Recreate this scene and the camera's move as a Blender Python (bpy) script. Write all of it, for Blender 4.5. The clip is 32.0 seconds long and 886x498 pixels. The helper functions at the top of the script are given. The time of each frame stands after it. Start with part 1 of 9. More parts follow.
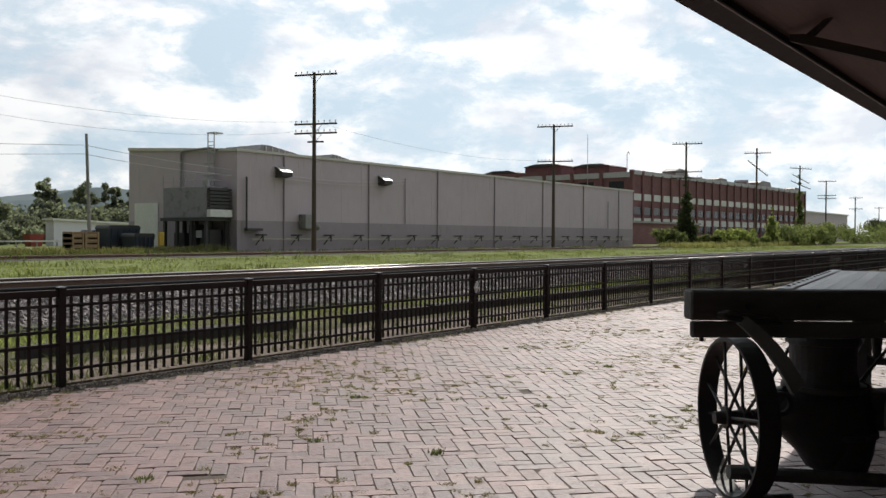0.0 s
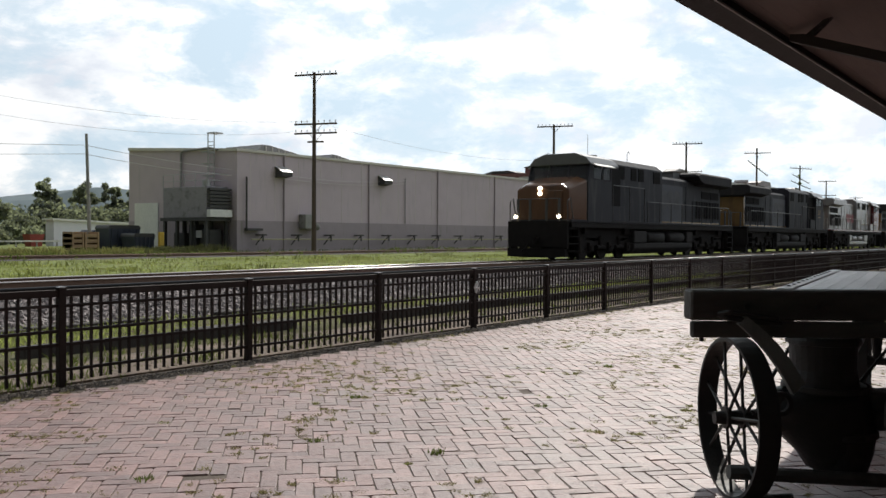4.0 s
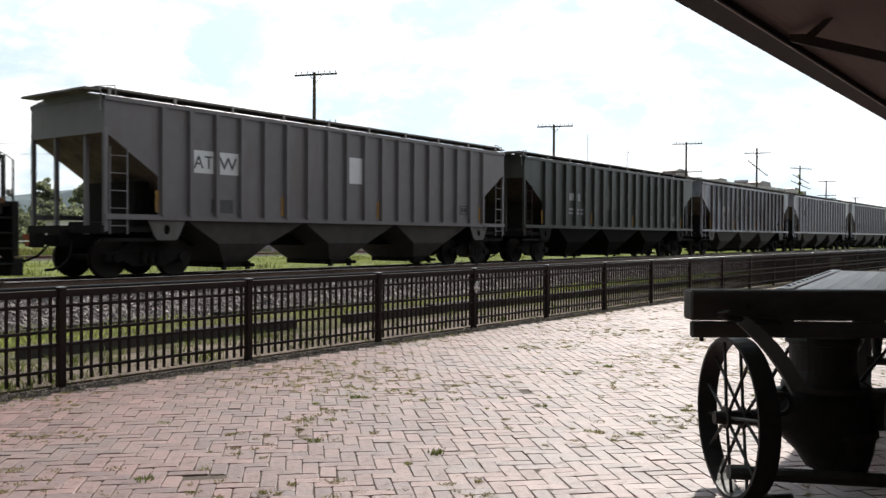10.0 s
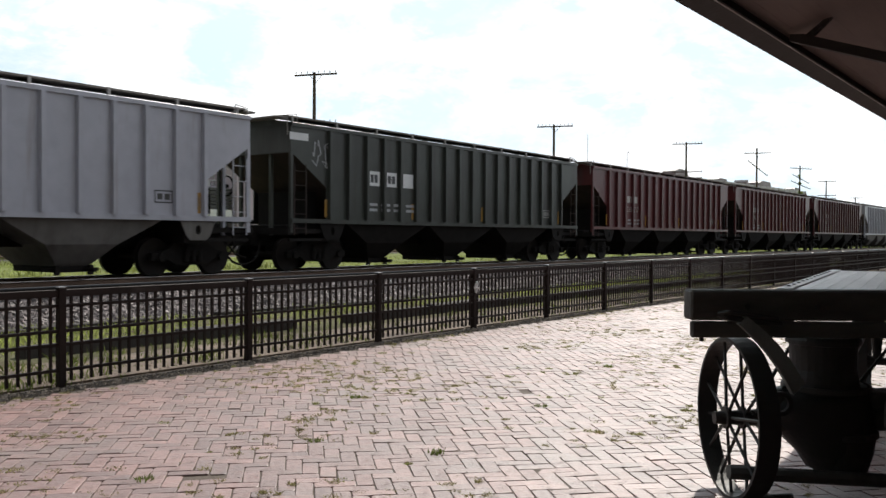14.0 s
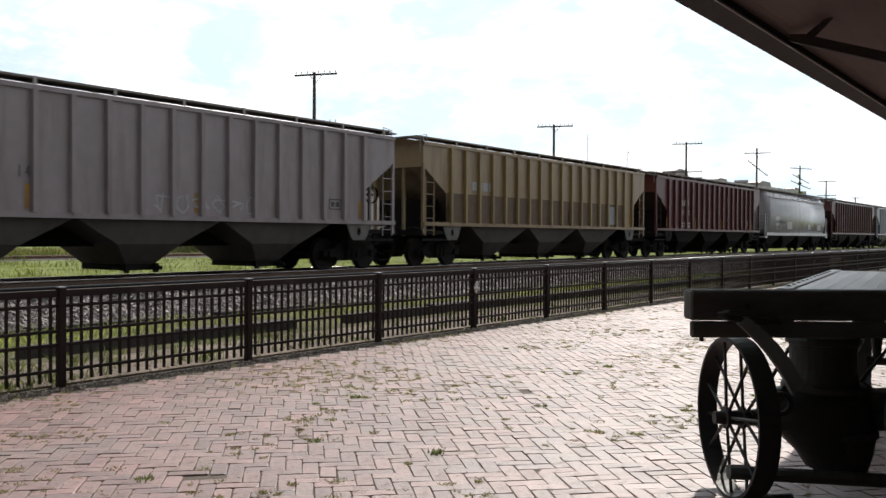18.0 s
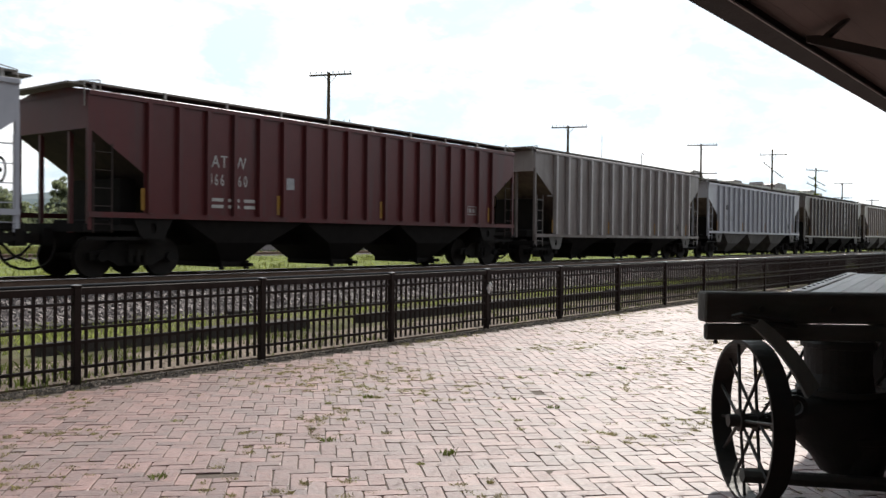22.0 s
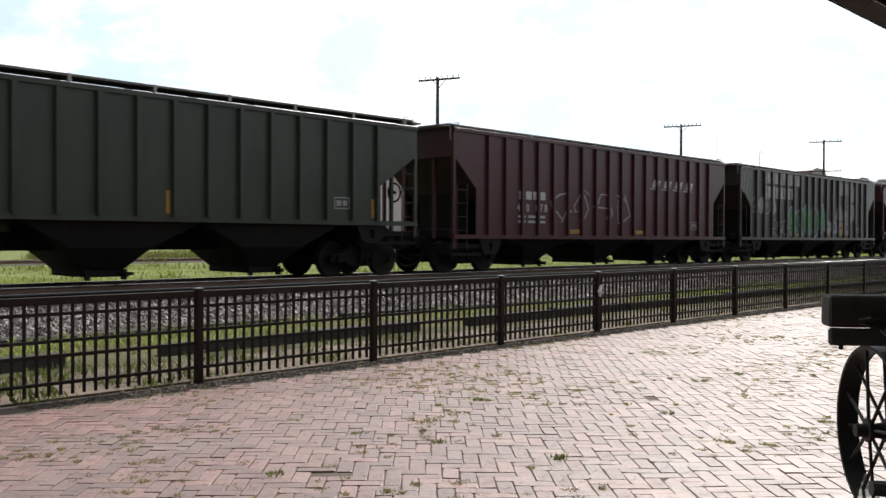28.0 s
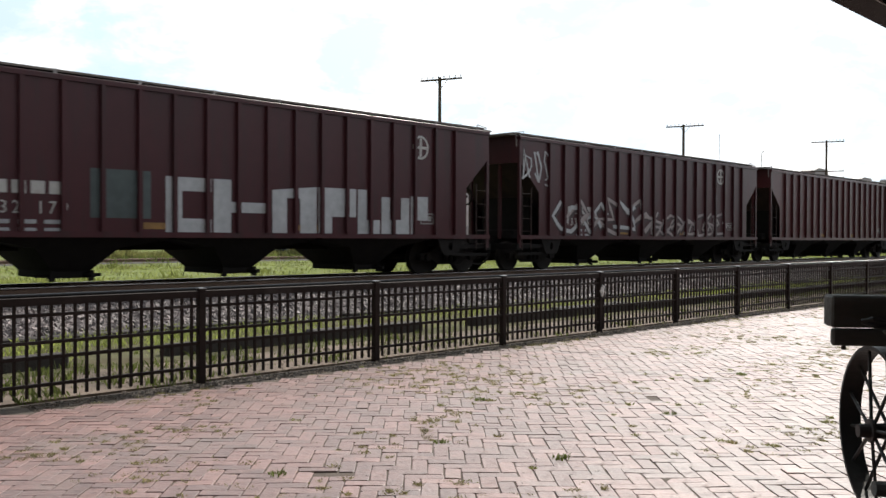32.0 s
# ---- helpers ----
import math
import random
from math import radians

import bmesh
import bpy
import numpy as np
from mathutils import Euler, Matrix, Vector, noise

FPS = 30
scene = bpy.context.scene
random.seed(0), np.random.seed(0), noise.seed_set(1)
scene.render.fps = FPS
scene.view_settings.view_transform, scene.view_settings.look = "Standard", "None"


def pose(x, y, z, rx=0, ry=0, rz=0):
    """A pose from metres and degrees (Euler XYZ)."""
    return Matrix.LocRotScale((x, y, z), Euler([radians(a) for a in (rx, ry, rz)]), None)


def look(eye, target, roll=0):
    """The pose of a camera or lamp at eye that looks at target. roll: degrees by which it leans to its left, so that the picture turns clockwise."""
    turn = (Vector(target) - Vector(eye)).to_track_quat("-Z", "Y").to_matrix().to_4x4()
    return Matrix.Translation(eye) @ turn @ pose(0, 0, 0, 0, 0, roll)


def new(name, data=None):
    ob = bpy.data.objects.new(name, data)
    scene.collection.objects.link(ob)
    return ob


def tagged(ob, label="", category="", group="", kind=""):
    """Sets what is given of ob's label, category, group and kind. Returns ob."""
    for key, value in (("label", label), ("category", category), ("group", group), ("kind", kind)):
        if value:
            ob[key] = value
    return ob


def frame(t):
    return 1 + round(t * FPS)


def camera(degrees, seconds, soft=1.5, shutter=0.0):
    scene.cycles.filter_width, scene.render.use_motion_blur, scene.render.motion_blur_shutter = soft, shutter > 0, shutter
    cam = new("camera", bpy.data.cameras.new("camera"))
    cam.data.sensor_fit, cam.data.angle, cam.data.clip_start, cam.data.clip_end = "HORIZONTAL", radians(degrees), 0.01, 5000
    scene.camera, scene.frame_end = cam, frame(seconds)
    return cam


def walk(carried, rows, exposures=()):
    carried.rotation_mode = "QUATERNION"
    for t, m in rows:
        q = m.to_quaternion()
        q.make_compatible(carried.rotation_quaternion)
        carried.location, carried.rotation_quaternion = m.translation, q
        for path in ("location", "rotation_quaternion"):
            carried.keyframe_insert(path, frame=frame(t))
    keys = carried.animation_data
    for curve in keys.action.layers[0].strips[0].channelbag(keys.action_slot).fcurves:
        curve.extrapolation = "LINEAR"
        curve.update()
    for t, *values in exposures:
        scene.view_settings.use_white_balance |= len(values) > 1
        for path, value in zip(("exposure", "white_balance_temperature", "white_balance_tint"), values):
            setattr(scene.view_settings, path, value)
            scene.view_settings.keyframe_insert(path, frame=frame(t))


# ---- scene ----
# ---- camera: a tripod under the eave of a depot, panned once to the left ----
EYE = Vector((0.0, 0.0, 1.531))


def aim(yaw, pitch, roll):
    """Yaw from the track's direction towards the field, pitch downwards, in degrees."""
    a, b = radians(yaw), radians(pitch)
    return look(EYE, EYE + Vector((math.cos(a) * math.cos(b), math.sin(a) * math.cos(b), -math.sin(b))), roll)


cam = camera(53.33, 32.0, soft=1.5, shutter=0.06)
PATH = [
    (0, 36.502, 0.838, 0.295), (20.7, 36.502, 0.838, 0.295), (21, 36.44, 0.839, 0.28), (21.5, 36.671, 0.855, 0.378),
    (22, 37.36, 0.814, 0.60), (22.5, 38.103, 0.791, 0.80), (23, 38.913, 0.707, 0.88), (23.5, 41.341, 0.619, 0.75),
    (24, 45.201, 0.565, 0.70), (24.5, 45.407, 0.575, 0.56), (25, 45.196, 0.583, 0.39), (25.5, 44.633, 0.613, 0.26),
    (26.5, 44.45, 0.66, 0.23), (27.5, 44.442, 0.676, 0.22), (28.5, 44.448, 0.678, 0.21), (29, 44.497, 0.677, 0.22),
    (29.5, 44.609, 0.677, 0.22), (30, 44.619, 0.675, 0.22), (32, 44.585, 0.672, 0.22)]
walk(cam, [(t, aim(y, p, r)) for t, y, p, r in PATH],
     exposures=[(0, -0.08), (3.2, -0.08), (5.0, 0.25), (9, 0.35), (20, 0.36), (24, 0.45), (32, 0.48)])

# ---- world and sun ----
SUN_AZ, SUN_EL = 18.5, 46.0
SKY_STRENGTH, CLOUD_AWAY = 0.06, 0.105
HAZE, CLOUD_LOW, CLOUD_HIGH = (11.9, 14.5, 16.6), (14.8, 15.6, 17.0), (21.5, 21.6, 21.6)


def make_world():
    w = bpy.data.worlds.new("sky")
    w.use_nodes = True
    scene.world = w
    nt = w.node_tree
    for n in list(nt.nodes):
        nt.nodes.remove(n)
    N, Lk = nt.nodes.new, nt.links.new
    out, bg = N("ShaderNodeOutputWorld"), N("ShaderNodeBackground")
    sky = N("ShaderNodeTexSky")
    sky.sky_type, sky.sun_disc = "NISHITA", False
    sky.sun_elevation, sky.sun_rotation = radians(SUN_EL), radians(90 - SUN_AZ)
    sky.air_density, sky.dust_density, sky.ozone_density = 1.0, 1.0, 1.6
    co = N("ShaderNodeTexCoord")
    mp = N("ShaderNodeMapping")
    mp.inputs["Scale"].default_value, mp.inputs["Location"].default_value = (1, 1, 2.1), (0.35, 0.1, 0.0)
    Lk(co.outputs["Generated"], mp.inputs[0])

    def noise_ramp(scale, detail, rough, a, b, ca, cb, distort=0.0, mid=()):
        n = N("ShaderNodeTexNoise")
        n.inputs["Scale"].default_value, n.inputs["Detail"].default_value, n.inputs["Roughness"].default_value = scale, detail, rough
        n.inputs["Distortion"].default_value = distort
        Lk(mp.outputs[0], n.inputs["Vector"])
        r = N("ShaderNodeValToRGB")
        r.color_ramp.elements[0].position, r.color_ramp.elements[1].position = a, b
        r.color_ramp.elements[0].color, r.color_ramp.elements[1].color = (*ca, 1), (*cb, 1)
        Lk(n.outputs[0], r.inputs[0])
        for pos, v in mid:
            e = r.color_ramp.elements.new(pos)
            e.color = (v, v, v, 1)
        return r.outputs[0]

    cover = noise_ramp(7.5, 14, 0.64, 0.39, 0.545, (0, 0, 0), (1, 1, 1), 0.2, [(0.465, 0.32)])
    shade = noise_ramp(10.0, 9, 0.55, 0.38, 0.58, CLOUD_LOW, CLOUD_HIGH)
    # thin bluish haze shows between the clouds
    puffs = N("ShaderNodeMix"); puffs.data_type = "RGBA"
    Lk(cover, puffs.inputs[0]); puffs.inputs[6].default_value = (*HAZE, 1); Lk(shade, puffs.inputs[7])
    body = puffs.outputs[2]
    # clouds shine where the sun stands behind them and are duller away from it
    dot = N("ShaderNodeVectorMath"); dot.operation = "DOT_PRODUCT"
    a, e = radians(SUN_AZ), radians(SUN_EL)
    dot.inputs[1].default_value = (math.cos(a) * math.cos(e), math.sin(a) * math.cos(e), math.sin(e))
    Lk(co.outputs["Generated"], dot.inputs[0])
    mr = N("ShaderNodeMapRange")
    mr.inputs["From Min"].default_value, mr.inputs["From Max"].default_value = -0.25, 0.75
    mr.inputs["To Min"].default_value, mr.inputs["To Max"].default_value = CLOUD_AWAY, 1.0
    Lk(dot.outputs["Value"], mr.inputs[0])
    lit = N("ShaderNodeVectorMath"); lit.operation = "SCALE"
    Lk(body, lit.inputs[0]); Lk(mr.outputs[0], lit.inputs["Scale"])
    mix = N("ShaderNodeMix"); mix.data_type = "RGBA"
    mix.inputs[0].default_value = 0.9
    Lk(sky.outputs[0], mix.inputs[6]); Lk(lit.outputs[0], mix.inputs[7])
    Lk(mix.outputs[2], bg.inputs[0])
    bg.inputs[1].default_value = SKY_STRENGTH
    Lk(bg.outputs[0], out.inputs[0])


make_world()
lamp = new("sun", bpy.data.lights.new("sun", "SUN"))
lamp.data.energy, lamp.data.angle, lamp.data.color = 3.7, radians(0.55), (1.0, 0.95, 0.87)
_a, _e = radians(SUN_AZ), radians(SUN_EL)
lamp.matrix_world = look((0, 0, 60), Vector((0, 0, 60)) - Vector((math.cos(_a) * math.cos(_e), math.sin(_a) * math.cos(_e), math.sin(_e))))

# ---- materials ----
MATS = {}


def mat(name, colour, rough=0.7, metal=0.0, vary=0.18, scale=6.0, bump=0.15, dirt=None, dirt_amount=0.45, streak=False, spec=0.5, stretch=None, bump_scale=30.0, per_object=0.0, per_island=0.0, through_light=0.0, blotch=None):
    """A procedural surface: base colour with two scales of variation, an optional dirt colour (in streaks or blotches) and a fine relief."""
    if name in MATS:
        return MATS[name]
    m = bpy.data.materials.new(name)
    m.use_nodes = True
    nt = m.node_tree
    N, Lk = nt.nodes.new, nt.links.new
    bsdf = nt.nodes["Principled BSDF"]
    co = N("ShaderNodeTexCoord")
    mp = N("ShaderNodeMapping")
    mp.inputs["Scale"].default_value = stretch or (1, 1, 1)
    Lk(co.outputs["Object"], mp.inputs[0])
    info = N("ShaderNodeObjectInfo")
    # shift the pattern from object to object
    sh = N("ShaderNodeVectorMath"); sh.operation = "SCALE"; sh.inputs[0].default_value = (31.0, 17.0, 23.0)
    Lk(info.outputs["Random"], sh.inputs["Scale"])
    ad = N("ShaderNodeVectorMath"); ad.operation = "ADD"
    Lk(mp.outputs[0], ad.inputs[0]); Lk(sh.outputs[0], ad.inputs[1])
    n1 = N("ShaderNodeTexNoise"); n1.inputs["Scale"].default_value = scale; n1.inputs["Detail"].default_value = 5
    n2 = N("ShaderNodeTexNoise"); n2.inputs["Scale"].default_value = scale * 0.17; n2.inputs["Detail"].default_value = 3
    Lk(ad.outputs[0], n1.inputs["Vector"]); Lk(ad.outputs[0], n2.inputs["Vector"])
    sm = N("ShaderNodeMath"); sm.operation = "ADD"
    Lk(n1.outputs[0], sm.inputs[0]); Lk(n2.outputs[0], sm.inputs[1])
    mr = N("ShaderNodeMapRange")
    mr.inputs["From Min"].default_value, mr.inputs["From Max"].default_value = 0.6, 1.4
    mr.inputs["To Min"].default_value, mr.inputs["To Max"].default_value = 1 - vary, 1 + vary
    Lk(sm.outputs[0], mr.inputs[0])
    val = mr.outputs[0]
    for amount, src in ((per_object, info.outputs["Random"]), (per_island, None)):
        if amount:
            if src is None:
                g = N("ShaderNodeNewGeometry"); src = g.outputs["Random Per Island"]
            mo = N("ShaderNodeMapRange"); mo.inputs["To Min"].default_value, mo.inputs["To Max"].default_value = 1 - amount, 1 + amount
            Lk(src, mo.inputs[0])
            mu = N("ShaderNodeMath"); mu.operation = "MULTIPLY"
            Lk(val, mu.inputs[0]); Lk(mo.outputs[0], mu.inputs[1])
            val = mu.outputs[0]
    sc = N("ShaderNodeVectorMath"); sc.operation = "SCALE"; sc.inputs[0].default_value = colour
    Lk(val, sc.inputs["Scale"])
    col = sc.outputs[0]
    if dirt:
        mp2 = N("ShaderNodeMapping"); mp2.inputs["Scale"].default_value = (1, 1, 0.12) if streak else (1, 1, 1)
        Lk(ad.outputs[0], mp2.inputs[0])
        n3 = N("ShaderNodeTexNoise"); n3.inputs["Scale"].default_value = 2.2 if streak else 1.3; n3.inputs["Detail"].default_value = 8; n3.inputs["Roughness"].default_value = 0.65
        Lk(mp2.outputs[0], n3.inputs["Vector"])
        rp = N("ShaderNodeMapRange"); rp.inputs["From Min"].default_value, rp.inputs["From Max"].default_value = 0.62 - 0.3 * dirt_amount, 0.75 - 0.15 * dirt_amount
        rp.inputs["To Max"].default_value = 0.85
        Lk(n3.outputs[0], rp.inputs[0])
        mx = N("ShaderNodeMix"); mx.data_type = "RGBA"
        Lk(rp.outputs[0], mx.inputs[0]); Lk(col, mx.inputs[6]); mx.inputs[7].default_value = (*dirt, 1)
        col = mx.outputs[2]
    if blotch:
        # large soft grime patches, longer than high
        mp3 = N("ShaderNodeMapping"); mp3.inputs["Scale"].default_value = (0.6, 1, 0.5)
        Lk(ad.outputs[0], mp3.inputs[0])
        n4 = N("ShaderNodeTexNoise"); n4.inputs["Scale"].default_value = 1.0; n4.inputs["Detail"].default_value = 6; n4.inputs["Roughness"].default_value = 0.6
        Lk(mp3.outputs[0], n4.inputs["Vector"])
        rb = N("ShaderNodeMapRange"); rb.inputs["From Min"].default_value, rb.inputs["From Max"].default_value = 0.45, 0.68
        rb.inputs["To Max"].default_value = 0.85
        Lk(n4.outputs[0], rb.inputs[0])
        my = N("ShaderNodeMix"); my.data_type = "RGBA"
        Lk(rb.outputs[0], my.inputs[0]); Lk(col, my.inputs[6]); my.inputs[7].default_value = (*blotch, 1)
        col = my.outputs[2]
    Lk(col, bsdf.inputs["Base Color"])
    bsdf.inputs["Roughness"].default_value, bsdf.inputs["Metallic"].default_value = rough, metal
    bsdf.inputs["Specular IOR Level"].default_value = spec
    if bump:
        nb = N("ShaderNodeTexNoise"); nb.inputs["Scale"].default_value = bump_scale; nb.inputs["Detail"].default_value = 4
        Lk(ad.outputs[0], nb.inputs["Vector"])
        bp = N("ShaderNodeBump"); bp.inputs["Strength"].default_value = bump; bp.inputs["Distance"].default_value = 0.02
        Lk(nb.outputs[0], bp.inputs["Height"]); Lk(bp.outputs[0], bsdf.inputs["Normal"])
    if through_light:
        # leaves let the sun through
        tr, mix = N("ShaderNodeBsdfTranslucent"), N("ShaderNodeMixShader")
        br = N("ShaderNodeVectorMath"); br.operation = "MULTIPLY"; br.inputs[1].default_value = (1.45, 1.5, 0.9)
        Lk(col, br.inputs[0]); Lk(br.outputs[0], tr.inputs["Color"])
        mix.inputs[0].default_value = through_light
        Lk(bsdf.outputs[0], mix.inputs[1]); Lk(tr.outputs[0], mix.inputs[2])
        Lk(mix.outputs[0], nt.nodes["Material Output"].inputs[0])
    MATS[name] = m
    return m


def glow(name, colour, strength):
    m = bpy.data.materials.new(name)
    m.use_nodes = True
    b = m.node_tree.nodes["Principled BSDF"]
    b.inputs["Emission Color"].default_value, b.inputs["Emission Strength"].default_value = (*colour, 1), strength
    return m


# ---- mesh tools ----
def box(bm, x0, x1, y0, y1, z0, z1, m=None):
    v = [bm.verts.new(c) for c in ((x0, y0, z0), (x1, y0, z0), (x1, y1, z0), (x0, y1, z0), (x0, y0, z1), (x1, y0, z1), (x1, y1, z1), (x0, y1, z1))]
    if m is not None:
        for a in v:
            a.co = m @ a.co
    for f in ((3, 2, 1, 0), (4, 5, 6, 7), (0, 1, 5, 4), (1, 2, 6, 5), (2, 3, 7, 6), (3, 0, 4, 7)):
        bm.faces.new([v[i] for i in f])
    return v


def loft(bm, rings, caps=True):
    """Closed rings of equally many points, joined by quads."""
    vs = [[bm.verts.new(p) for p in r] for r in rings]
    n = len(vs[0])
    for a, b in zip(vs, vs[1:]):
        for i in range(n):
            bm.faces.new((a[i], a[(i + 1) % n], b[(i + 1) % n], b[i]))
    if caps:
        bm.faces.new(vs[0][::-1])
        bm.faces.new(vs[-1])
    return vs


def prism(bm, pts, a0, a1, axis="y"):
    """A flat outline pulled along an axis: points are (x, z) for y, (y, z) for x, (x, y) for z."""
    put = {"y": lambda p, a: (p[0], a, p[1]), "x": lambda p, a: (a, p[0], p[1]), "z": lambda p, a: (p[0], p[1], a)}[axis]
    loft(bm, [[put(p, a) for p in pts] for a in (a0, a1)])


def rod(bm, p, q, r, seg=8, r2=None):
    p, q = Vector(p), Vector(q)
    d = (q - p).normalized()
    u = d.orthogonal().normalized()
    w = d.cross(u)
    r2 = r if r2 is None else r2
    ring = lambda c, k: [c + (u * math.cos(2 * math.pi * i / seg) + w * math.sin(2 * math.pi * i / seg)) * k for i in range(seg)]
    loft(bm, [ring(p, r), ring(q, r2)])


def pipe(bm, pts, r, seg=6):
    """One bent tube of radius r through the points."""
    pts = [Vector(p) for p in pts]
    side, rings = None, []
    for k, p in enumerate(pts):
        t = (pts[min(k + 1, len(pts) - 1)] - pts[max(k - 1, 0)]).normalized()
        if t.length < 0.5:
            t = (pts[k] - pts[k - 1]).normalized()
        if side is None:
            side = t.orthogonal()
        side = (side - t * side.dot(t)).normalized()
        up = t.cross(side)
        rings.append([p + (side * math.cos(a) + up * math.sin(a)) * r for a in (2 * math.pi * i / seg for i in range(seg))])
    loft(bm, rings)


def torus(bm, c, axis, R, r0, r1, w, seg=36):
    """A flat iron tyre: a ring of inner radius r0, outer r1 and width w round the axis."""
    axis = Vector(axis).normalized()
    u = axis.orthogonal().normalized()
    v = axis.cross(u)
    rings = []
    for i in range(seg + 1):
        a = 2 * math.pi * i / seg
        d = u * math.cos(a) + v * math.sin(a)
        rings.append([Vector(c) + d * r0 - axis * w / 2, Vector(c) + d * r1 - axis * w / 2, Vector(c) + d * r1 + axis * w / 2, Vector(c) + d * r0 + axis * w / 2])
    loft(bm, rings, caps=False)


def finish(name, bm, bevel=0.0, smooth=False):
    bmesh.ops.remove_doubles(bm, verts=bm.verts, dist=1e-5) if smooth else None
    bmesh.ops.recalc_face_normals(bm, faces=bm.faces)
    if bevel:
        bmesh.ops.bevel(bm, geom=[e for e in bm.edges if e.is_manifold and e.calc_face_angle(0) > 0.6], offset=bevel, segments=1, affect="EDGES", clamp_overlap=True)
    if smooth:
        for f in bm.faces:
            f.smooth = True
    me = bpy.data.meshes.new(name)
    bm.to_mesh(me)
    bm.free()
    return me


def part_of(name, me, material, parent=None, label="", at=None):
    """An object on a mesh, which may be shared, with its own material."""
    if not me.materials:
        me.materials.append(material)
    ob = new(name, me)
    ob.material_slots[0].link = "OBJECT"
    ob.material_slots[0].material = material
    if parent is not None:
        ob.parent = parent
    if at is not None:
        ob.matrix_basis = at
    if label:
        ob["label"] = label
    return ob


def part(name, bm, material, parent=None, label="", bevel=0.0, smooth=False, at=None):
    return part_of(name, finish(name, bm, bevel, smooth), material, parent, label, at)


def empty(name, m=None):
    ob = new(name)
    ob.empty_display_size = 0.3
    if m is not None:
        ob.matrix_basis = m
    return ob


def B():
    return bmesh.new()


GLYPHS = {}


def lettering(name, text, height, material, parent, at, label="", squeeze=1.0):
    if text not in GLYPHS:
        cu = bpy.data.curves.new(name, "FONT")
        cu.body, cu.size, cu.extrude, cu.align_x = text, 1.4, 0.004, "CENTER"
        cu.resolution_u = 2
        tmp = bpy.data.objects.new(name, cu)
        GLYPHS[text] = bpy.data.meshes.new_from_object(tmp)
        bpy.data.objects.remove(tmp)
    me = GLYPHS[text].copy()
    me.transform(Matrix.Diagonal((squeeze * height, height, 1, 1)))
    me.materials.clear()
    return part_of(name, me, material, parent, label, at)

# ---- materials of the place ----
M_BRICK = mat("paver", (0.160, 0.083, 0.070), spec=1.0, rough=0.50, vary=0.30, scale=16, bump=0.32, dirt=(0.13, 0.09, 0.075), dirt_amount=0.4, per_object=0.30, bump_scale=30)
M_BRICK_FAR = mat("paver_joined", (0.160, 0.083, 0.070), spec=1.0, rough=0.50, vary=0.30, scale=16, bump=0.32, dirt=(0.13, 0.09, 0.075), dirt_amount=0.4, per_island=0.30, bump_scale=30)
M_SAND = mat("joint_sand", (0.085, 0.064, 0.05), rough=0.95, vary=0.3, scale=20, bump=0.5)
# litter colour that also holds the shadow at the foot of the fence
M_LITTER = mat("leaf_litter", (0.055, 0.042, 0.032), rough=0.95, vary=0.5, scale=18, bump=0.9, dirt=(0.11, 0.09, 0.065), dirt_amount=0.35)
M_SOIL = mat("soil", (0.135, 0.10, 0.074), rough=0.95, vary=0.5, scale=14, bump=0.9, dirt=(0.05, 0.035, 0.028), dirt_amount=0.6)
M_FIELD = mat("field", (0.14, 0.165, 0.062), rough=1.0, spec=0.05, vary=0.45, scale=3, bump=0.8, dirt=(0.16, 0.14, 0.07), dirt_amount=0.4, bump_scale=9)
M_VERGE = mat("verge_earth", (0.092, 0.088, 0.052), rough=1.0, spec=0.05, vary=0.55, scale=5, bump=0.9, dirt=(0.07, 0.052, 0.036), dirt_amount=0.55, bump_scale=14)
M_GRASS = mat("grass", (0.222, 0.242, 0.098), rough=0.9, spec=0.1, through_light=0.45, vary=0.3, scale=0.6, bump=0.0, per_island=0.35)
M_WEED = mat("weed", (0.09, 0.105, 0.045), rough=0.9, spec=0.1, through_light=0.5, vary=0.3, scale=3, bump=0.0, per_island=0.3)
M_STONE = mat("ballast", (0.122, 0.098, 0.093), rough=0.65, vary=0.25, scale=5, bump=0.3, per_island=0.75)
M_BED = mat("ballast_bed", (0.060, 0.052, 0.048), rough=0.95, vary=0.35, scale=25, bump=0.9, bump_scale=22)
M_TIMBER = mat("old_timber", (0.040, 0.033, 0.030), spec=0.3, rough=0.8, vary=0.35, scale=8, bump=0.5)
M_TIE = mat("tie", (0.09, 0.07, 0.055), rough=0.9, vary=0.3, scale=8, bump=0.5)
M_RAIL = mat("rail_head", (0.38, 0.34, 0.32), rough=0.17, metal=0.9, vary=0.12, scale=2, bump=0.0)
M_RAILSIDE = mat("rail_web", (0.14, 0.085, 0.06), rough=0.85, vary=0.25, scale=8, bump=0.3)
M_IRON = mat("black_paint", (0.021, 0.014, 0.012), spec=0.16, rough=0.55, vary=0.25, scale=20, bump=0.08, dirt=(0.05, 0.04, 0.035), dirt_amount=0.25)
M_TUBE = mat("glossy_black", (0.014, 0.012, 0.012), rough=0.3, vary=0.2, scale=20, bump=0.0)
# caps lighter and more metallic than the posts, to hold a painted glint
M_CAP = mat("glint_cap", (0.10, 0.09, 0.085), rough=0.3, metal=0.7, vary=0.2, scale=20, bump=0.0)
M_WHITE = mat("white_paint", (0.72, 0.71, 0.68), rough=0.6, vary=0.1, scale=5, bump=0.05)
M_YELLOW = mat("yellow_paint", (0.62, 0.40, 0.05), rough=0.6, vary=0.15, scale=6, bump=0.05)
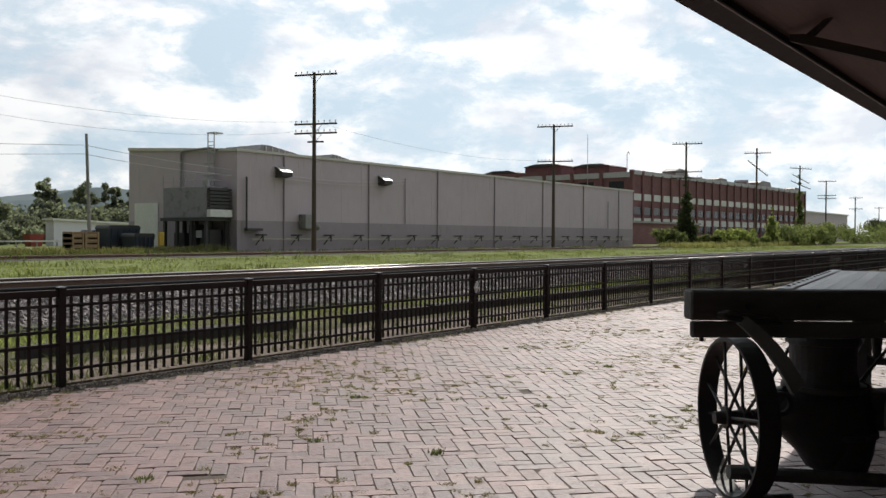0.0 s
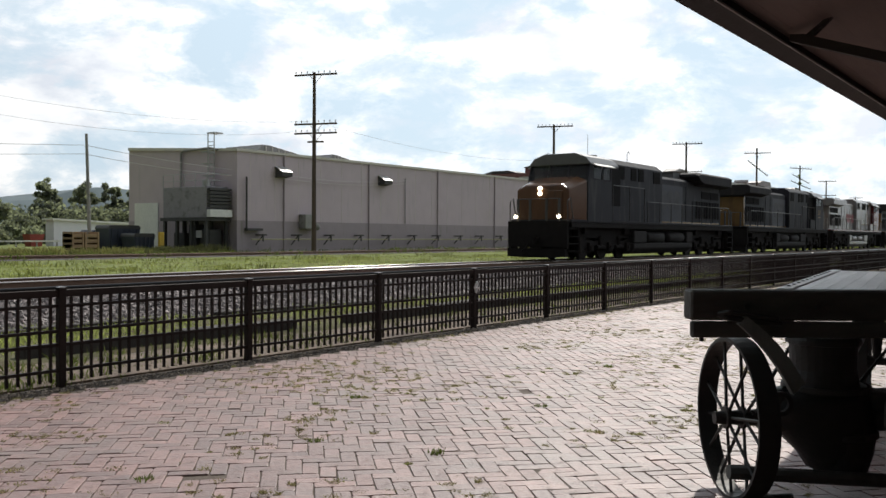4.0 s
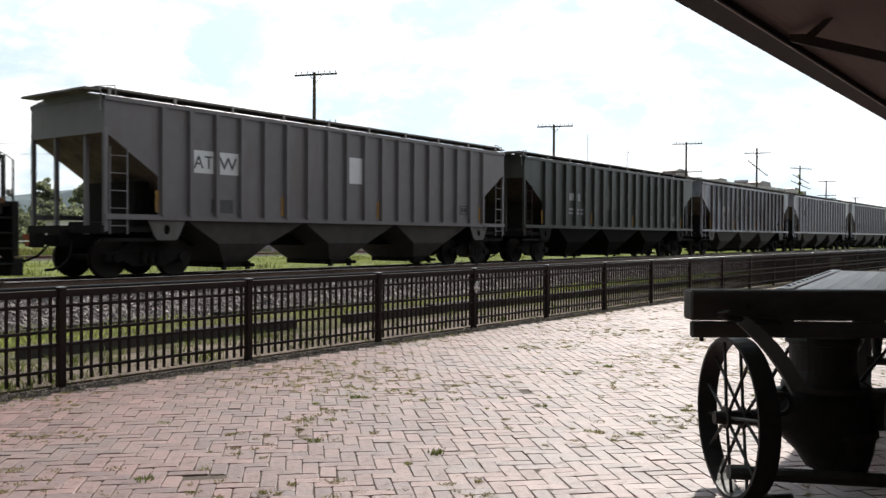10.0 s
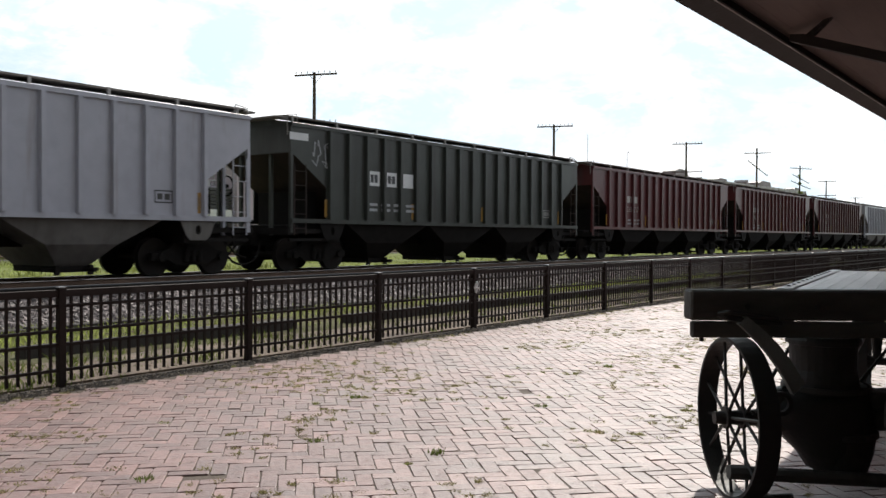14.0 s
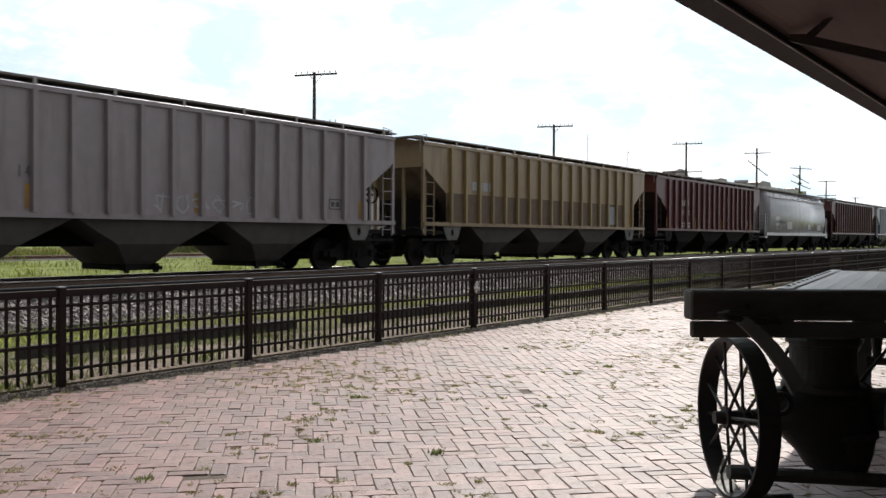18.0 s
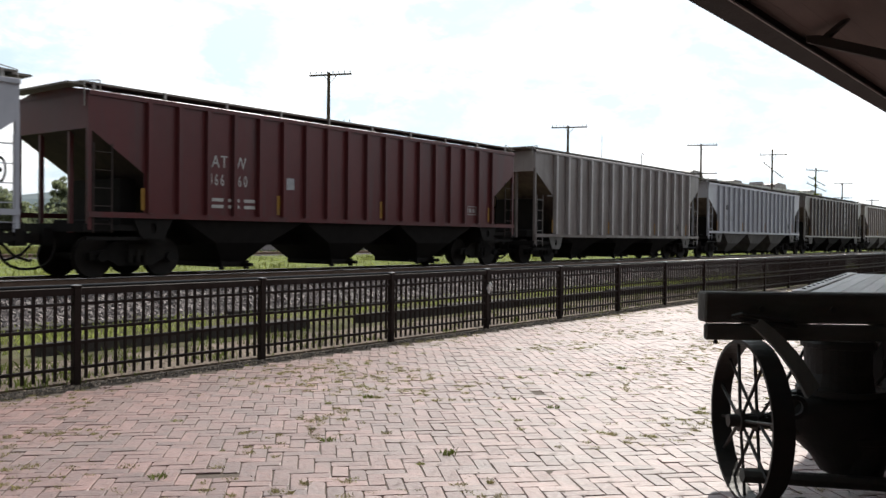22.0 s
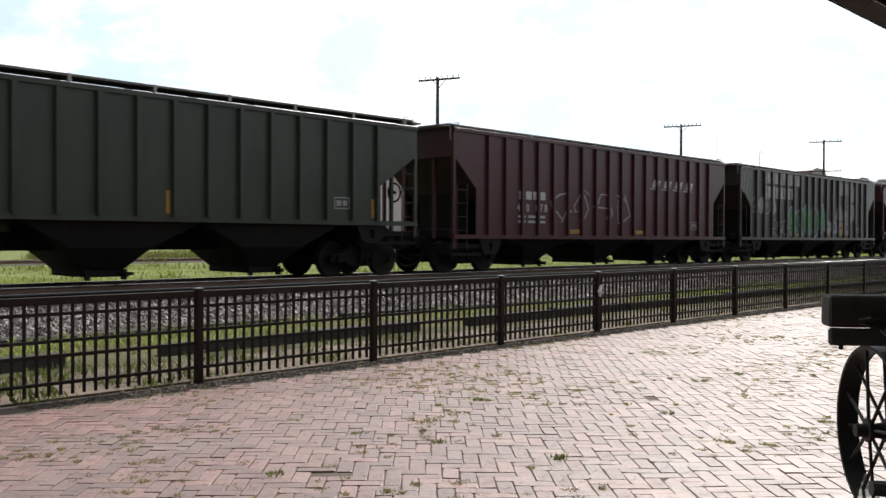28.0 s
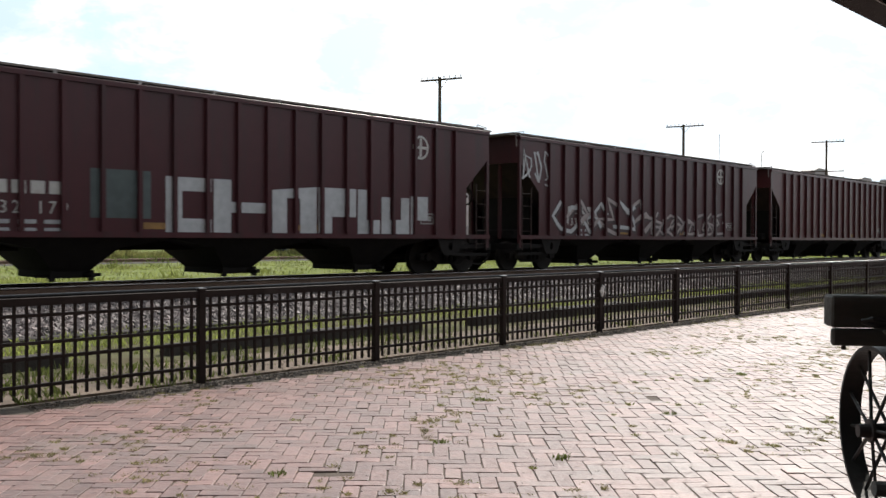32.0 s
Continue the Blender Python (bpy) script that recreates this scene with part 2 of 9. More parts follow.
M_POLE = mat("pole_wood", (0.085, 0.06, 0.045), rough=0.9, vary=0.35, scale=7, bump=0.5, stretch=(1, 1, 0.1))
M_CLAD = mat("cladding", (0.505, 0.42, 0.455), rough=0.65, vary=0.07, scale=0.8, bump=0.05, dirt=(0.41, 0.365, 0.38), dirt_amount=0.15, streak=True)
M_CLAD2 = mat("cladding_base", (0.325, 0.275, 0.295), rough=0.7, vary=0.1, scale=0.8, bump=0.05, dirt=(0.22, 0.2, 0.18), dirt_amount=0.2, streak=True)
M_TRIM = mat("roof_trim", (0.58, 0.54, 0.49), rough=0.5, vary=0.1, scale=2, bump=0.0)
M_DARK = mat("dark_steel", (0.05, 0.048, 0.045), rough=0.6, vary=0.25, scale=5, bump=0.1)
M_GALV = mat("galvanised", (0.42, 0.42, 0.41), rough=0.45, metal=0.6, vary=0.15, scale=5, bump=0.05)
M_GREY = mat("grey_steel", (0.27, 0.26, 0.25), rough=0.6, vary=0.2, scale=3, bump=0.1, dirt=(0.10, 0.09, 0.08), dirt_amount=0.3)
M_REDBRICK = mat("factory_brick", (0.195, 0.09, 0.092), rough=0.9, vary=0.22, scale=2.5, bump=0.2, dirt=(0.13, 0.068, 0.066), dirt_amount=0.35, bump_scale=8)
M_CONC = mat("concrete", (0.50, 0.48, 0.50), rough=0.85, vary=0.15, scale=2, bump=0.15)
M_GLASS = mat("window_glass", (0.03, 0.032, 0.035), rough=0.12, vary=0.3, scale=1, bump=0.0)
M_BLIND = mat("window_panel", (0.62, 0.61, 0.58), rough=0.5, vary=0.12, scale=1, bump=0.0)
# leaves paler and greyer than near ones, with distance haze mixed into the colour
M_LEAFHAZE = mat("hazed_yard_leaves", (0.16, 0.172, 0.158), rough=0.9, spec=0.1, through_light=0.6, vary=0.3, scale=0.5, bump=0.0, per_island=0.4)
M_LEAFDARK = mat("dark_leaves", (0.065, 0.08, 0.042), rough=0.8, spec=0.2, through_light=0.35, vary=0.3, scale=0.5, bump=0.0, per_island=0.45)
M_BARK = mat("bark", (0.10, 0.08, 0.06), rough=0.9, vary=0.3, scale=6, bump=0.5)
M_BOARD = mat("eave_board", (0.15, 0.112, 0.098), rough=0.8, vary=0.25, scale=5, bump=0.2, stretch=(0.15, 1, 1))
M_BEAM = mat("eave_beam", (0.032, 0.028, 0.027), rough=0.8, vary=0.25, scale=5, bump=0.2)
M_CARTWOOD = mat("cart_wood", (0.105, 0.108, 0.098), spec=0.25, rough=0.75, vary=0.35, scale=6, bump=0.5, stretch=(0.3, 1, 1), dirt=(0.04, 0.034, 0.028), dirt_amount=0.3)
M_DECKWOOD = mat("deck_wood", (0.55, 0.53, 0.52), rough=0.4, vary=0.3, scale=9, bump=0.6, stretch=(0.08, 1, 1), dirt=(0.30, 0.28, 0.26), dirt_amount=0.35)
M_BRACE = mat("brace_wood", (0.16, 0.18, 0.165), rough=0.8, vary=0.3, scale=7, bump=0.4, stretch=(1, 1, 0.2))
M_CARTIRON = mat("cart_iron", (0.030, 0.032, 0.030), rough=0.55, metal=0.0, vary=0.3, scale=9, bump=0.25, dirt=(0.04, 0.032, 0.026), dirt_amount=0.35)

TRACK_Y, RAIL_Z = 19.04, 0.53
FENCE_Y, FENCE_X, PANEL = 8.353, 4.837, 2.44


def strip_sheet(name, ys, material, x0, x1, nx):
    """A sheet along the track with the given cross-section, as (y, z) pairs."""
    xs = np.linspace(x0, x1, nx)
    vs = [(x, y, z + (noise.noise(Vector((x * 0.11, y * 0.13, 0))) * 0.05 if 20 < y < 300 else 0)) for x in xs for y, z in ys]
    k = len(ys)
    fs = [(i * k + j, (i + 1) * k + j, (i + 1) * k + j + 1, i * k + j + 1) for i in range(nx - 1) for j in range(k - 1)]
    me = bpy.data.meshes.new(name)
    me.from_pydata(vs, [], fs)
    return part_of(name, me, material)


def build_ground():
    prof = [(-3000, -0.06), (-60, -0.06), (8.28, -0.06), (8.45, -0.01), (9.5, 0.0), (11.5, 0.02), (13.2, 0.0), (17.0, 0.1), (21.5, 0.1), (23.5, 0.05), (27, 0.06),
            (32, 0.08), (38, 0.10), (44, 0.10), (50, 0.10), (58, 0.09), (75, 0.1), (100, 0.1), (160, 0.1), (300, 0.1), (700, 0.1), (3600, 0.1)]
    g = strip_sheet("ground", prof, M_FIELD, -2500, 3500, 241)
    tagged(g, "rough grassy railway land with bare patches, reaching the horizon", "ground", kind="structure")
    # bare earth between the fence and the timber curb
    bm = B()
    prism(bm, [(8.42, -0.05), (8.42, 0.012), (9.0, 0.02), (9.90, 0.015), (9.90, -0.05)], -10, 120, "x")
    s = part("bare_soil", bm, M_SOIL)
    tagged(s, "strip of bare reddish soil behind the fence", "soil", kind="structure")
    bm = B()
    prism(bm, [(9.91, -0.05), (9.91, 0.016), (11.5, 0.034), (13.2, 0.016), (14.3, 0.045), (14.3, -0.05)], -10, 160, "x")
    s = part("verge", bm, M_VERGE)
    tagged(s, "dark weedy earth between the timber curb and the ballast", "verge", kind="structure")


def build_plaza_base():
    bm = B()
    prism(bm, [(-14, -0.055), (-14, -0.0075), (7.985, -0.0075), (7.985, -0.055)], -14, 90, "x")
    p = part("pavement", bm, M_SAND)
    tagged(p, "brick-paved depot platform with weeds in its joints", "pavement", kind="structure")
    bm = B()
    prism(bm, [(7.99, -0.055), (7.99, -0.009), (8.30, -0.006), (8.415, -0.012), (8.415, -0.055)], -14, 90, "x")
    k = part("pavement_edge", bm, M_LITTER)
    tagged(k, "narrow strip of soil and grit, darkened for the fence's shadow", "soil strip", kind="structure")
    return p


def build_track(name, y, z, x0, x1, label, ties=True):
    t = empty(name)
    tagged(t, label, "railway track", kind="structure")
    for s in (-0.755, 0.755):
        bm = B()
        prism(bm, [(y + s + d, z + h) for d, h in ((-0.036, -0.034), (0.036, -0.034), (0.036, -0.018), (0.031, -0.009), (0.022, -0.003), (0.010, 0.0), (-0.010, 0.0), (-0.022, -0.003), (-0.031, -0.009), (-0.036, -0.018))], x0, x1, "x")
        r = part("rail", bm, M_RAIL if ties else M_RAILSIDE, t, "polished steel rail head" if ties else "dull rusty rail head", smooth=ties)
        bm = B()
        prism(bm, [(y + s - 0.07, z - 0.17), (y + s + 0.07, z - 0.17), (y + s + 0.07, z - 0.155), (y + s + 0.01, z - 0.135), (y + s + 0.01, z - 0.031), (y + s - 0.01, z - 0.031), (y + s - 0.01, z - 0.135), (y + s - 0.07, z - 0.155)], x0, x1, "x")
        part("rail_web", bm, M_RAILSIDE, r)
    bm = B()
    prism(bm, [(y - 5.9, -0.05), (y - 5.6, 0.02), (y - 2.2, z - 0.24), (y + 2.2, z - 0.24), (y + 4.2, 0.05), (y + 4.4, -0.05)] if ties else
          [(y - 2.4, -0.05), (y - 1.9, z - 0.17), (y + 1.9, z - 0.17), (y + 2.4, -0.05)], x0, x1, "x")
    part("ballast_bed", bm, M_BED, t)
    me = None
    n = 0
    for i in range(int((x1 - x0) / 0.56)):
        x = x0 + i * 0.56
        if 4 < x < 85 and n < 150:
            if me is None:
                bm = B()
                box(bm, -0.11, 0.11, -1.3, 1.3, -0.18, 0.0)
                me = finish("tie", bm, 0.01)
            part_of("tie", me, M_TIE, t, at=pose(x, y, z - 0.172))
            n += 1
    return t


def build_ballast():
    """Loose crushed stone on the near shoulder of the track."""
    rng = np.random.default_rng(4)
    vs, fs = [], []
    oct_v = np.array([(1, 0, 0), (-1, 0, 0), (0, 1, 0), (0, -1, 0), (0, 0, 1), (0, 0, -1)], float)
    oct_f = [(0, 2, 4), (2, 1, 4), (1, 3, 4), (3, 0, 4), (2, 0, 5), (1, 2, 5), (3, 1, 5), (0, 3, 5)]
    for k in range(42000):
        x = 2 + 46 * rng.random() ** 1.35
        y = 13.05 + 5.05 * rng.random() ** 0.9
        u = (y - 13.5) / 3.3
        z = 0.02 + min(max(u, 0), 1) * 0.27
        s = rng.uniform(0.03, 0.072)
        m = np.array(Euler(rng.uniform(0, 6, 3)).to_matrix()) * (s * rng.uniform(0.6, 1.3, 3))
        o = len(vs)
        vs += (oct_v @ m.T + (x, y, z)).tolist()
        fs += [(a + o, b + o, c + o) for a, b, c in oct_f]
    me = bpy.data.meshes.new("ballast_stones")
    me.from_pydata(vs, [], fs)
    b = part_of("ballast_stones", me, M_STONE)
    tagged(b, "grey crushed stone ballast on the track shoulder", "ballast", kind="stuff")


def build_grit():
    """Small stones and bark along the foot of the fence."""
    rng = np.random.default_rng(14)
    vs, fs = [], []
    for k in range(5200):
        x = 4 + 44 * rng.random() ** 1.4
        y = rng.choice([rng.normal(8.18, 0.07), rng.uniform(8.1, 9.6)])
        s = rng.uniform(0.006, 0.022)
        q = rng.uniform(0.5, 1.4, 8) * s
        z = (0.001 if y < 8.0 else -0.008) if y < 8.42 else 0.014
        o = len(vs)
        vs += [(x - q[0], y - q[1], z), (x + q[2], y - q[3], z), (x + q[4], y + q[5], z), (x - q[6], y + q[7], z), (x, y, z + q[0])]
        fs += [(o, o + 1, o + 4), (o + 1, o + 2, o + 4), (o + 2, o + 3, o + 4), (o + 3, o, o + 4)]
    me = bpy.data.meshes.new("grit")
    me.from_pydata(vs, [], fs)
    tagged(part_of("grit", me, mat("grit", (0.17, 0.135, 0.105), rough=0.9, vary=0.2, scale=5, bump=0.0, per_island=0.7)), "scattered grit and bark chips along the foot of the fence", "grit", kind="stuff")


def build_litter():
    """Dark leaf litter, thickened against the fence as its shadow, and crumbs on the bricks."""
    rng = np.random.default_rng(15)
    vs, fs = [], []
    for k in range(13500):
        if k < 12500:
            x = 3 + 42 * rng.random() ** 1.3
            y = 8.34 - abs(rng.normal(0, 0.20))
            s = rng.uniform(0.008, 0.020)
        else:
            x, y, s = 2.2 + 16 * rng.random() ** 1.3, rng.uniform(1.3, 8.0), rng.uniform(0.004, 0.012)
        z = 0.003 if y < 8.0 else -0.006
        a = rng.uniform(0, 6.283)
        c, d = s * math.cos(a), s * math.sin(a)
        up = rng.uniform(0.3, 1.0, 4) * s * 0.5
        o = len(vs)
        vs += [(x - c, y - d, z), (x + 0.5 * d, y - 0.5 * c, z + up[0]), (x + c, y + d, z + up[1] * 0.4), (x - 0.5 * d, y + 0.5 * c, z + up[2])]
        fs += [(o, o + 1, o + 2), (o, o + 2, o + 3)]
    me = bpy.data.meshes.new("leaf_litter")
    me.from_pydata(vs, [], fs)
    tagged(part_of("leaf_litter", me, mat("shadow_litter", (0.075, 0.056, 0.04), rough=0.9, vary=0.3, scale=5, bump=0.0, per_island=0.7)), "brown leaf litter across the bricks, thickened along the fence as its shadow", "leaf litter", kind="stuff")


def blades(name, spots, material, label, category="grass", wide=0.03, seed=11, lean=0.35):
    """Tufts of grass: spots are (x, y, z, height, spread, count)."""
    rng = np.random.default_rng(seed)
    vs, fs = [], []
    for x, y, z, h, sp, n in spots:
        for _ in range(n):
            a, d = rng.uniform(0, 6.283), sp * math.sqrt(rng.random())
            px, py = x + d * math.cos(a), y + d * math.sin(a)
            hh = h * rng.uniform(0.5, 1.1)
            b = rng.uniform(0, 6.283)
            w = 0.004 + hh * wide
            wx, wy = w * math.cos(b), w * math.sin(b)
            lx, ly = rng.normal(0, lean, 2) * hh
            o = len(vs)
            vs += [(px - wx, py - wy, z), (px + wx, py + wy, z), (px + lx * 0.4 + wx * 0.7, py + ly * 0.4 + wy * 0.7, z + hh * 0.6), (px + lx, py + ly, z + hh)]
            fs += [(o, o + 1, o + 2), (o, o + 2, o + 3)]
    me = bpy.data.meshes.new(name)
    me.from_pydata(vs, [], fs)
    return tagged(part_of(name, me, material), label, category, kind="stuff")


def build_fence():
    f = empty("fence")
    tagged(f, "black-painted steel picket fence with five rails along the platform edge", "fence")
    post = B()
    box(post, -0.038, 0.038, -0.038, 0.038, -0.04, 0.985)
    post = finish("post", post, 0.004)
    cap = B()
    loft(cap, [[(-0.046, -0.046, 0.985), (0.046, -0.046, 0.985), (0.046, 0.046, 0.985), (-0.046, 0.046, 0.985)],
               [(-0.046, -0.046, 0.998), (0.046, -0.046, 0.998), (0.046, 0.046, 0.998), (-0.046, 0.046, 0.998)],
               [(-0.01, -0.01, 1.008), (0.01, -0.01, 1.008), (0.01, 0.01, 1.008), (-0.01, 0.01, 1.008)]])
    cap = finish("cap", cap)
    picket = B()
    box(picket, -0.0125, 0.0125, -0.0125, 0.0125, 0.05, 0.90)
    picket = finish("picket", picket)
    rails = [("top_rail", 0.90, 0.975, 0.024), ("rail", 0.796, 0.828, 0.018), ("rail", 0.541, 0.575, 0.018), ("rail", 0.402, 0.436, 0.018), ("rail", 0.147, 0.18, 0.018)]
    meshes = []
    for nm, z0, z1, w in rails:
        bm = B()
        box(bm, 0.038, PANEL - 0.038, -w, w, z0, z1)
        meshes.append((nm, finish(nm, bm, 0.004)))
    n = 0
    for i in range(-3, 34):
        x = FENCE_X + i * PANEL
        p = part_of("post", post, M_IRON, f, at=pose(x, FENCE_Y, 0))
        part_of("cap", cap, M_CAP, p)
        for nm, me in meshes:
            part_of(nm, me, M_IRON, f, at=pose(x, FENCE_Y, 0))
        near = -1 <= i < 13
        if near:
            for k in range(21):
                part_of("picket", picket, M_IRON, f, at=pose(x + PANEL * (k + 1) / 22, FENCE_Y, 0))
        else:
            bm = B()
            for k in range(21):
                c = PANEL * (k + 1) / 22
                box(bm, c - 0.0095, c + 0.0095, -0.0095, 0.0095, 0.05, 0.90)
            part("picket_row", bm, M_IRON, f, at=pose(x, FENCE_Y, 0))["kind"] = "stuff"
    # handrail tube
    bm = B()
    rod(bm, (FENCE_X - 3 * PANEL, FENCE_Y + 0.05, 0.985), (FENCE_X + 34 * PANEL, FENCE_Y + 0.05, 0.985), 0.022, 8)
    part("handrail", bm, M_TUBE, f, smooth=True)

    # crumpled white bag caught on one post
    bm = B()
    for a, b, c, d in ((-0.03, 0.035, 0.60, 0.74), (-0.055, 0.0, 0.66, 0.70), (0.0, 0.05, 0.70, 0.78)):
        loft(bm, [[(a, -0.06, c), (b, -0.045, c - 0.02), (b, -0.04, c - 0.02), (a, -0.04, c)], [(a * 0.4, -0.075, (c + d) / 2), (b * 1.2, -0.06, (c + d) / 2), (b, -0.04, (c + d) / 2), (a, -0.04, (c + d) / 2)], [(a, -0.05, d), (b * 0.5, -0.06, d), (b * 0.5, -0.04, d), (a, -0.04, d)]])
    tagged(part("plastic_bag", bm, M_WHITE, at=pose(FENCE_X + 3 * PANEL, FENCE_Y, 0)), "crumpled white plastic bag caught on a fence post", "litter")

    p = empty("marker_post", pose(32.85, 8.62, 0))
    tagged(p, "pale weathered marker post behind the fence", "post")
    bm = B()
    box(bm, -0.04, 0.04, -0.04, 0.04, -0.02, 0.80)
    part("post", bm, M_BLIND, p, bevel=0.008)


def build_timber_curb():
    """Two rows of old timbers, the far one half sunk in the grass."""
    rng = random.Random(3)
    for name, label, y, z0, z1, gap, x1 in (("timber_curb", "row of dark weathered railway timbers, partly overgrown", 10.42, 0.13, 0.19, 0.12, 75),
                                            ("sunken_timber", "old railway timbers half sunk in the grass by the ballast", 13.0, 0.05, 0.11, 0.45, 60)):
        t = empty(name)
        tagged(t, label, "timber curb")
        x = 2.0
        while x < x1:
            w = rng.uniform(2.2, 2.6)
            bm = B()
            box(bm, 0, w - 0.05, -0.12, 0.12, -0.05, rng.uniform(z0, z1))
            part("timber", bm, M_TIMBER, t, bevel=0.018, at=pose(x, y + rng.uniform(-0.03, 0.03), 0.02, rng.uniform(-3, 3), rng.uniform(-0.5, 0.5), rng.uniform(-0.6, 0.6)))
            x += w + (rng.uniform(0.3, 1.4) if rng.random() < gap else 0)


build_ground()
PAVEMENT = build_plaza_base()
build_track("railway_track", TRACK_Y, RAIL_Z, -760, 960, "main railway track on raised grey ballast")
build_track("siding_track", 47.0, 0.34, -300, 700, "rusty siding track in the grass", ties=False)
build_ballast()
build_grit()
build_litter()
build_fence()
build_timber_curb()

# ---- the train ----
SPEED = 26.11
CACHE = {}
PALE, BRIGHT = [], []
M_STRIP = mat("strip_yellow", (0.36, 0.19, 0.03), rough=0.5, vary=0.3, scale=8, bump=0.0, dirt=(0.2, 0.14, 0.08), dirt_amount=0.4)
M_STRIPDULL = mat("strip_dull", (0.30, 0.16, 0.03), rough=0.6, vary=0.4, scale=6, bump=0.0, dirt=(0.12, 0.06, 0.04), dirt_amount=0.6)
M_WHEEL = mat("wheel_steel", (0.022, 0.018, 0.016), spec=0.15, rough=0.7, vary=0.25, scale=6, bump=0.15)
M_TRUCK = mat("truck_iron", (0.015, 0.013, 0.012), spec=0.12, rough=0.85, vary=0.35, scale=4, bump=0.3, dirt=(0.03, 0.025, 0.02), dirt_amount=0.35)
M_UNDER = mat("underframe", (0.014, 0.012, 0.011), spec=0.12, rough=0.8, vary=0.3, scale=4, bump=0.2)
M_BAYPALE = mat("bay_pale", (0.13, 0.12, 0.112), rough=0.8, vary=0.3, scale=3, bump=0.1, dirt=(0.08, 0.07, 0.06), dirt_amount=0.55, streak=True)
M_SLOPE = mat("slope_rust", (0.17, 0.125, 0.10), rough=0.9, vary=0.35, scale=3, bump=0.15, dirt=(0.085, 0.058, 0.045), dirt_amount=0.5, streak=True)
# slope sheets of dark cars: body red darkened, their shade put into the colour
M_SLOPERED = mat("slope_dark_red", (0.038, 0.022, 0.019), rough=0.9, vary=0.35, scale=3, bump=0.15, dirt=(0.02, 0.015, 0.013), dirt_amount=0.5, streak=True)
M_BRACKET = mat("bracket_steel", (0.30, 0.28, 0.26), rough=0.6, vary=0.2, scale=5, bump=0.1)
M_INKPANEL = mat("panel_ink", (0.26, 0.25, 0.24), rough=0.7, vary=0.2, scale=9, bump=0.0)
# grimy streaks on a base darkened for the shade below the side sill
M_BAY = mat("bay_shade_grime", (0.07, 0.063, 0.058), rough=0.8, vary=0.3, scale=3, bump=0.1, dirt=(0.08, 0.07, 0.06), dirt_amount=0.55, streak=True)
M_GRATE = mat("running_board", (0.16, 0.14, 0.12), rough=0.8, vary=0.3, scale=6, bump=0.3)


def cached(key, make):
    if key not in CACHE:
        CACHE[key] = make()
    return CACHE[key]


def mesh_wheel(r):
    def make():
        bm = B()
        for s in (-0.755, 0.755):
            o = 1 if s > 0 else -1
            rod(bm, (0, s - 0.065 * o, 0), (0, s + 0.065 * o, 0), r, 24)
            rod(bm, (0, s - 0.085 * o, 0), (0, s - 0.06 * o, 0), r + 0.03, 24)
            rod(bm, (0, s + 0.06 * o, 0), (0, s + 0.1 * o, 0), 0.13, 12)
        rod(bm, (0, -1.02, 0), (0, 1.02, 0), 0.08, 10)
        return finish("wheelset", bm)
    return cached(("wheel", r), make)


def mesh_truck_frame():
    def make():
        bm = B()
        for s in (-1, 1):
            y0, y1 = (0.93 * s, 1.08 * s)
            prism(bm, [(-1.15, 0.38), (-1.15, 0.56), (-0.75, 0.62), (-0.45, 0.82), (0.45, 0.82), (0.75, 0.62), (1.15, 0.56), (1.15, 0.38), (0.7, 0.40), (0.45, 0.26), (-0.45, 0.26), (-0.7, 0.40)], min(y0, y1), max(y0, y1))
            for x in (-0.89, 0.89):
                rod(bm, (x, 1.08 * s, 0.46), (x, 1.16 * s, 0.46), 0.11, 10)
            for x in (-0.2, 0, 0.2):
                rod(bm, (x, 1.12 * s, 0.34), (x, 1.12 * s, 0.62), 0.075, 8)
        box(bm, -0.22, 0.22, -1.15, 1.15, 0.48, 0.75)
        return finish("truck_frame", bm)
    return cached("truck", make)


def add_truck(car, x):
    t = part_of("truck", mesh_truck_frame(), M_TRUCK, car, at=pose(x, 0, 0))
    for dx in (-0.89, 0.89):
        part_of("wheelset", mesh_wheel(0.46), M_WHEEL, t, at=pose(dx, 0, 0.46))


def mesh_coupler():
    def make():
        bm = B()
        box(bm, -0.75, 0.02, -0.1, 0.1, 0.76, 0.98)
        box(bm, -0.12, 0.07, -0.16, 0.15, 0.70, 1.02)
        pipe(bm, [(-0.6, -0.45, 0.8), (-0.3, -0.45, 0.5), (0.05, -0.42, 0.38), (0.12, -0.40, 0.40)], 0.03)
        return finish("coupler", bm)
    return cached("coupler", make)


def mesh_ladder(n, w, h):
    def make():
        bm = B()
        for s in (-w / 2, w / 2):
            box(bm, s - 0.015, s + 0.015, -0.012, 0.012, 0, h)
        for i in range(n):
            z = h * (i + 0.5) / n
            rod(bm, (-w / 2, 0, z), (w / 2, 0, z), 0.012, 5)
        return finish("ladder", bm)
    return cached(("ladder", n, w, h), make)


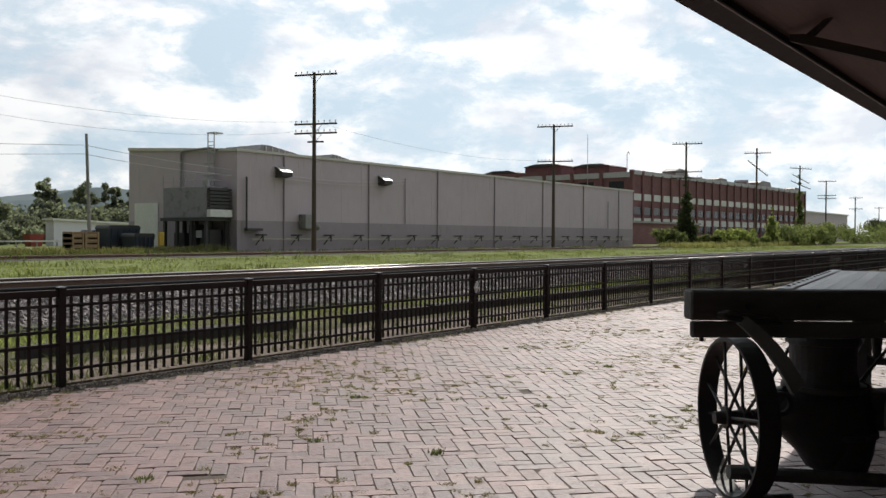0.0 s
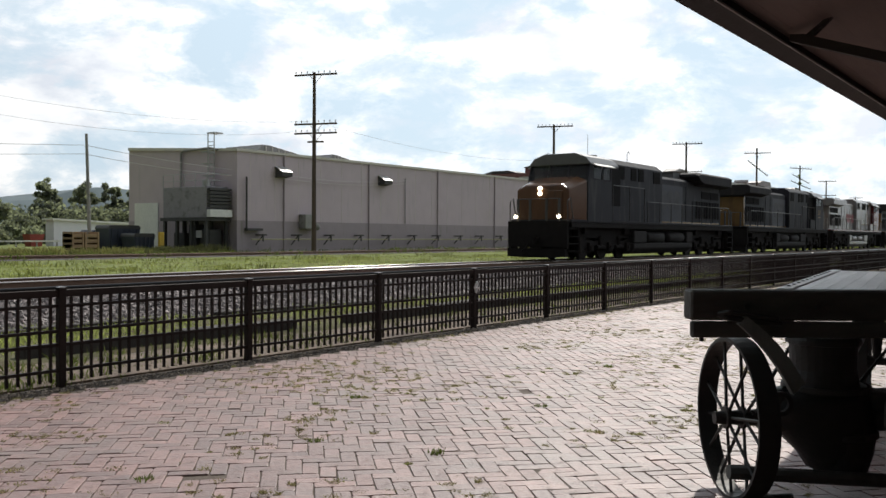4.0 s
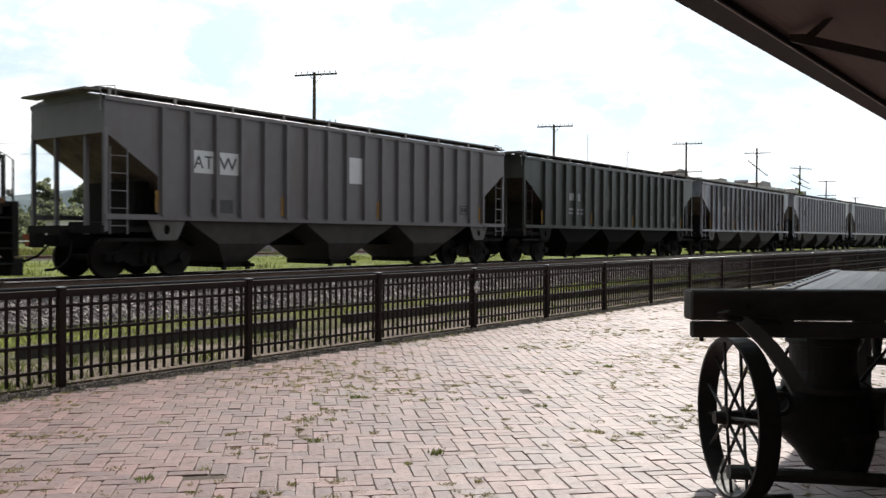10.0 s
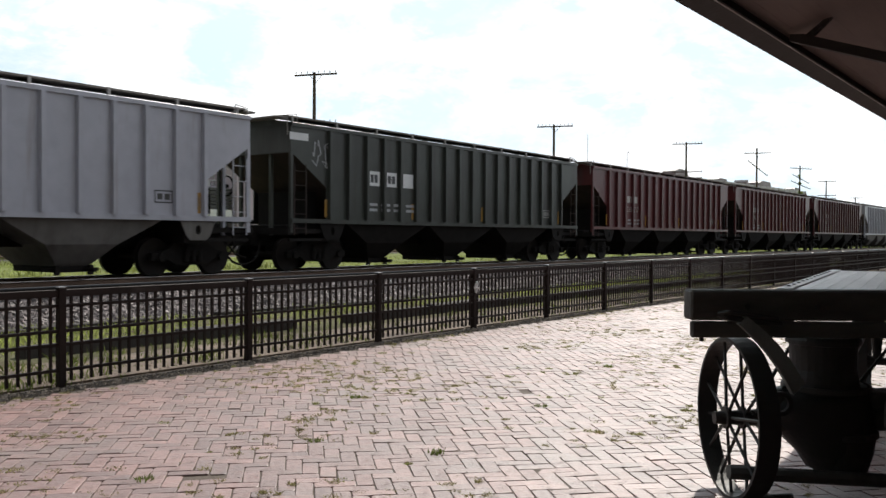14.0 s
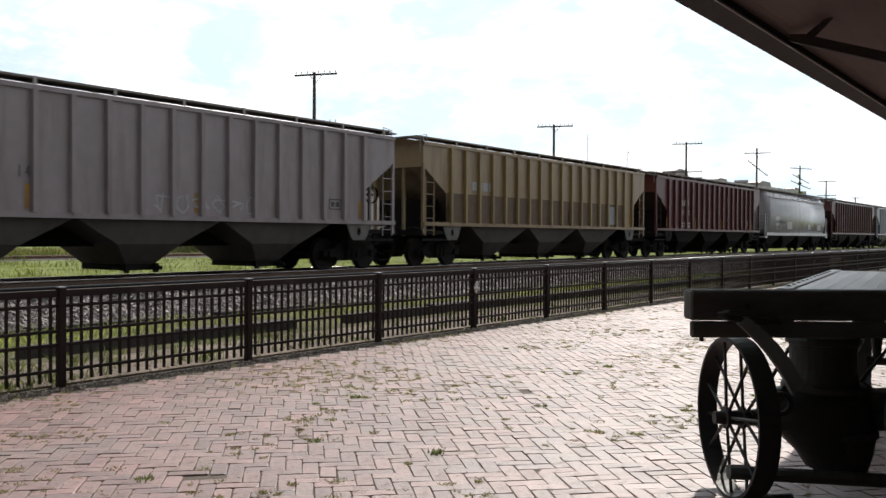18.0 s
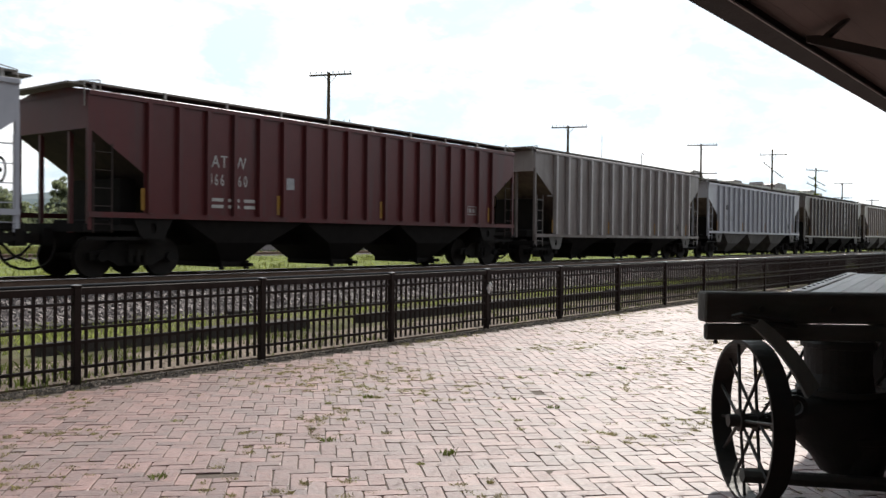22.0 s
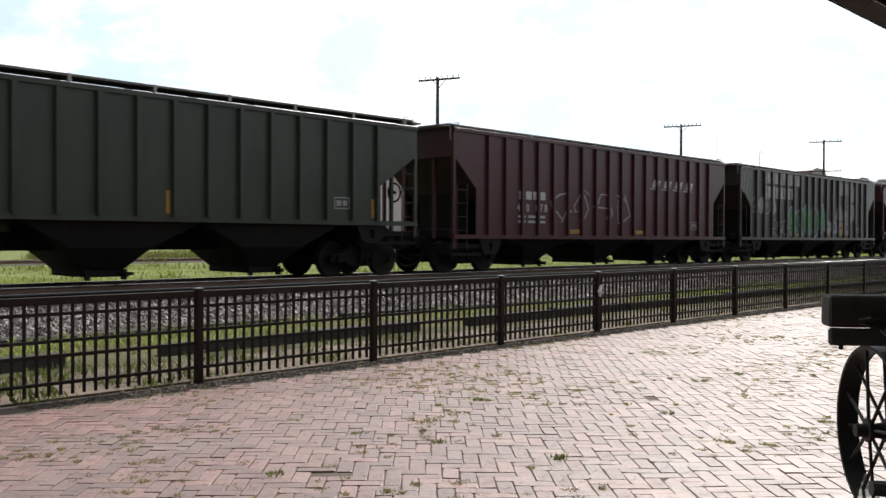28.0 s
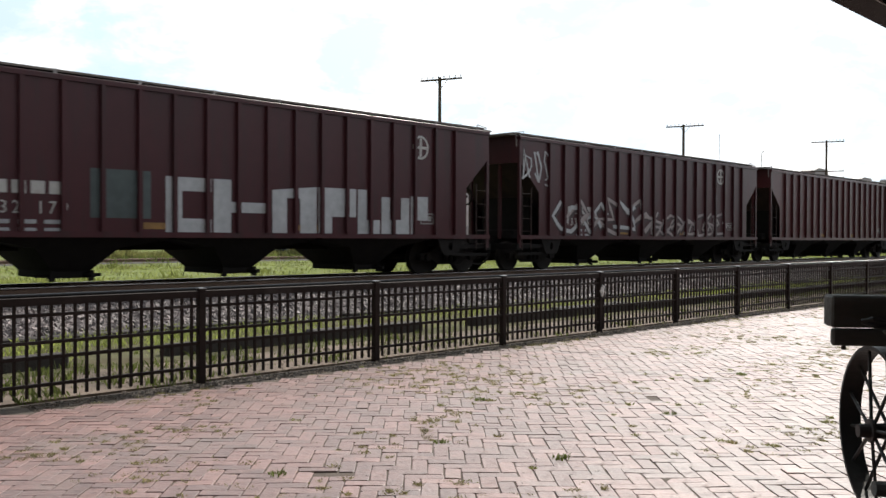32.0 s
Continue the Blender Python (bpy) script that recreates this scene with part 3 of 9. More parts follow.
def hopper_mesh(L, zb, zt, bays, ribs, ribw, ribd, board, cut):
    """Meshes of a covered hopper of length L over its couplers, with its side sill at zb and its eave at zt."""
    def make():
        out = {}
        W = 1.53
        half = L / 2 - 0.73
        z1, z2 = zt - 0.76, zt - 1.68
        # side sheets: the lower corners are cut along the slope sheets, then straight down
        for s, nm in ((-1, "side_near"), (1, "side_far")):
            bm = B()
            y0, y1 = sorted((s * (W - 0.02), s * W))
            prism(bm, [(-half, zt), (-half, z1), (-half + cut, z2), (-half + cut, zb), (half - cut, zb), (half - cut, z2), (half, z1), (half, zt)], y0, y1)
            out[nm] = finish(nm, bm)
        # top chord, with a slanted eave that catches the sun on the broad-ribbed cars, and side sill
        slant = 0.04 if ribs == 15 else 0.008
        for s, k in ((-1, "a"), (1, "b")):
            bm = B()
            prism(bm, [(s * (W - 0.06), zt - 0.07), (s * (W + 0.045), zt - 0.07), (s * (W + 0.045), zt + 0.035 - slant), (s * (W + 0.045 - slant), zt + 0.035), (s * (W - 0.06), zt + 0.04)], -half, half, "x")
            out["chord_" + k] = finish("top_chord", bm)
            bm = B()
            y0, y1 = sorted((s * (W - 0.06), s * (W + 0.05)))
            box(bm, -half, half, y0, y1, zb - 0.08, zb + 0.04)
            out["sill_" + k] = finish("side_sill", bm)
        for s, nm in ((-1, "a"), (1, "b")):
            # upright end sheet above, slope sheet below it
            bm = B()
            a, b = sorted((s * half, s * (half - 0.03)))
            box(bm, a, b, -W + 0.02, W - 0.02, z1 - 0.02, zt)
            out["endsheet_" + nm] = finish("end_sheet", bm)
            bm = B()
            prism(bm, [(s * (half - 0.035), z1), (s * (half - cut), z2), (s * (half - 2.5), zb - 0.06), (s * (half - 2.6), zb - 0.02), (s * (half - cut - 0.05), z2 + 0.05), (s * (half - 0.035), z1 + 0.05)], -W + 0.03, W - 0.03)
            out["slope_" + nm] = finish("slope_sheet", bm)
        bm = B()
        prism(bm, [(-W, zt + 0.035), (-0.7, zt + 0.17), (0.7, zt + 0.17), (W, zt + 0.035), (W - 0.05, zt - 0.02), (-W + 0.05, zt - 0.02)], -half, half, "x")
        out["roof"] = finish("roof", bm)
        # two running boards and the crosswalks at the ends
        bm = B()
        box(bm, -half - 0.05, half + 0.05, -0.32, 0.32, zt + board, zt + board + 0.045)
        out["running_board"] = finish("running_board", bm)
        bm = B()
        box(bm, -0.2, 0.2, -1.32, 1.32, zt + board - 0.05, zt + board - 0.005)
        out["crosswalk"] = finish("crosswalk", bm)
        bm = B()
        box(bm, -0.035, 0.035, -1.34, -1.30, zt + 0.02, zt + board + 0.05)
        rod(bm, (0, -1.0, zt + board), (0, -1.45, zt + 0.03), 0.02, 4)
        out["bracket"] = finish("board_bracket", bm)
        bm = B()
        pipe(bm, [(0.02, -1.42, zt - 0.3), (0.02, -1.40, zt + board + 0.04), (-0.35, -1.38, zt + board + 0.10), (-0.4, -1.36, zt + 0.02)], 0.016, 5)
        out["grab_iron"] = finish("grab_iron", bm)
        bm = B()
        box(bm, -half + 0.8, half - 0.8, -0.36, 0.36, zt + 0.17, zt + 0.24)
        for i in range(10):
            x = -half + 1.4 + (2 * half - 2.8) * i / 9
            box(bm, x - 0.06, x + 0.06, -0.44, 0.44, zt + 0.17, zt + 0.27)
        out["hatch"] = finish("hatch", bm)
        bm = B()
        prism(bm, [(-ribw / 2, -W), (-ribw / 2 * 0.86, -W - ribd), (ribw / 2 * 0.86, -W - ribd), (ribw / 2, -W)], zb + 0.04, zt - 0.07, "z")
        out["rib"] = finish("rib", bm)
        # hopper bays: the side drops a little, then narrows to the outlet
        bw = 3.95 if bays == 3 else 2 * (half - 2.4) / bays
        y, zo = W - 0.05, 0.28
        bm = B()
        loft(bm, [[(-bw / 2 + 0.03, -y, zb), (bw / 2 - 0.03, -y, zb), (bw / 2 - 0.03, y, zb), (-bw / 2 + 0.03, y, zb)],
                  [(-bw / 2 + 0.12, -y + 0.03, zb - 0.12), (bw / 2 - 0.12, -y + 0.03, zb - 0.12), (bw / 2 - 0.12, y - 0.03, zb - 0.12), (-bw / 2 + 0.12, y - 0.03, zb - 0.12)],
                  [(-0.86, -1.30, 0.78), (0.86, -1.30, 0.78), (0.86, 1.30, 0.78), (-0.86, 1.30, 0.78)],
                  [(-0.46, -0.98, zo + 0.1), (0.46, -0.98, zo + 0.1), (0.46, 0.98, zo + 0.1), (-0.46, 0.98, zo + 0.1)],
                  [(-0.38, -0.88, zo), (0.38, -0.88, zo), (0.38, 0.88, zo), (-0.38, 0.88, zo)]])
        out["bay"] = finish("bay", bm)
        bm = B()
        box(bm, -0.40, 0.40, -0.90, 0.90, zo - 0.12, zo + 0.02)
        box(bm, -0.68, 0.68, -0.82, -0.75, zo - 0.10, zo - 0.03)
        for x in (-0.4, 0.4):
            box(bm, x - 0.05, x + 0.05, -1.0, -0.9, zo - 0.18, zo + 0.04)
        rod(bm, (0.3, -1.3, zo - 0.06), (0.3, 1.3, zo - 0.06), 0.05, 6)
        out["outlet"] = finish("outlet", bm, 0.0)
        for s, nm in ((-1, "a"), (1, "b")):
            # dark platform, bolster and centre sill
            frame_parts = [("end_sill", half - 0.1, half + 0.1, -W, W, zb - 0.40, zb - 0.22), ("centre_sill", half + 0.3, 0, -0.28, 0.28, 0.72, 1.10),
                           ("bolster", half - 1.98, half - 1.5, -W + 0.06, W - 0.06, 0.80, zb - 0.10), ("slope_support", half - 1.1, half - 1.5, -1.0, 1.0, 1.05, z2 - 0.1)]
            for y in (-W + 0.10, W - 0.10):
                frame_parts += [("end_rail", half - 0.1, half - 1.5, y - 0.05, y + 0.05, zb - 0.36, zb - 0.24), ("end_rail", half, half - 1.5, y - 0.05, y + 0.02, zb - 0.58, zb - 0.50)]
            out["end_" + nm] = []
            for name, xa, xb, ya, yb, za, zc in frame_parts:
                bm = B()
                box(bm, *sorted((s * xa, s * xb)), ya, yb, za, zc)
                out["end_" + nm].append((name, finish(name, bm)))
            # web plate of the bolster below the sill, with a round hole, and the rails of the end bay
            bm = B()
            c0, zh = s * (half - 1.62), zb - 0.30
            outer = [(c0 - 0.52, zb - 0.08), (c0 + 0.52, zb - 0.08), (c0 + 0.30, zb - 0.55), (c0 - 0.30, zb - 0.55)]
            n = 16
            hole = [(c0 + 0.085 * math.cos(2 * math.pi * i / n), zh + 0.12 * math.sin(2 * math.pi * i / n)) for i in range(n)]

            def edge(a):
                # where a ray from the hole's centre meets the plate's outline
                d, best = (math.cos(a), math.sin(a)), 9.0
                for (xa, za), (xb, zc) in zip(outer, outer[1:] + outer[:1]):
                    det = d[0] * (zc - za) - d[1] * (xb - xa)
                    if abs(det) > 1e-9:
                        u = ((xa - c0) * (zc - za) - (za - zh) * (xb - xa)) / det
                        v = ((xa - c0) * d[1] - (za - zh) * d[0]) / det
                        if u > 0 and -1e-6 <= v <= 1 + 1e-6:
                            best = min(best, u)
                return (c0 + d[0] * best, zh + d[1] * best)

            rim = [edge(2 * math.pi * i / n) for i in range(n)]
            vs = [[bm.verts.new((x, y, z)) for x, z in row] for y in (-W + 0.0, -W + 0.03) for row in (hole, rim)]
            for i in range(n):
                j = (i + 1) % n
                bm.faces.new((vs[0][i], vs[0][j], vs[1][j], vs[1][i]))
                bm.faces.new((vs[2][i], vs[3][i], vs[3][j], vs[2][j]))
                bm.faces.new((vs[1][i], vs[1][j], vs[3][j], vs[3][i]))
                bm.faces.new((vs[0][j], vs[0][i], vs[2][i], vs[2][j]))
            out["plate_" + nm] = finish("jacking_plate", bm)
        bm = B()
        torus(bm, (half + 0.10, -0.5, 2.3), (1, 0, 0), 0, 0.24, 0.28, 0.03, 16)
        rod(bm, (half - 0.1, -0.5, 2.3), (half + 0.14, -0.5, 2.3), 0.05, 6)
        out["brake_wheel"] = finish("brake_wheel", bm)
        bm = B()
        box(bm, -0.24, 0.24, -0.9, 0.7, 1.0, 1.30)
        out["equipment_box"] = finish("equipment_box", bm, 0.03)
        bm = B()
        rod(bm, (0, -0.25, 1.85), (0, 0.65, 1.85), 0.14, 10)
        rod(bm, (0, 0.1, 1.3), (0, 0.1, 1.85), 0.03, 6)
        box(bm, -0.12, 0.12, -0.55, -0.25, 1.55, 2.05)
        out["air_tank"] = finish("air_tank", bm)
        return out
    return cached(("hopper", round(L, 2), zb, zt, bays, ribs, ribw, ribd, cut), make)


def rigging(car, L, tx):
    for x in (-tx, tx):
        add_truck(car, x)
    for s in (0, 180):
        part_of("coupler", mesh_coupler(), M_TRUCK, car, at=pose(0, 0, 0, 0, 0, s) @ pose(L / 2, 0, 0))


def hopper(name, label, L, paint, kind="ribbed", rib_paint=None):
    """kind: ribbed (high sill, open bays), deep (low sides that hide the bays' tops), panel and wide (broad ribs)."""
    car = empty(name)
    tagged(car, label, "hopper car", group="hopper cars of the freight train")
    zb, zt, ribs, rw, rd = {"deep": (1.08, 4.16, 18, 0.10, 0.09), "panel": (1.10, 4.30, 15, 0.16, 0.13), "wide": (1.30, 4.10, 16, 0.16, 0.11), "ribbed": (1.42, 4.03, 18, 0.12, 0.11)}[kind]
    half = L / 2 - 0.73
    ms = hopper_mesh(L, zb, zt, 3, ribs, rw, rd, 0.12 if kind in ("deep", "panel") else 0.20, 0.97 if kind == "deep" else 1.37)
    pale = paint in PALE
    # rust on pale cars, the shade-darkened red on the others
    rust_shade = M_SLOPE if pale else M_SLOPERED
    for nm in ("side_near", "side_far"):
        part_of("side_sheet", ms[nm], paint, car)
    for nm in ("a", "b"):
        part_of("end_sheet", ms["endsheet_" + nm], rib_paint if kind == "panel" else paint, car)
        part_of("slope_sheet", ms["slope_" + nm], rust_shade, car, "dark rusty slope sheet")
        part_of("top_chord", ms["chord_" + nm], paint, car)
        part_of("side_sill", ms["sill_" + nm], paint, car)
        s = -1 if nm == "a" else 1
        for y, z0, z1, back in ((-1.49, zb - 0.35, zt - 0.66, 0.04), (1.49, zb - 0.35, zt - 0.66, 0.04), (-0.62, 1.0, zt - 0.78, 0.12), (0.62, 1.0, zt - 0.78, 0.12)):
            part_of("end_post", cached(("post", zb, zt, back), lambda: post_mesh(z0, z1)), paint, car, at=pose(s * (half - back), y, 0))
        # end frames are near-black, the shadow under the car put into their colour
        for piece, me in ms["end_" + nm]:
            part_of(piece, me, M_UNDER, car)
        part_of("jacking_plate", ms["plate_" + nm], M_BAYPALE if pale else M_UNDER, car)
    roof = part_of("roof", ms["roof"], paint, car)
    for s in (-1, 1):
        part_of("running_board", ms["running_board"], M_GRATE, roof, at=pose(0, s, 0))
        part_of("crosswalk", ms["crosswalk"], M_GRATE, roof, at=pose(s * (half + 0.16), 0, 0))
    for i in range(10):
        x = -half + 0.25 + (2 * half - 0.5) * i / 9
        for s in (0, 180):
            part_of("board_bracket", ms["bracket"], M_BRACKET, roof, at=pose(x, 0, 0, 0, 0, s))
    part_of("grab_iron", ms["grab_iron"], M_BRACKET, roof, at=pose(half, 0, 0))
    part_of("grab_iron", ms["grab_iron"], M_BRACKET, roof, at=Matrix.Diagonal((-1, 1, 1, 1)) @ pose(half, 0, 0))
    part_of("hatch", ms["hatch"], paint, roof)
    x0 = L / 2 - 2.2
    for i in range(ribs):
        part_of("rib", ms["rib"], rib_paint or paint, car, at=pose(-x0 + 2 * x0 * i / (ribs - 1), 0, 0))
    # bays are darker than the car's paint: shade is in their colour
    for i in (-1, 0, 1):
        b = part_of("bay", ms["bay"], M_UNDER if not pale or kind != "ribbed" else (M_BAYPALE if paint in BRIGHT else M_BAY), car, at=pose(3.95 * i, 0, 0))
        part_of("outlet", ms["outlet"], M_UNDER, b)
    part_of("brake_wheel", ms["brake_wheel"], M_TRUCK, car)
    for s in (-1, 1):
        part_of("equipment_box", ms["equipment_box"], M_TRUCK, car, at=pose(s * (half - 0.68), 0, 0))
        if s > 0:
            part_of("air_tank", ms["air_tank"], M_TRUCK, car, at=pose(half - 0.6, 0, 0))
        part_of("air_hose", cached("air_hose", hose_mesh), M_TRUCK, car, at=Matrix.Diagonal((s, 1, 1, 1)) @ pose(L / 2, 0, 0))
    for s in (-1, 1):
        part_of("ladder", mesh_ladder(5, 0.44, 1.95), paint if pale else rust_shade, car, at=pose(s * (half - 0.34), -1.54, zb - 0.42))
    if kind == "panel":
        part_of("seam", cached(("seam", round(L, 1)), lambda: seam_mesh(x0)), paint, car)
    strip = cached(("strip", kind), lambda: strip_mesh(kind))
    for i in (0, 5, 10, ribs - 1):
        if kind != "deep" or 0 < i < ribs - 1:
            x = -x0 + 2 * x0 * (i - 0.16 if kind != "deep" else i + 0.5) / (ribs - 1)
            part_of("reflective_strip", strip, M_STRIPDULL if kind == "deep" else M_STRIP, car, at=pose(x, -1.5325, zb + 0.1))
    part_of("data_panel", cached("data", data_mesh), M_INKPANEL if not pale else M_DARK, car, at=pose(x0 * 0.80, -1.5325, zb + 0.32))
    rigging(car, L, L / 2 - {"deep": 1.95, "panel": 2.1}.get(kind, 2.2))
    return car


def hose_mesh():
    """Half of the hanging loop of the brake hose, from the end sill to the joint."""
    bm = B()
    pipe(bm, [(-0.62, -0.42, 0.86), (-0.60, -0.42, 0.62), (-0.52, -0.42, 0.42), (-0.36, -0.42, 0.28), (-0.16, -0.42, 0.215), (0.02, -0.42, 0.205)], 0.032, 6)
    return finish("air_hose", bm)


def post_mesh(z0, z1):
    bm = B()
    box(bm, -0.045, 0.045, -0.045, 0.045, z0, z1)
    return finish("end_post", bm)


def seam_mesh(x0):
    bm = B()
    box(bm, -x0 - 0.6, x0 + 0.6, -1.545, -1.528, 2.60, 2.64)
    return finish("seam", bm)


def strip_mesh(kind):
    bm = B()
    if kind == "deep":
        box(bm, -0.3, 0.3, -0.003, 0.002, 0.0, 0.14)
    else:
        box(bm, -0.05, 0.05, -0.003, 0.002, 0.0, 0.5)
    return finish("reflective_strip", bm)


def data_mesh():
    bm = B()
    for x0, x1, z0, z1 in ((0, 0.5, 0, 0.03), (0, 0.5, 0.27, 0.3), (0, 0.03, 0, 0.3), (0.47, 0.5, 0, 0.3), (0.08, 0.22, 0.08, 0.22), (0.28, 0.42, 0.08, 0.22)):
        box(bm, x0, x1, -0.003, 0.002, z0, z1)
    return finish("data_panel", bm)


def tank_hopper(name, label, L, paint):
    """A hopper with smooth bulging sides."""
    car = empty(name)
    tagged(car, label, "hopper car", group="hopper cars of the freight train")
    half, zt = L / 2 - 1.35, 4.15
    sec = [(0.72, 4.24), (1.12, 4.13), (1.42, 3.80), (1.55, 3.2), (1.58, 2.6), (1.55, 1.9), (1.45, 1.35), (1.2, 1.2)]
    ring = lambda x, k, dz=0: [(x, y * k, 2.6 + (z - 2.6) * k + dz) for y, z in sec] + [(x, -y * k, 2.6 + (z - 2.6) * k + dz) for y, z in sec[::-1]]
    bm = B()
    loft(bm, [ring(-half - 0.05, 0.80), ring(-half + 0.12, 0.93), ring(-half + 0.45, 1), ring(half - 0.45, 1), ring(half - 0.12, 0.93), ring(half + 0.05, 0.80)])
    part("shell", bm, paint, car, smooth=True)
    bm = B()
    for y in (-1.48, 1.48):
        box(bm, -half - 0.5, half + 0.5, y - 0.06, y + 0.06, 1.16, 1.36)
    box(bm, -half - 0.9, half + 0.9, -0.25, 0.25, 0.72, 1.08)
    part("sill", bm, paint, car)
    bm = B()
    for y in (-0.95, 0.95):
        box(bm, -half - 0.6, half + 0.6, y - 0.28, y + 0.28, 4.26, 4.31)
    for i in range(11):
        x = -half + 2 * half * i / 10
        for s in (-1, 1):
            rod(bm, (x, s * 1.22, 4.27), (x, s * 1.42, 3.80), 0.02, 5)
    part("running_board", bm, M_BRACKET, car, "pale grated running board")
    for s in (-1, 1):
        # ledge along the shoulder that catches the sun
        bm = B()
        prism(bm, [(s * 1.38, 3.83), (s * 1.50, 3.76), (s * 1.50, 3.72), (s * 1.40, 3.72)], -half + 0.4, half - 0.4, "x")
        part("shoulder_ledge", bm, paint, car)
    bm = B()
    loft(bm, [[(-2.0, -1.35, 1.25), (2.0, -1.35, 1.25), (2.0, 1.35, 1.25), (-2.0, 1.35, 1.25)], [(-1.15, -1.2, 0.8), (1.15, -1.2, 0.8), (1.15, 1.2, 0.8), (-1.15, 1.2, 0.8)], [(-0.5, -0.95, 0.42), (0.5, -0.95, 0.42), (0.5, 0.95, 0.42), (-0.5, 0.95, 0.42)], [(-0.5, -0.9, 0.24), (0.5, -0.9, 0.24), (0.5, 0.9, 0.24), (-0.5, 0.9, 0.24)]])
    bay = finish("bay", bm)
    for i in range(4):
        part_of("bay", bay, M_UNDER, car, at=pose(-6 + 4 * i, 0, 0))
    for s in (-1, 1):
        bm = B()
        for y in (-1.45, 1.45):
            for x in (half + 0.25, half + 0.62):
                box(bm, s * x - 0.03, s * x + 0.03, y - 0.03, y + 0.03, 1.1, 2.6)
        for z in (1.6, 2.1, 2.55):
            rod(bm, (s * (half + 0.62), -1.45, z), (s * (half + 0.62), 1.45, z), 0.025, 6)
            rod(bm, (s * (half + 0.25), -1.45, z), (s * (half + 0.62), -1.45, z), 0.02, 6)
        box(bm, s * (half + 0.45) - 0.3, s * (half + 0.45) + 0.3, -1.5, 1.5, 1.0, 1.12)
        part("end_frame", bm, paint, car)
    rigging(car, L, L / 2 - 2.45)
    return car


def mesh_loco_truck():
    def make():
        bm = B()
        for s in (-1, 1):
            y0, y1 = sorted((1.0 * s, 1.16 * s))
            prism(bm, [(-2.75, 0.62), (-2.75, 0.86), (-2.2, 0.92), (-1.3, 0.78), (-0.7, 0.95), (0.7, 0.95), (1.3, 0.78), (2.2, 0.92), (2.75, 0.86), (2.75, 0.62), (2.2, 0.48), (1.2, 0.62), (0.5, 0.45), (-0.5, 0.45), (-1.2, 0.62), (-2.2, 0.48)], y0, y1)
            for x in (-1.9, 0, 1.9):
                box(bm, x - 0.2, x + 0.2, min(1.16 * s, 1.28 * s), max(1.16 * s, 1.28 * s), 0.36, 0.75)
                rod(bm, (x, 1.2 * s, 0.53), (x, 1.32 * s, 0.53), 0.12, 10)
            for x in (-0.95, 0.95):
                rod(bm, (x - 0.35, 1.2 * s, 0.55), (x + 0.35, 1.2 * s, 0.55), 0.09, 8)
                rod(bm, (x, 1.18 * s, 0.55), (x, 1.18 * s, 1.05), 0.10, 8)
        box(bm, -2.6, 2.6, -0.6, 0.6, 0.22, 1.1)
        for s in (-1, 1):
            for x in (-2.75, 2.75):
                box(bm, x - 0.2, x + 0.2, min(0.7 * s, 1.25 * s), max(0.7 * s, 1.25 * s), 0.3, 1.0)
        return finish("truck_frame", bm)
    return cached("loco_truck", make)


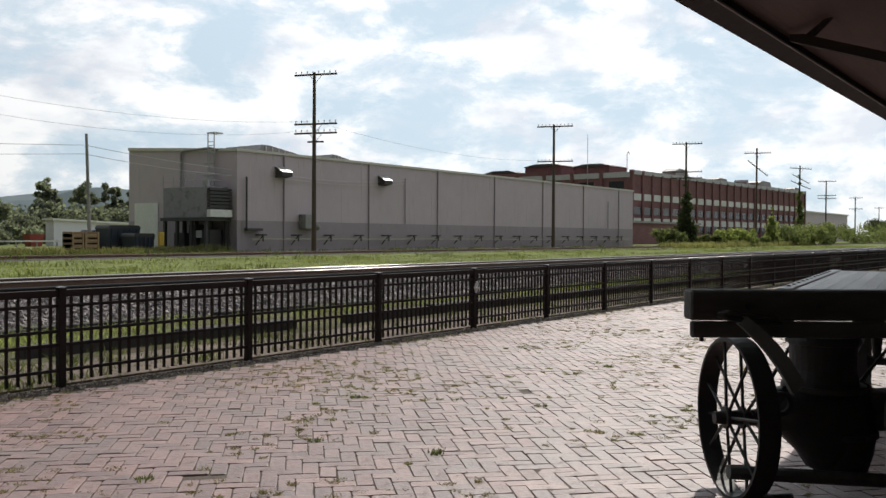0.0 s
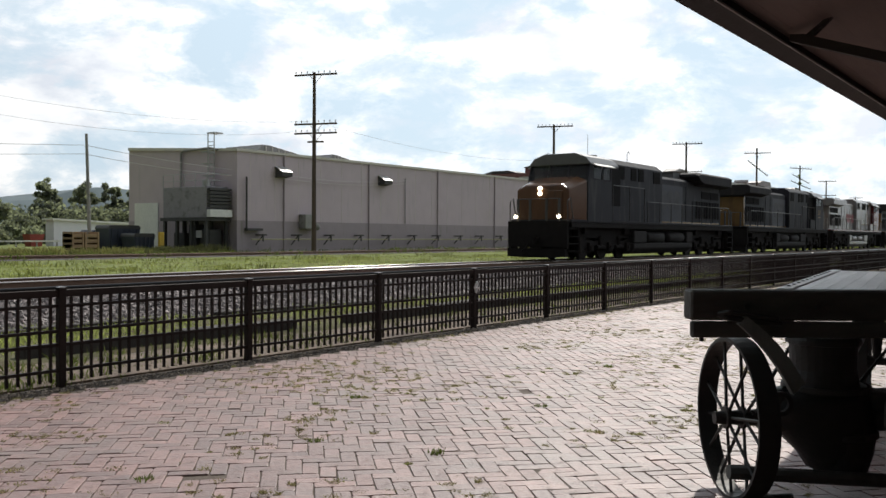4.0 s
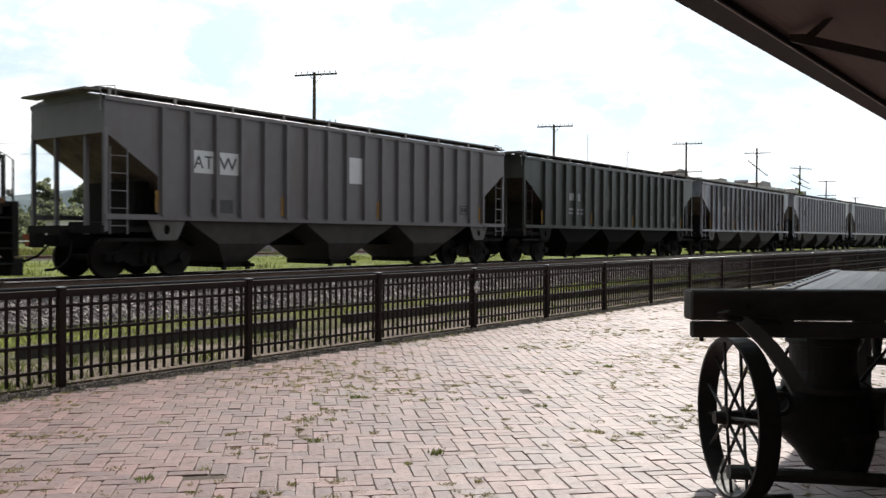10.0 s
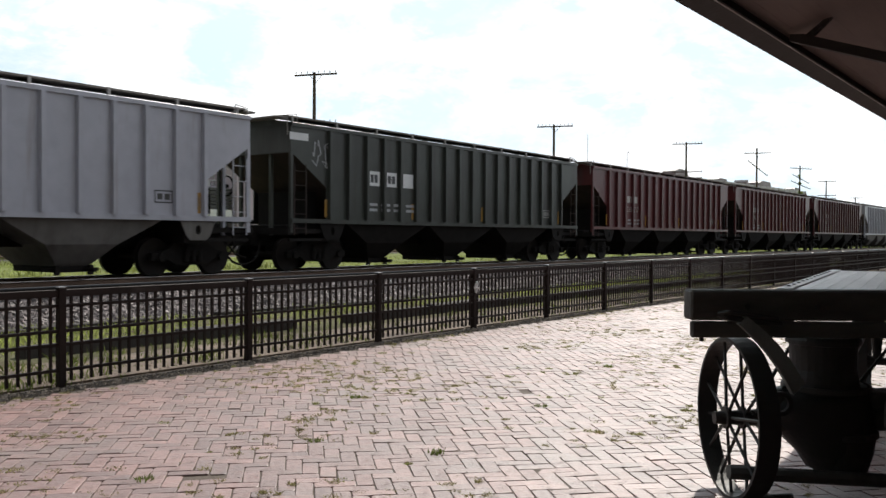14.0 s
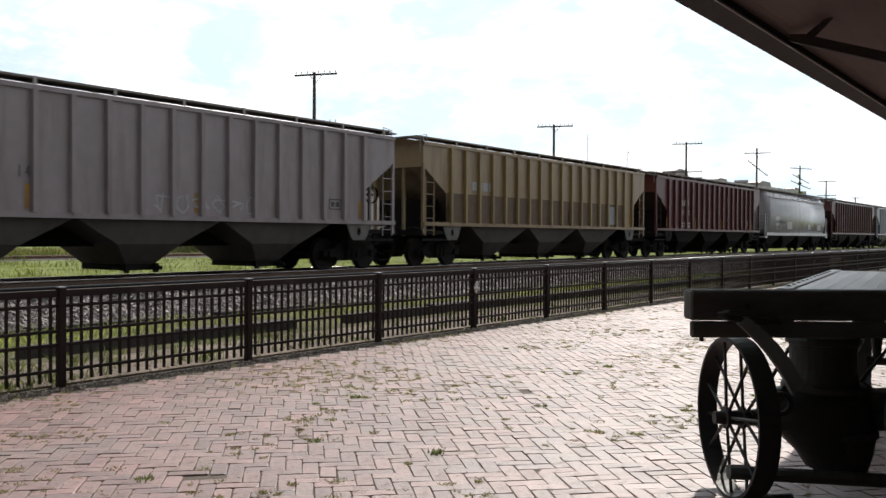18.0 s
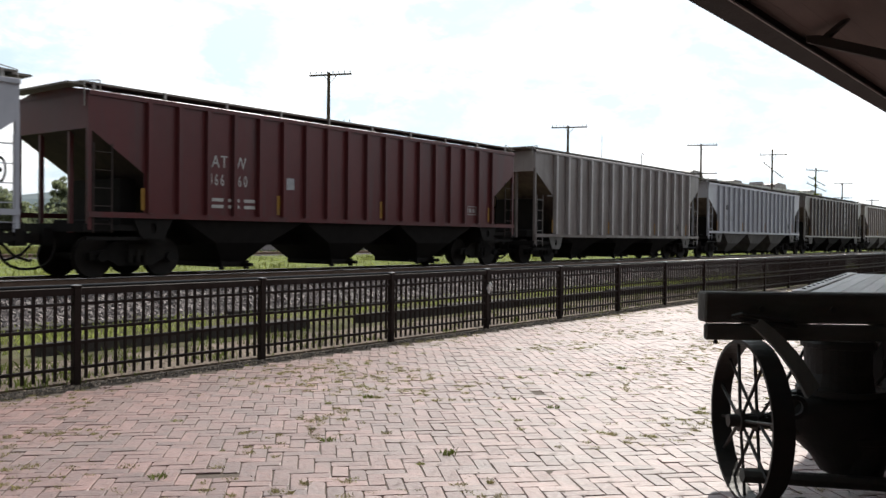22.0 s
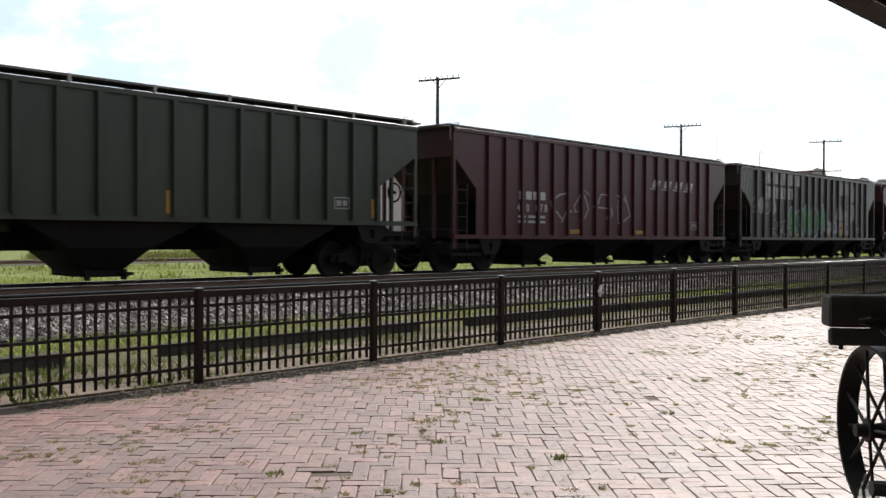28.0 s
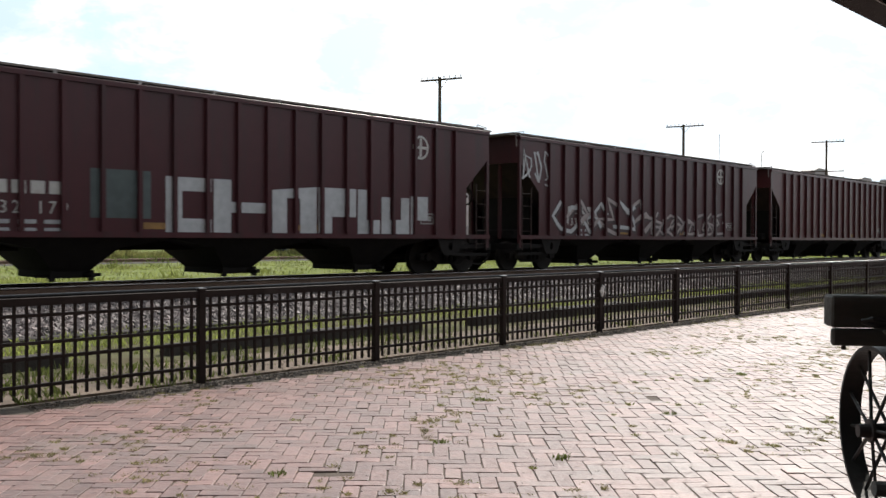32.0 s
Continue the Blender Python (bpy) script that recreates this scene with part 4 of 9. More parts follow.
def loco_meshes(wing, flush):
    """wing: 'plain', or 'large' for the high, flared radiator; flush: the body behind the cab is as wide as the cab."""
    def make():
        out = {}
        bm = B()
        box(bm, -9.45, 10.75, -1.48, 1.48, 1.60, 1.73)
        out["walkway"] = finish("walkway", bm, 0.02)
        bm = B()
        box(bm, -9.4, 10.6, -1.15, 1.15, 0.95, 1.42)
        box(bm, -9.42, 10.7, -1.465, 1.465, 1.40, 1.598)
        for x in (-7.8, -4.2, 4.9, 8.9):
            box(bm, x - 0.3, x + 0.3, -1.3, 1.3, 1.15, 1.42)
        out["underframe"] = finish("underframe", bm)
        start = 1.9 if flush else 0.6
        bm = B()
        prism(bm, [(-0.95, 1.66), (-0.95, 4.02), (-0.78, 4.16), (0.78, 4.16), (0.95, 4.02), (0.95, 1.66)], -8.6, start, "x")
        out["hood"] = finish("hood", bm, 0.02)
        w = 1.47 if flush else 1.22
        bm = B()
        prism(bm, [(-w, 1.66), (-w, 4.34), (-0.85, 4.62), (0.85, 4.62), (w, 4.34), (w, 1.66)], start, 6.40, "x")
        out["engine_room"] = finish("engine_room", bm, 0.02)
        for nm, ww, h in (("door", 0.98, 1.2), ("door_tall", 0.98, 1.9), ("grille", 0.26, 0.95), ("vent", 0.60, 0.60), ("vent_wide", 0.85, 0.58), ("slot", 0.2, 0.55), ("screen", 1.32, 0.42)):
            bm = B()
            box(bm, 0, ww, -0.024, 0.0, 0, h)
            if nm.startswith("door"):
                for z in (h * 0.2, h * 0.5, h * 0.8):
                    box(bm, ww * 0.02, ww * 0.1, -0.04, -0.024, z - 0.04, z + 0.04)
                box(bm, ww * 0.88, ww * 0.93, -0.045, -0.024, h * 0.45, h * 0.58)
            if nm.startswith("vent") or nm == "screen":
                n = int(h / 0.1)
                for k in range(n):
                    box(bm, 0.02, ww - 0.02, -0.036, -0.024, 0.03 + k * 0.1, 0.06 + k * 0.1)
            out[nm] = finish(nm, bm, 0.005)
        # radiator at the rear: a flared box on the hood, cut slantwise at its front
        e, zl, zm, zu, zt, x0, x1 = (1.55, 3.86, 3.97, 4.46, 4.57, -9.1, -4.0) if wing == "large" else (1.42, 3.70, 3.86, 4.26, 4.38, -9.05, -4.6)
        ring = lambda x, lift, dz=0: [(x, s * y, max(z, lift) + dz) for s, row in ((-1, ((0.94, zl), (e, zm), (e, zu), (e - 0.22, zt))), (1, ((e - 0.22, zt), (e, zu), (e, zm), (0.94, zl)))) for y, z in row]
        bm = B()
        loft(bm, [ring(x0, zl), ring(x1 - 0.6, zl), ring(x1, (zm + zu) / 2 - 0.1), ring(x1 + 0.35, zu - 0.04, -0.10)])
        out["radiator"] = finish("radiator", bm, 0.02)
        bm = B()
        box(bm, x0 + 1.6, x1 - 0.5, -0.55, 0.55, zt - 0.04, zt + 0.07)
        out["fan_deck"] = finish("fan_deck", bm, 0.02)
        # exhaust stack and horn
        bm = B()
        loft(bm, [[(-3.9, -0.5, 4.1), (-2.6, -0.5, 4.1), (-2.6, 0.5, 4.1), (-3.9, 0.5, 4.1)], [(-3.8, -0.42, 4.54), (-2.75, -0.42, 4.54), (-2.75, 0.42, 4.54), (-3.8, 0.42, 4.54)]])
        box(bm, -3.84, -2.71, -0.46, 0.46, 4.52, 4.57)
        out["exhaust"] = finish("exhaust", bm)
        bm = B()
        for y in (-0.2, 0.2):
            rod(bm, (-1.4, y, 4.1), (-1.4, y, 4.40), 0.04, 8)
        for dy, d in ((-0.28, 1), (-0.14, -1), (0.0, 1), (0.14, -1), (0.28, 1)):
            rod(bm, (-1.4, dy, 4.42), (-1.4 + d * 0.20, dy, 4.44), 0.035, 8, 0.05)
            rod(bm, (-1.4 + d * 0.20, dy, 4.44), (-1.4 + d * 0.36, dy, 4.46), 0.05, 8, 0.11)
        rod(bm, (-1.4, -0.32, 4.40), (-1.4, 0.32, 4.40), 0.04, 6)
        out["horn"] = finish("horn", bm)
        # cab: body, posts round the windows, sloping windscreen, roof
        c0 = 6.40 if flush else 7.02
        bm = B()
        prism(bm, [(c0, 1.66), (9.30, 1.66), (9.30, 3.52), (c0, 3.52)], -1.5, 1.5)
        prism(bm, [(c0, 3.515), (c0 + 0.07, 3.515), (c0 + 0.07, 4.15), (c0, 4.15)], -1.44, 1.44)
        out["cab"] = finish("cab", bm)
        for nm, pts, y0, y1 in (("post_rear", [(c0, 3.52), (7.14, 3.52), (7.14, 4.16), (c0, 4.16)], -1.5, -1.442), ("post_mid", [(7.84, 3.52), (7.97, 3.52), (7.97, 4.16), (7.84, 4.16)], -1.5, -1.44),
                                ("post_front", [(8.80, 3.52), (9.30, 3.52), (9.08, 4.16), (8.80, 4.16)], -1.5, -1.44), ("mullion", [(9.22, 3.52), (9.30, 3.52), (9.08, 4.16), (9.00, 4.16)], -0.035, 0.035)):
            bm = B()
            prism(bm, pts, y0, y1)
            out[nm] = finish("window_post", bm)
        bm = B()
        prism(bm, [(-1.53, 4.14), (-1.53, 4.20), (-1.28, 4.48), (-0.75, 4.66), (0.75, 4.66), (1.28, 4.48), (1.53, 4.20), (1.53, 4.14)], 6.36, 9.16, "x")
        out["cab_roof"] = finish("cab_roof", bm, 0.03)
        bm = B()
        rod(bm, (7.6, -0.2, 4.64), (7.6, -0.2, 4.76), 0.11, 10)
        for x in (8.2, 8.7):
            pipe(bm, [(x, -0.75, 4.64), (x, -0.75, 4.72), (x + 0.25, -0.75, 4.72), (x + 0.25, -0.75, 4.64)], 0.014, 5)
        box(bm, 6.7, 7.1, 0.1, 0.6, 4.64, 4.74)
        out["antenna"] = finish("antenna", bm)
        bm = B()
        loft(bm, [[(9.305, -1.47, 1.66), (9.305, 1.47, 1.66), (9.305, 1.47, 3.44), (9.305, 1.0, 3.62), (9.305, -1.0, 3.62), (9.305, -1.47, 3.44)],
                  [(10.62, -1.26, 1.66), (10.62, 1.26, 1.66), (10.62, 1.26, 3.02), (10.58, 0.85, 3.22), (10.58, -0.85, 3.22), (10.62, -1.26, 3.02)]])
        out["nose"] = finish("nose", bm, 0.05)
        bm = B()
        box(bm, 10.60, 10.645, 0.28, 0.98, 1.75, 2.95)
        box(bm, 10.645, 10.67, 0.36, 0.42, 2.3, 2.45)
        out["nose_door"] = finish("nose_door", bm, 0.01)
        bm = B()
        box(bm, 7.14, 7.84, -0.004, 0.004, 3.54, 4.14)
        out["window_a"] = finish("window", bm)
        bm = B()
        box(bm, 7.97, 8.80, -0.004, 0.004, 3.54, 4.14)
        out["window_b"] = finish("window", bm)
        bm = B()
        prism(bm, [(9.255, 3.54), (9.265, 3.54), (9.055, 4.14), (9.045, 4.14)], 0, 0.86)
        out["window_c"] = finish("window", bm)
        bm = B()
        prism(bm, [(-1.5, 4.17), (-1.5, 4.20), (-1.72, 4.09), (-1.71, 4.06)], 7.1, 8.95, "x")
        out["sunshade"] = finish("sunshade", bm)
        # behind the cab, a solid vestibule box coloured as shade, over a closed locker
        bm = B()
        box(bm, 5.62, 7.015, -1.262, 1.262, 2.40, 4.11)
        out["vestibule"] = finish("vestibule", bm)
        bm = B()
        box(bm, 5.62, 7.01, -1.46, 1.46, 1.74, 2.395)
        out["locker"] = finish("locker", bm, 0.01)
        # fuel tank and air reservoirs
        bm = B()
        if flush:
            prism(bm, [(-1.45, 1.3), (-1.45, 0.42), (-1.2, 0.2), (1.2, 0.2), (1.45, 0.42), (1.45, 1.3)], -2.9, 4.6, "x")
        else:
            prism(bm, [(-1.42, 0.72), (-1.42, 0.46), (-1.1, 0.2), (1.1, 0.2), (1.42, 0.46), (1.42, 0.72)], -3.1, 4.4, "x")
            box(bm, -3.0, 4.3, -0.95, 0.95, 0.72, 1.3)
            for a, b in ((-3.1, -2.3), (2.95, 4.4)):
                box(bm, a, b, -1.44, 1.44, 0.73, 1.30)
            box(bm, 0.15, 0.5, -1.2, 1.2, 0.72, 1.25)
        out["fuel_tank"] = finish("fuel_tank", bm, 0.04)
        bm = B()
        loft(bm, [[(x, r * math.cos(k * math.pi / 8), r * math.sin(k * math.pi / 8)) for k in range(16)] for x, r in ((-1.05, 0.12), (-1.0, 0.22), (-0.92, 0.265), (0.92, 0.265), (1.0, 0.22), (1.05, 0.12))])
        out["air_reservoir"] = finish("air_reservoir", bm, smooth=True)
        # railings
        for s in (-1, 1):
            bm = B()
            end = 0.6 if flush else 2.85
            n = 7 if flush else 9
            for i in range(n):
                x = -8.9 + i * (end + 8.9) / (n - 1)
                if flush:
                    box(bm, x - 0.05, x + 0.05, s * 1.43 - 0.02, s * 1.43 + 0.02, 1.66, 2.74)
                else:
                    rod(bm, (x, s * 1.43, 1.66), (x, s * 1.43, 2.72), 0.024, 6)
            rod(bm, (-8.9, s * 1.43, 2.72), (end, s * 1.43, 2.72), 0.02, 6)
            out["handrail" + str(s)] = finish("handrail", bm)
            bm = B()
            if flush:
                rod(bm, (2.2, s * 1.55, 3.42), (6.9, s * 1.55, 3.42), 0.018, 6)
                for x in (2.2, 4.5, 6.9):
                    rod(bm, (x, s * 1.47, 3.42), (x, s * 1.56, 3.42), 0.016, 5)
            else:
                rod(bm, (3.3, s * 1.45, 3.34), (6.8, s * 1.45, 3.34), 0.022, 6)
                for x in (3.3, 5.0, 6.8):
                    rod(bm, (x, s * 1.45, 1.66), (x, s * 1.45, 3.34), 0.026, 6)
            out["door_rail" + str(s)] = finish("door_rail", bm)
            for x in (-9.5, 10.95):
                bm = B()
                d = 0.25 if x < 0 else -0.25
                pipe(bm, [(x, s * 1.4, 0.5), (x, s * 1.4, 2.5), (x + d, s * 1.4, 2.65), (x + 2 * d, s * 1.4, 1.7)], 0.024)
                out["step_rail" + str(s) + str(x)] = finish("step_rail", bm)
        for x in (-9.55, 10.95):
            bm = B()
            for y in (-1.0, -0.4, 0.4, 1.0):
                box(bm, x - 0.03, x + 0.03, y - 0.05, y + 0.05, 1.6, 2.62)
            rod(bm, (x, -1.0, 2.6), (x, 1.0, 2.6), 0.022, 6)
            out["end_rail" + str(x)] = finish("end_rail", bm)
        # end plates with steps, pilot
        for a, b, nm in ((-9.62, -9.48, "pilot_a"), (10.90, 11.04, "pilot_b")):
            bm = B()
            box(bm, a, b, -1.45, 1.45, 0.55, 1.66)
            o = -0.12 if a < 0 else 0.12
            prism(bm, [(-1.4, 0.15), (-1.4, 0.5), (1.4, 0.5), (1.4, 0.15), (0.5, 0.12), (-0.5, 0.12)], *sorted((a if a > 0 else b, (b if a > 0 else a) + o)), "x")
            box(bm, *sorted((a, a - 6 * o)), -1.4, 1.4, 1.56, 1.66)
            out[nm] = finish("pilot", bm)
        bm = B()
        box(bm, -0.42, 0.42, -0.24, 0.24, 0.0, 0.04)
        out["step"] = finish("step", bm)
        bm = B()
        box(bm, -0.015, 0.015, -0.22, 0.22, 0.35, 1.6)
        out["step_side"] = finish("step_side", bm)
        bm = B()
        for z in (2.84, 3.06):
            rod(bm, (10.58, -0.1, z), (10.69, -0.1, z), 0.085, 12)
        for y in (-1.05, 1.05):
            rod(bm, (11.02, y, 1.85), (11.10, y, 1.85), 0.075, 10)
        out["headlight"] = finish("headlight", bm)
        return out
    return cached(("loco", wing, flush), make)


M_RAILDARK = mat("dark_handrail", (0.05, 0.046, 0.045), rough=0.5, vary=0.2, scale=5, bump=0.0)
M_TANKGREY = mat("tank_grey", (0.030, 0.028, 0.027), spec=0.15, rough=0.8, vary=0.25, scale=4, bump=0.05)
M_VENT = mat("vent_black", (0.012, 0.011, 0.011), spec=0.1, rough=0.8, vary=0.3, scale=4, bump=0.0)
# paler and glossier than the cab paint: the sun's sheen is in the colour
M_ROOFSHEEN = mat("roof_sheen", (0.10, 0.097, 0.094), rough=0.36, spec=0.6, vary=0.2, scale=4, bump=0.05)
M_LAMPLIT = glow("lit_lamp", (1.0, 0.85, 0.6), 7.0)
M_LAMPOFF = mat("lamp_glass", (0.45, 0.43, 0.38), rough=0.2, vary=0.1, scale=5, bump=0.0)


def pane(name, tint, gloss):
    m = bpy.data.materials.new(name)
    m.use_nodes = True
    nt = m.node_tree
    b = nt.nodes["Principled BSDF"]
    b.inputs["Base Color"].default_value, b.inputs["Roughness"].default_value = (0.02, 0.02, 0.02, 1), 0.05
    tr, mx = nt.nodes.new("ShaderNodeBsdfTransparent"), nt.nodes.new("ShaderNodeMixShader")
    tr.inputs[0].default_value, mx.inputs[0].default_value = (*tint, 1), gloss
    nt.links.new(tr.outputs[0], mx.inputs[1])
    nt.links.new(b.outputs[0], mx.inputs[2])
    nt.links.new(mx.outputs[0], nt.nodes["Material Output"].inputs[0])
    return m


M_PANE = pane("cab_glass", (0.75, 0.8, 0.82), 0.3)


def locomotive(name, label, c, wing, forward, lit=False, flush=False):
    """c: paints for hood, cab, nose, rear, stripe, radiator. forward: True when the cab leads to the left."""
    car = empty(name)
    tagged(car, label, "locomotive", group="locomotives of the freight train")
    ms = loco_meshes(wing, flush)
    spin = pose(0, 0, 0, 0, 0, 180 if forward else 0)
    P = lambda nm, key, m, lab="": part_of(nm, ms[key], m, car, lab, at=spin)
    P("walkway", "walkway", c["stripe"])
    P("underframe", "underframe", M_UNDER)
    hood = P("hood", "hood", c["hood"])

    def on_side(k, nm, key, m, owner, x, w, y, z):
        """A plate on the near (k = 1) or far (k = -1) side."""
        part_of(nm, ms[key], m, owner, at=pose(x, -y, z) if k > 0 else pose(x + w, y, z) @ pose(0, 0, 0, 0, 0, 180))

    for k in (1, -1):
        for i in range(9):
            x = -8.5 + i * 1.06
            if x < (0.6 if flush else -0.4):
                on_side(k, "door", "door" if i < 4 else "door_tall", c["hood"], hood, x, 0.98, 0.95, 1.85)
        for i in range(9):
            on_side(k, "grille", "grille", M_VENT, hood, -8.42 + i * 0.43, 0.26, 0.992, 2.06)
        for x in (-8.4, -6.98):
            on_side(k, "screen", "screen", M_VENT, hood, x, 1.32, 0.952, 3.18)
    room = P("engine_room", "engine_room", c["hood"])
    for k in (1, -1):
        if not flush:
            for x, key, w in ((0.92, "vent_wide", 0.85), (2.95, "vent", 0.6), (3.80, "vent", 0.6), (5.12, "vent", 0.6)):
                on_side(k, "vent", key, M_VENT, room, x, w, 1.222, 3.68)
        elif k > 0:
            for x in (2.0, 3.55, 4.62, 5.66):
                on_side(k, "vent", "vent", M_VENT, room, x, 0.6, 1.472, 3.72)
            on_side(k, "vent", "vent", M_VENT, room, 6.38, 0.6, 1.502, 3.6)
        else:
            for x in (3.35, 4.25, 5.2, 6.1):
                on_side(k, "vent", "vent_wide" if x < 6 else "vent", M_VENT, room, x, 0.85 if x < 6 else 0.6, 1.472, 3.68)
            for x in (3.3, 4.2, 5.1, 6.2):
                on_side(k, "slot", "slot", M_VENT, room, x, 0.2, 1.472, 3.12)
            on_side(k, "vent", "vent", M_VENT, room, 2.1, 0.6, 1.472, 3.62)
    if flush:
        # bright grab rails along the edge of the roof and under the vents
        for s in (-1, 1):
            bm = B()
            rod(bm, (2.0, s * 1.44, 4.36), (6.35, s * 1.44, 4.36), 0.02, 6)
            for x in (2.0, 3.1, 4.2, 5.3, 6.35):
                rod(bm, (x, s * 1.44, 4.26), (x, s * 1.44, 4.37), 0.015, 5)
            if s > 0:
                for a in (2.75, 4.0, 5.2):
                    rod(bm, (a + 0.1, 1.50, 3.66), (a + 1.05, 1.50, 3.66), 0.016, 5)
                    rod(bm, (a + 0.1, 1.50, 3.10), (a + 1.05, 1.50, 3.10), 0.014, 5)
            else:
                rod(bm, (1.6, -1.0, 2.9), (2.3, -1.48, 4.3), 0.016, 5)
            part("roof_rail", bm, M_BRACKET, room, at=Matrix())
    rad = P("radiator", "radiator", c["radiator"])
    part_of("fan_deck", ms["fan_deck"], M_ROOFSHEEN, rad)
    P("exhaust_pipe", "exhaust", M_DARK)
    P("horn", "horn", M_DARK)
    cab = P("cab", "cab", c["cab"])
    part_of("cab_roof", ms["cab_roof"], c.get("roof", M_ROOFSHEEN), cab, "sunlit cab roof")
    part_of("antenna", ms["antenna"], M_DARK, cab)
    for y in (-1.475, 1.475):
        part_of("window", ms["window_a"], M_PANE, cab, at=pose(0, y, 0)).visible_shadow = False
        part_of("window", ms["window_b"], M_PANE, cab, at=pose(0, y, 0)).visible_shadow = False
    for y in (-1.42, -0.43, 0.54):
        part_of("window", ms["window_c"], M_PANE, cab, at=pose(0, y, 0)).visible_shadow = False
    for key in ("post_rear", "post_mid", "post_front"):
        for k in (1, -1):
            part_of("window_post", ms[key], c["cab"], cab, at=Matrix.Diagonal((1, k, 1, 1)))
    for y in (-0.465, 0.465):
        part_of("window_post", ms["mullion"], c["cab"], cab, at=pose(0, y, 0))
    for k in (1, -1):
        part_of("sunshade", ms["sunshade"], M_GALV, cab, at=Matrix.Diagonal((1, k, 1, 1)))
    if not flush:
        part_of("vestibule", ms["vestibule"], c.get("door", M_VENT), cab, "vestibule box, its shade put into a dark colour")
        part_of("locker", ms["locker"], c.get("locker", c["cab"]), cab)
    nose = P("nose", "nose", c["nose"])
    part_of("nose_door", ms["nose_door"], c.get("cap", c.get("tip", c["nose"])), nose, at=pose(0.025, 0, 0))
    if "cap" in c:
        bm = B()
        loft(bm, [[(10.40, -1.3, 1.67), (10.40, 1.3, 1.67), (10.40, 1.3, 3.09), (10.38, 0.87, 3.29), (10.38, -0.87, 3.29), (10.40, -1.3, 3.09)],
                  [(10.66, -1.262, 1.67), (10.66, 1.262, 1.67), (10.66, 1.262, 3.03), (10.62, 0.85, 3.235), (10.62, -0.85, 3.235), (10.66, -1.262, 3.03)]])
        part("nose_cap", bm, c["cap"], nose, "orange-yellow nose front", bevel=0.03)
    if "tip" in c:
        bm = B()
        loft(bm, [[(9.95, -1.38, 1.67), (9.95, 1.38, 1.67), (9.95, 1.38, 1.9), (9.95, 1.38, 1.95), (9.95, -1.38, 1.95), (9.95, -1.38, 1.9)],
                  [(10.64, -1.265, 1.67), (10.64, 1.265, 1.67), (10.64, 1.265, 3.03), (10.60, 0.85, 3.23), (10.60, -0.85, 3.23), (10.64, -1.265, 3.03)]])
        part("nose_tip", bm, c["tip"], nose, "yellow nose tip")
    P("fuel_tank", "fuel_tank", c.get("tank", M_TANKGREY))
    if not flush:
        for x in (-1.03, 1.63):
            for y in (-1.17, 1.17):
                part_of("air_reservoir", ms["air_reservoir"], c.get("tank", M_TANKGREY), car, at=spin @ pose(x, y, 0.99))
    for key in ms:
        if "rail" in key:
            P(key.rstrip("-.0123456789"), key, c.get("rail", M_RAILDARK))
    P("pilot", "pilot_a", M_UNDER)
    P("pilot", "pilot_b", M_UNDER)
    for x in (-9.05, 10.5):
        for y in (-1.24, 1.24):
            for dx in (-0.435, 0.435):
                part_of("step_side", ms["step_side"], M_TRUCK, car, at=spin @ pose(x + dx, y, 0))
            for k in range(4):
                part_of("step", ms["step"], M_TRUCK, car, at=spin @ pose(x, y, 0.38 + k * 0.31))
    P("headlight", "headlight", M_LAMPLIT if lit else M_LAMPOFF)
    bm = B()
    box(bm, -8.76, -8.605, -0.95, 0.95, 1.66, 3.62)
    part("rear_panel", bm, c["rear"], car, at=spin)
    for x in (-5.9, 6.6):
        t = part_of("truck", mesh_loco_truck(), M_TRUCK, car, at=spin @ pose(x, 0, 0))
        for dx in (-1.9, 0, 1.9):
            part_of("wheelset", mesh_wheel(0.53), M_WHEEL, t, at=pose(dx, 0, 0.53))
    for x, s in ((11.55, 0), (-10.15, 180)):
        part_of("coupler", mesh_coupler(), M_TRUCK, car, at=spin @ pose(x, 0, 0, 0, 0, s))
    return car


def paint(name, c, dirt=(0.10, 0.075, 0.055), amount=0.35, rough=0.6, streak=True, vary=0.12, spec=0.3, blotch=None):
    if spec >= 0.3:
        # weathered enamel: dull seen square on, glossy at a slant
        c, rough, spec = tuple(v * 0.84 for v in c), rough - 0.38, 0.32
    return mat(name, c, rough=rough + 0.15, spec=spec, vary=vary, scale=3, bump=0.06, dirt=dirt, dirt_amount=amount, streak=streak, blotch=blotch)


NAVY = paint("navy_paint", (0.018, 0.018, 0.025), (0.04, 0.034, 0.03), 0.3, 0.45, spec=0.14)
SLATE = paint("slate_paint", (0.031, 0.031, 0.036), (0.085, 0.082, 0.08), 0.28, 0.5, spec=0.14)
GOLD = paint("gold_paint", (0.20, 0.115, 0.045), (0.085, 0.05, 0.03), 0.35, 0.5)
SILVER = paint("silver_paint", (0.25, 0.235, 0.225), (0.17, 0.13, 0.11), 0.4, 0.5)
WARRED = paint("red_paint", (0.16, 0.032, 0.032), (0.08, 0.03, 0.028), 0.35, 0.5)
ORANGE = paint("orange_stripe", (0.15, 0.075, 0.03), (0.05, 0.033, 0.025), 0.4, 0.5)
NOSEBROWN = paint("nose_brown", (0.13, 0.065, 0.035), (0.06, 0.035, 0.025), 0.4, 0.5)
# lit copy of the navy: light is put into the base colour, dust streaks over it
NAVYLIT = paint("lit_dusty_navy", (0.034, 0.034, 0.04), (0.075, 0.06, 0.052), 0.35, 0.42, spec=0.25)
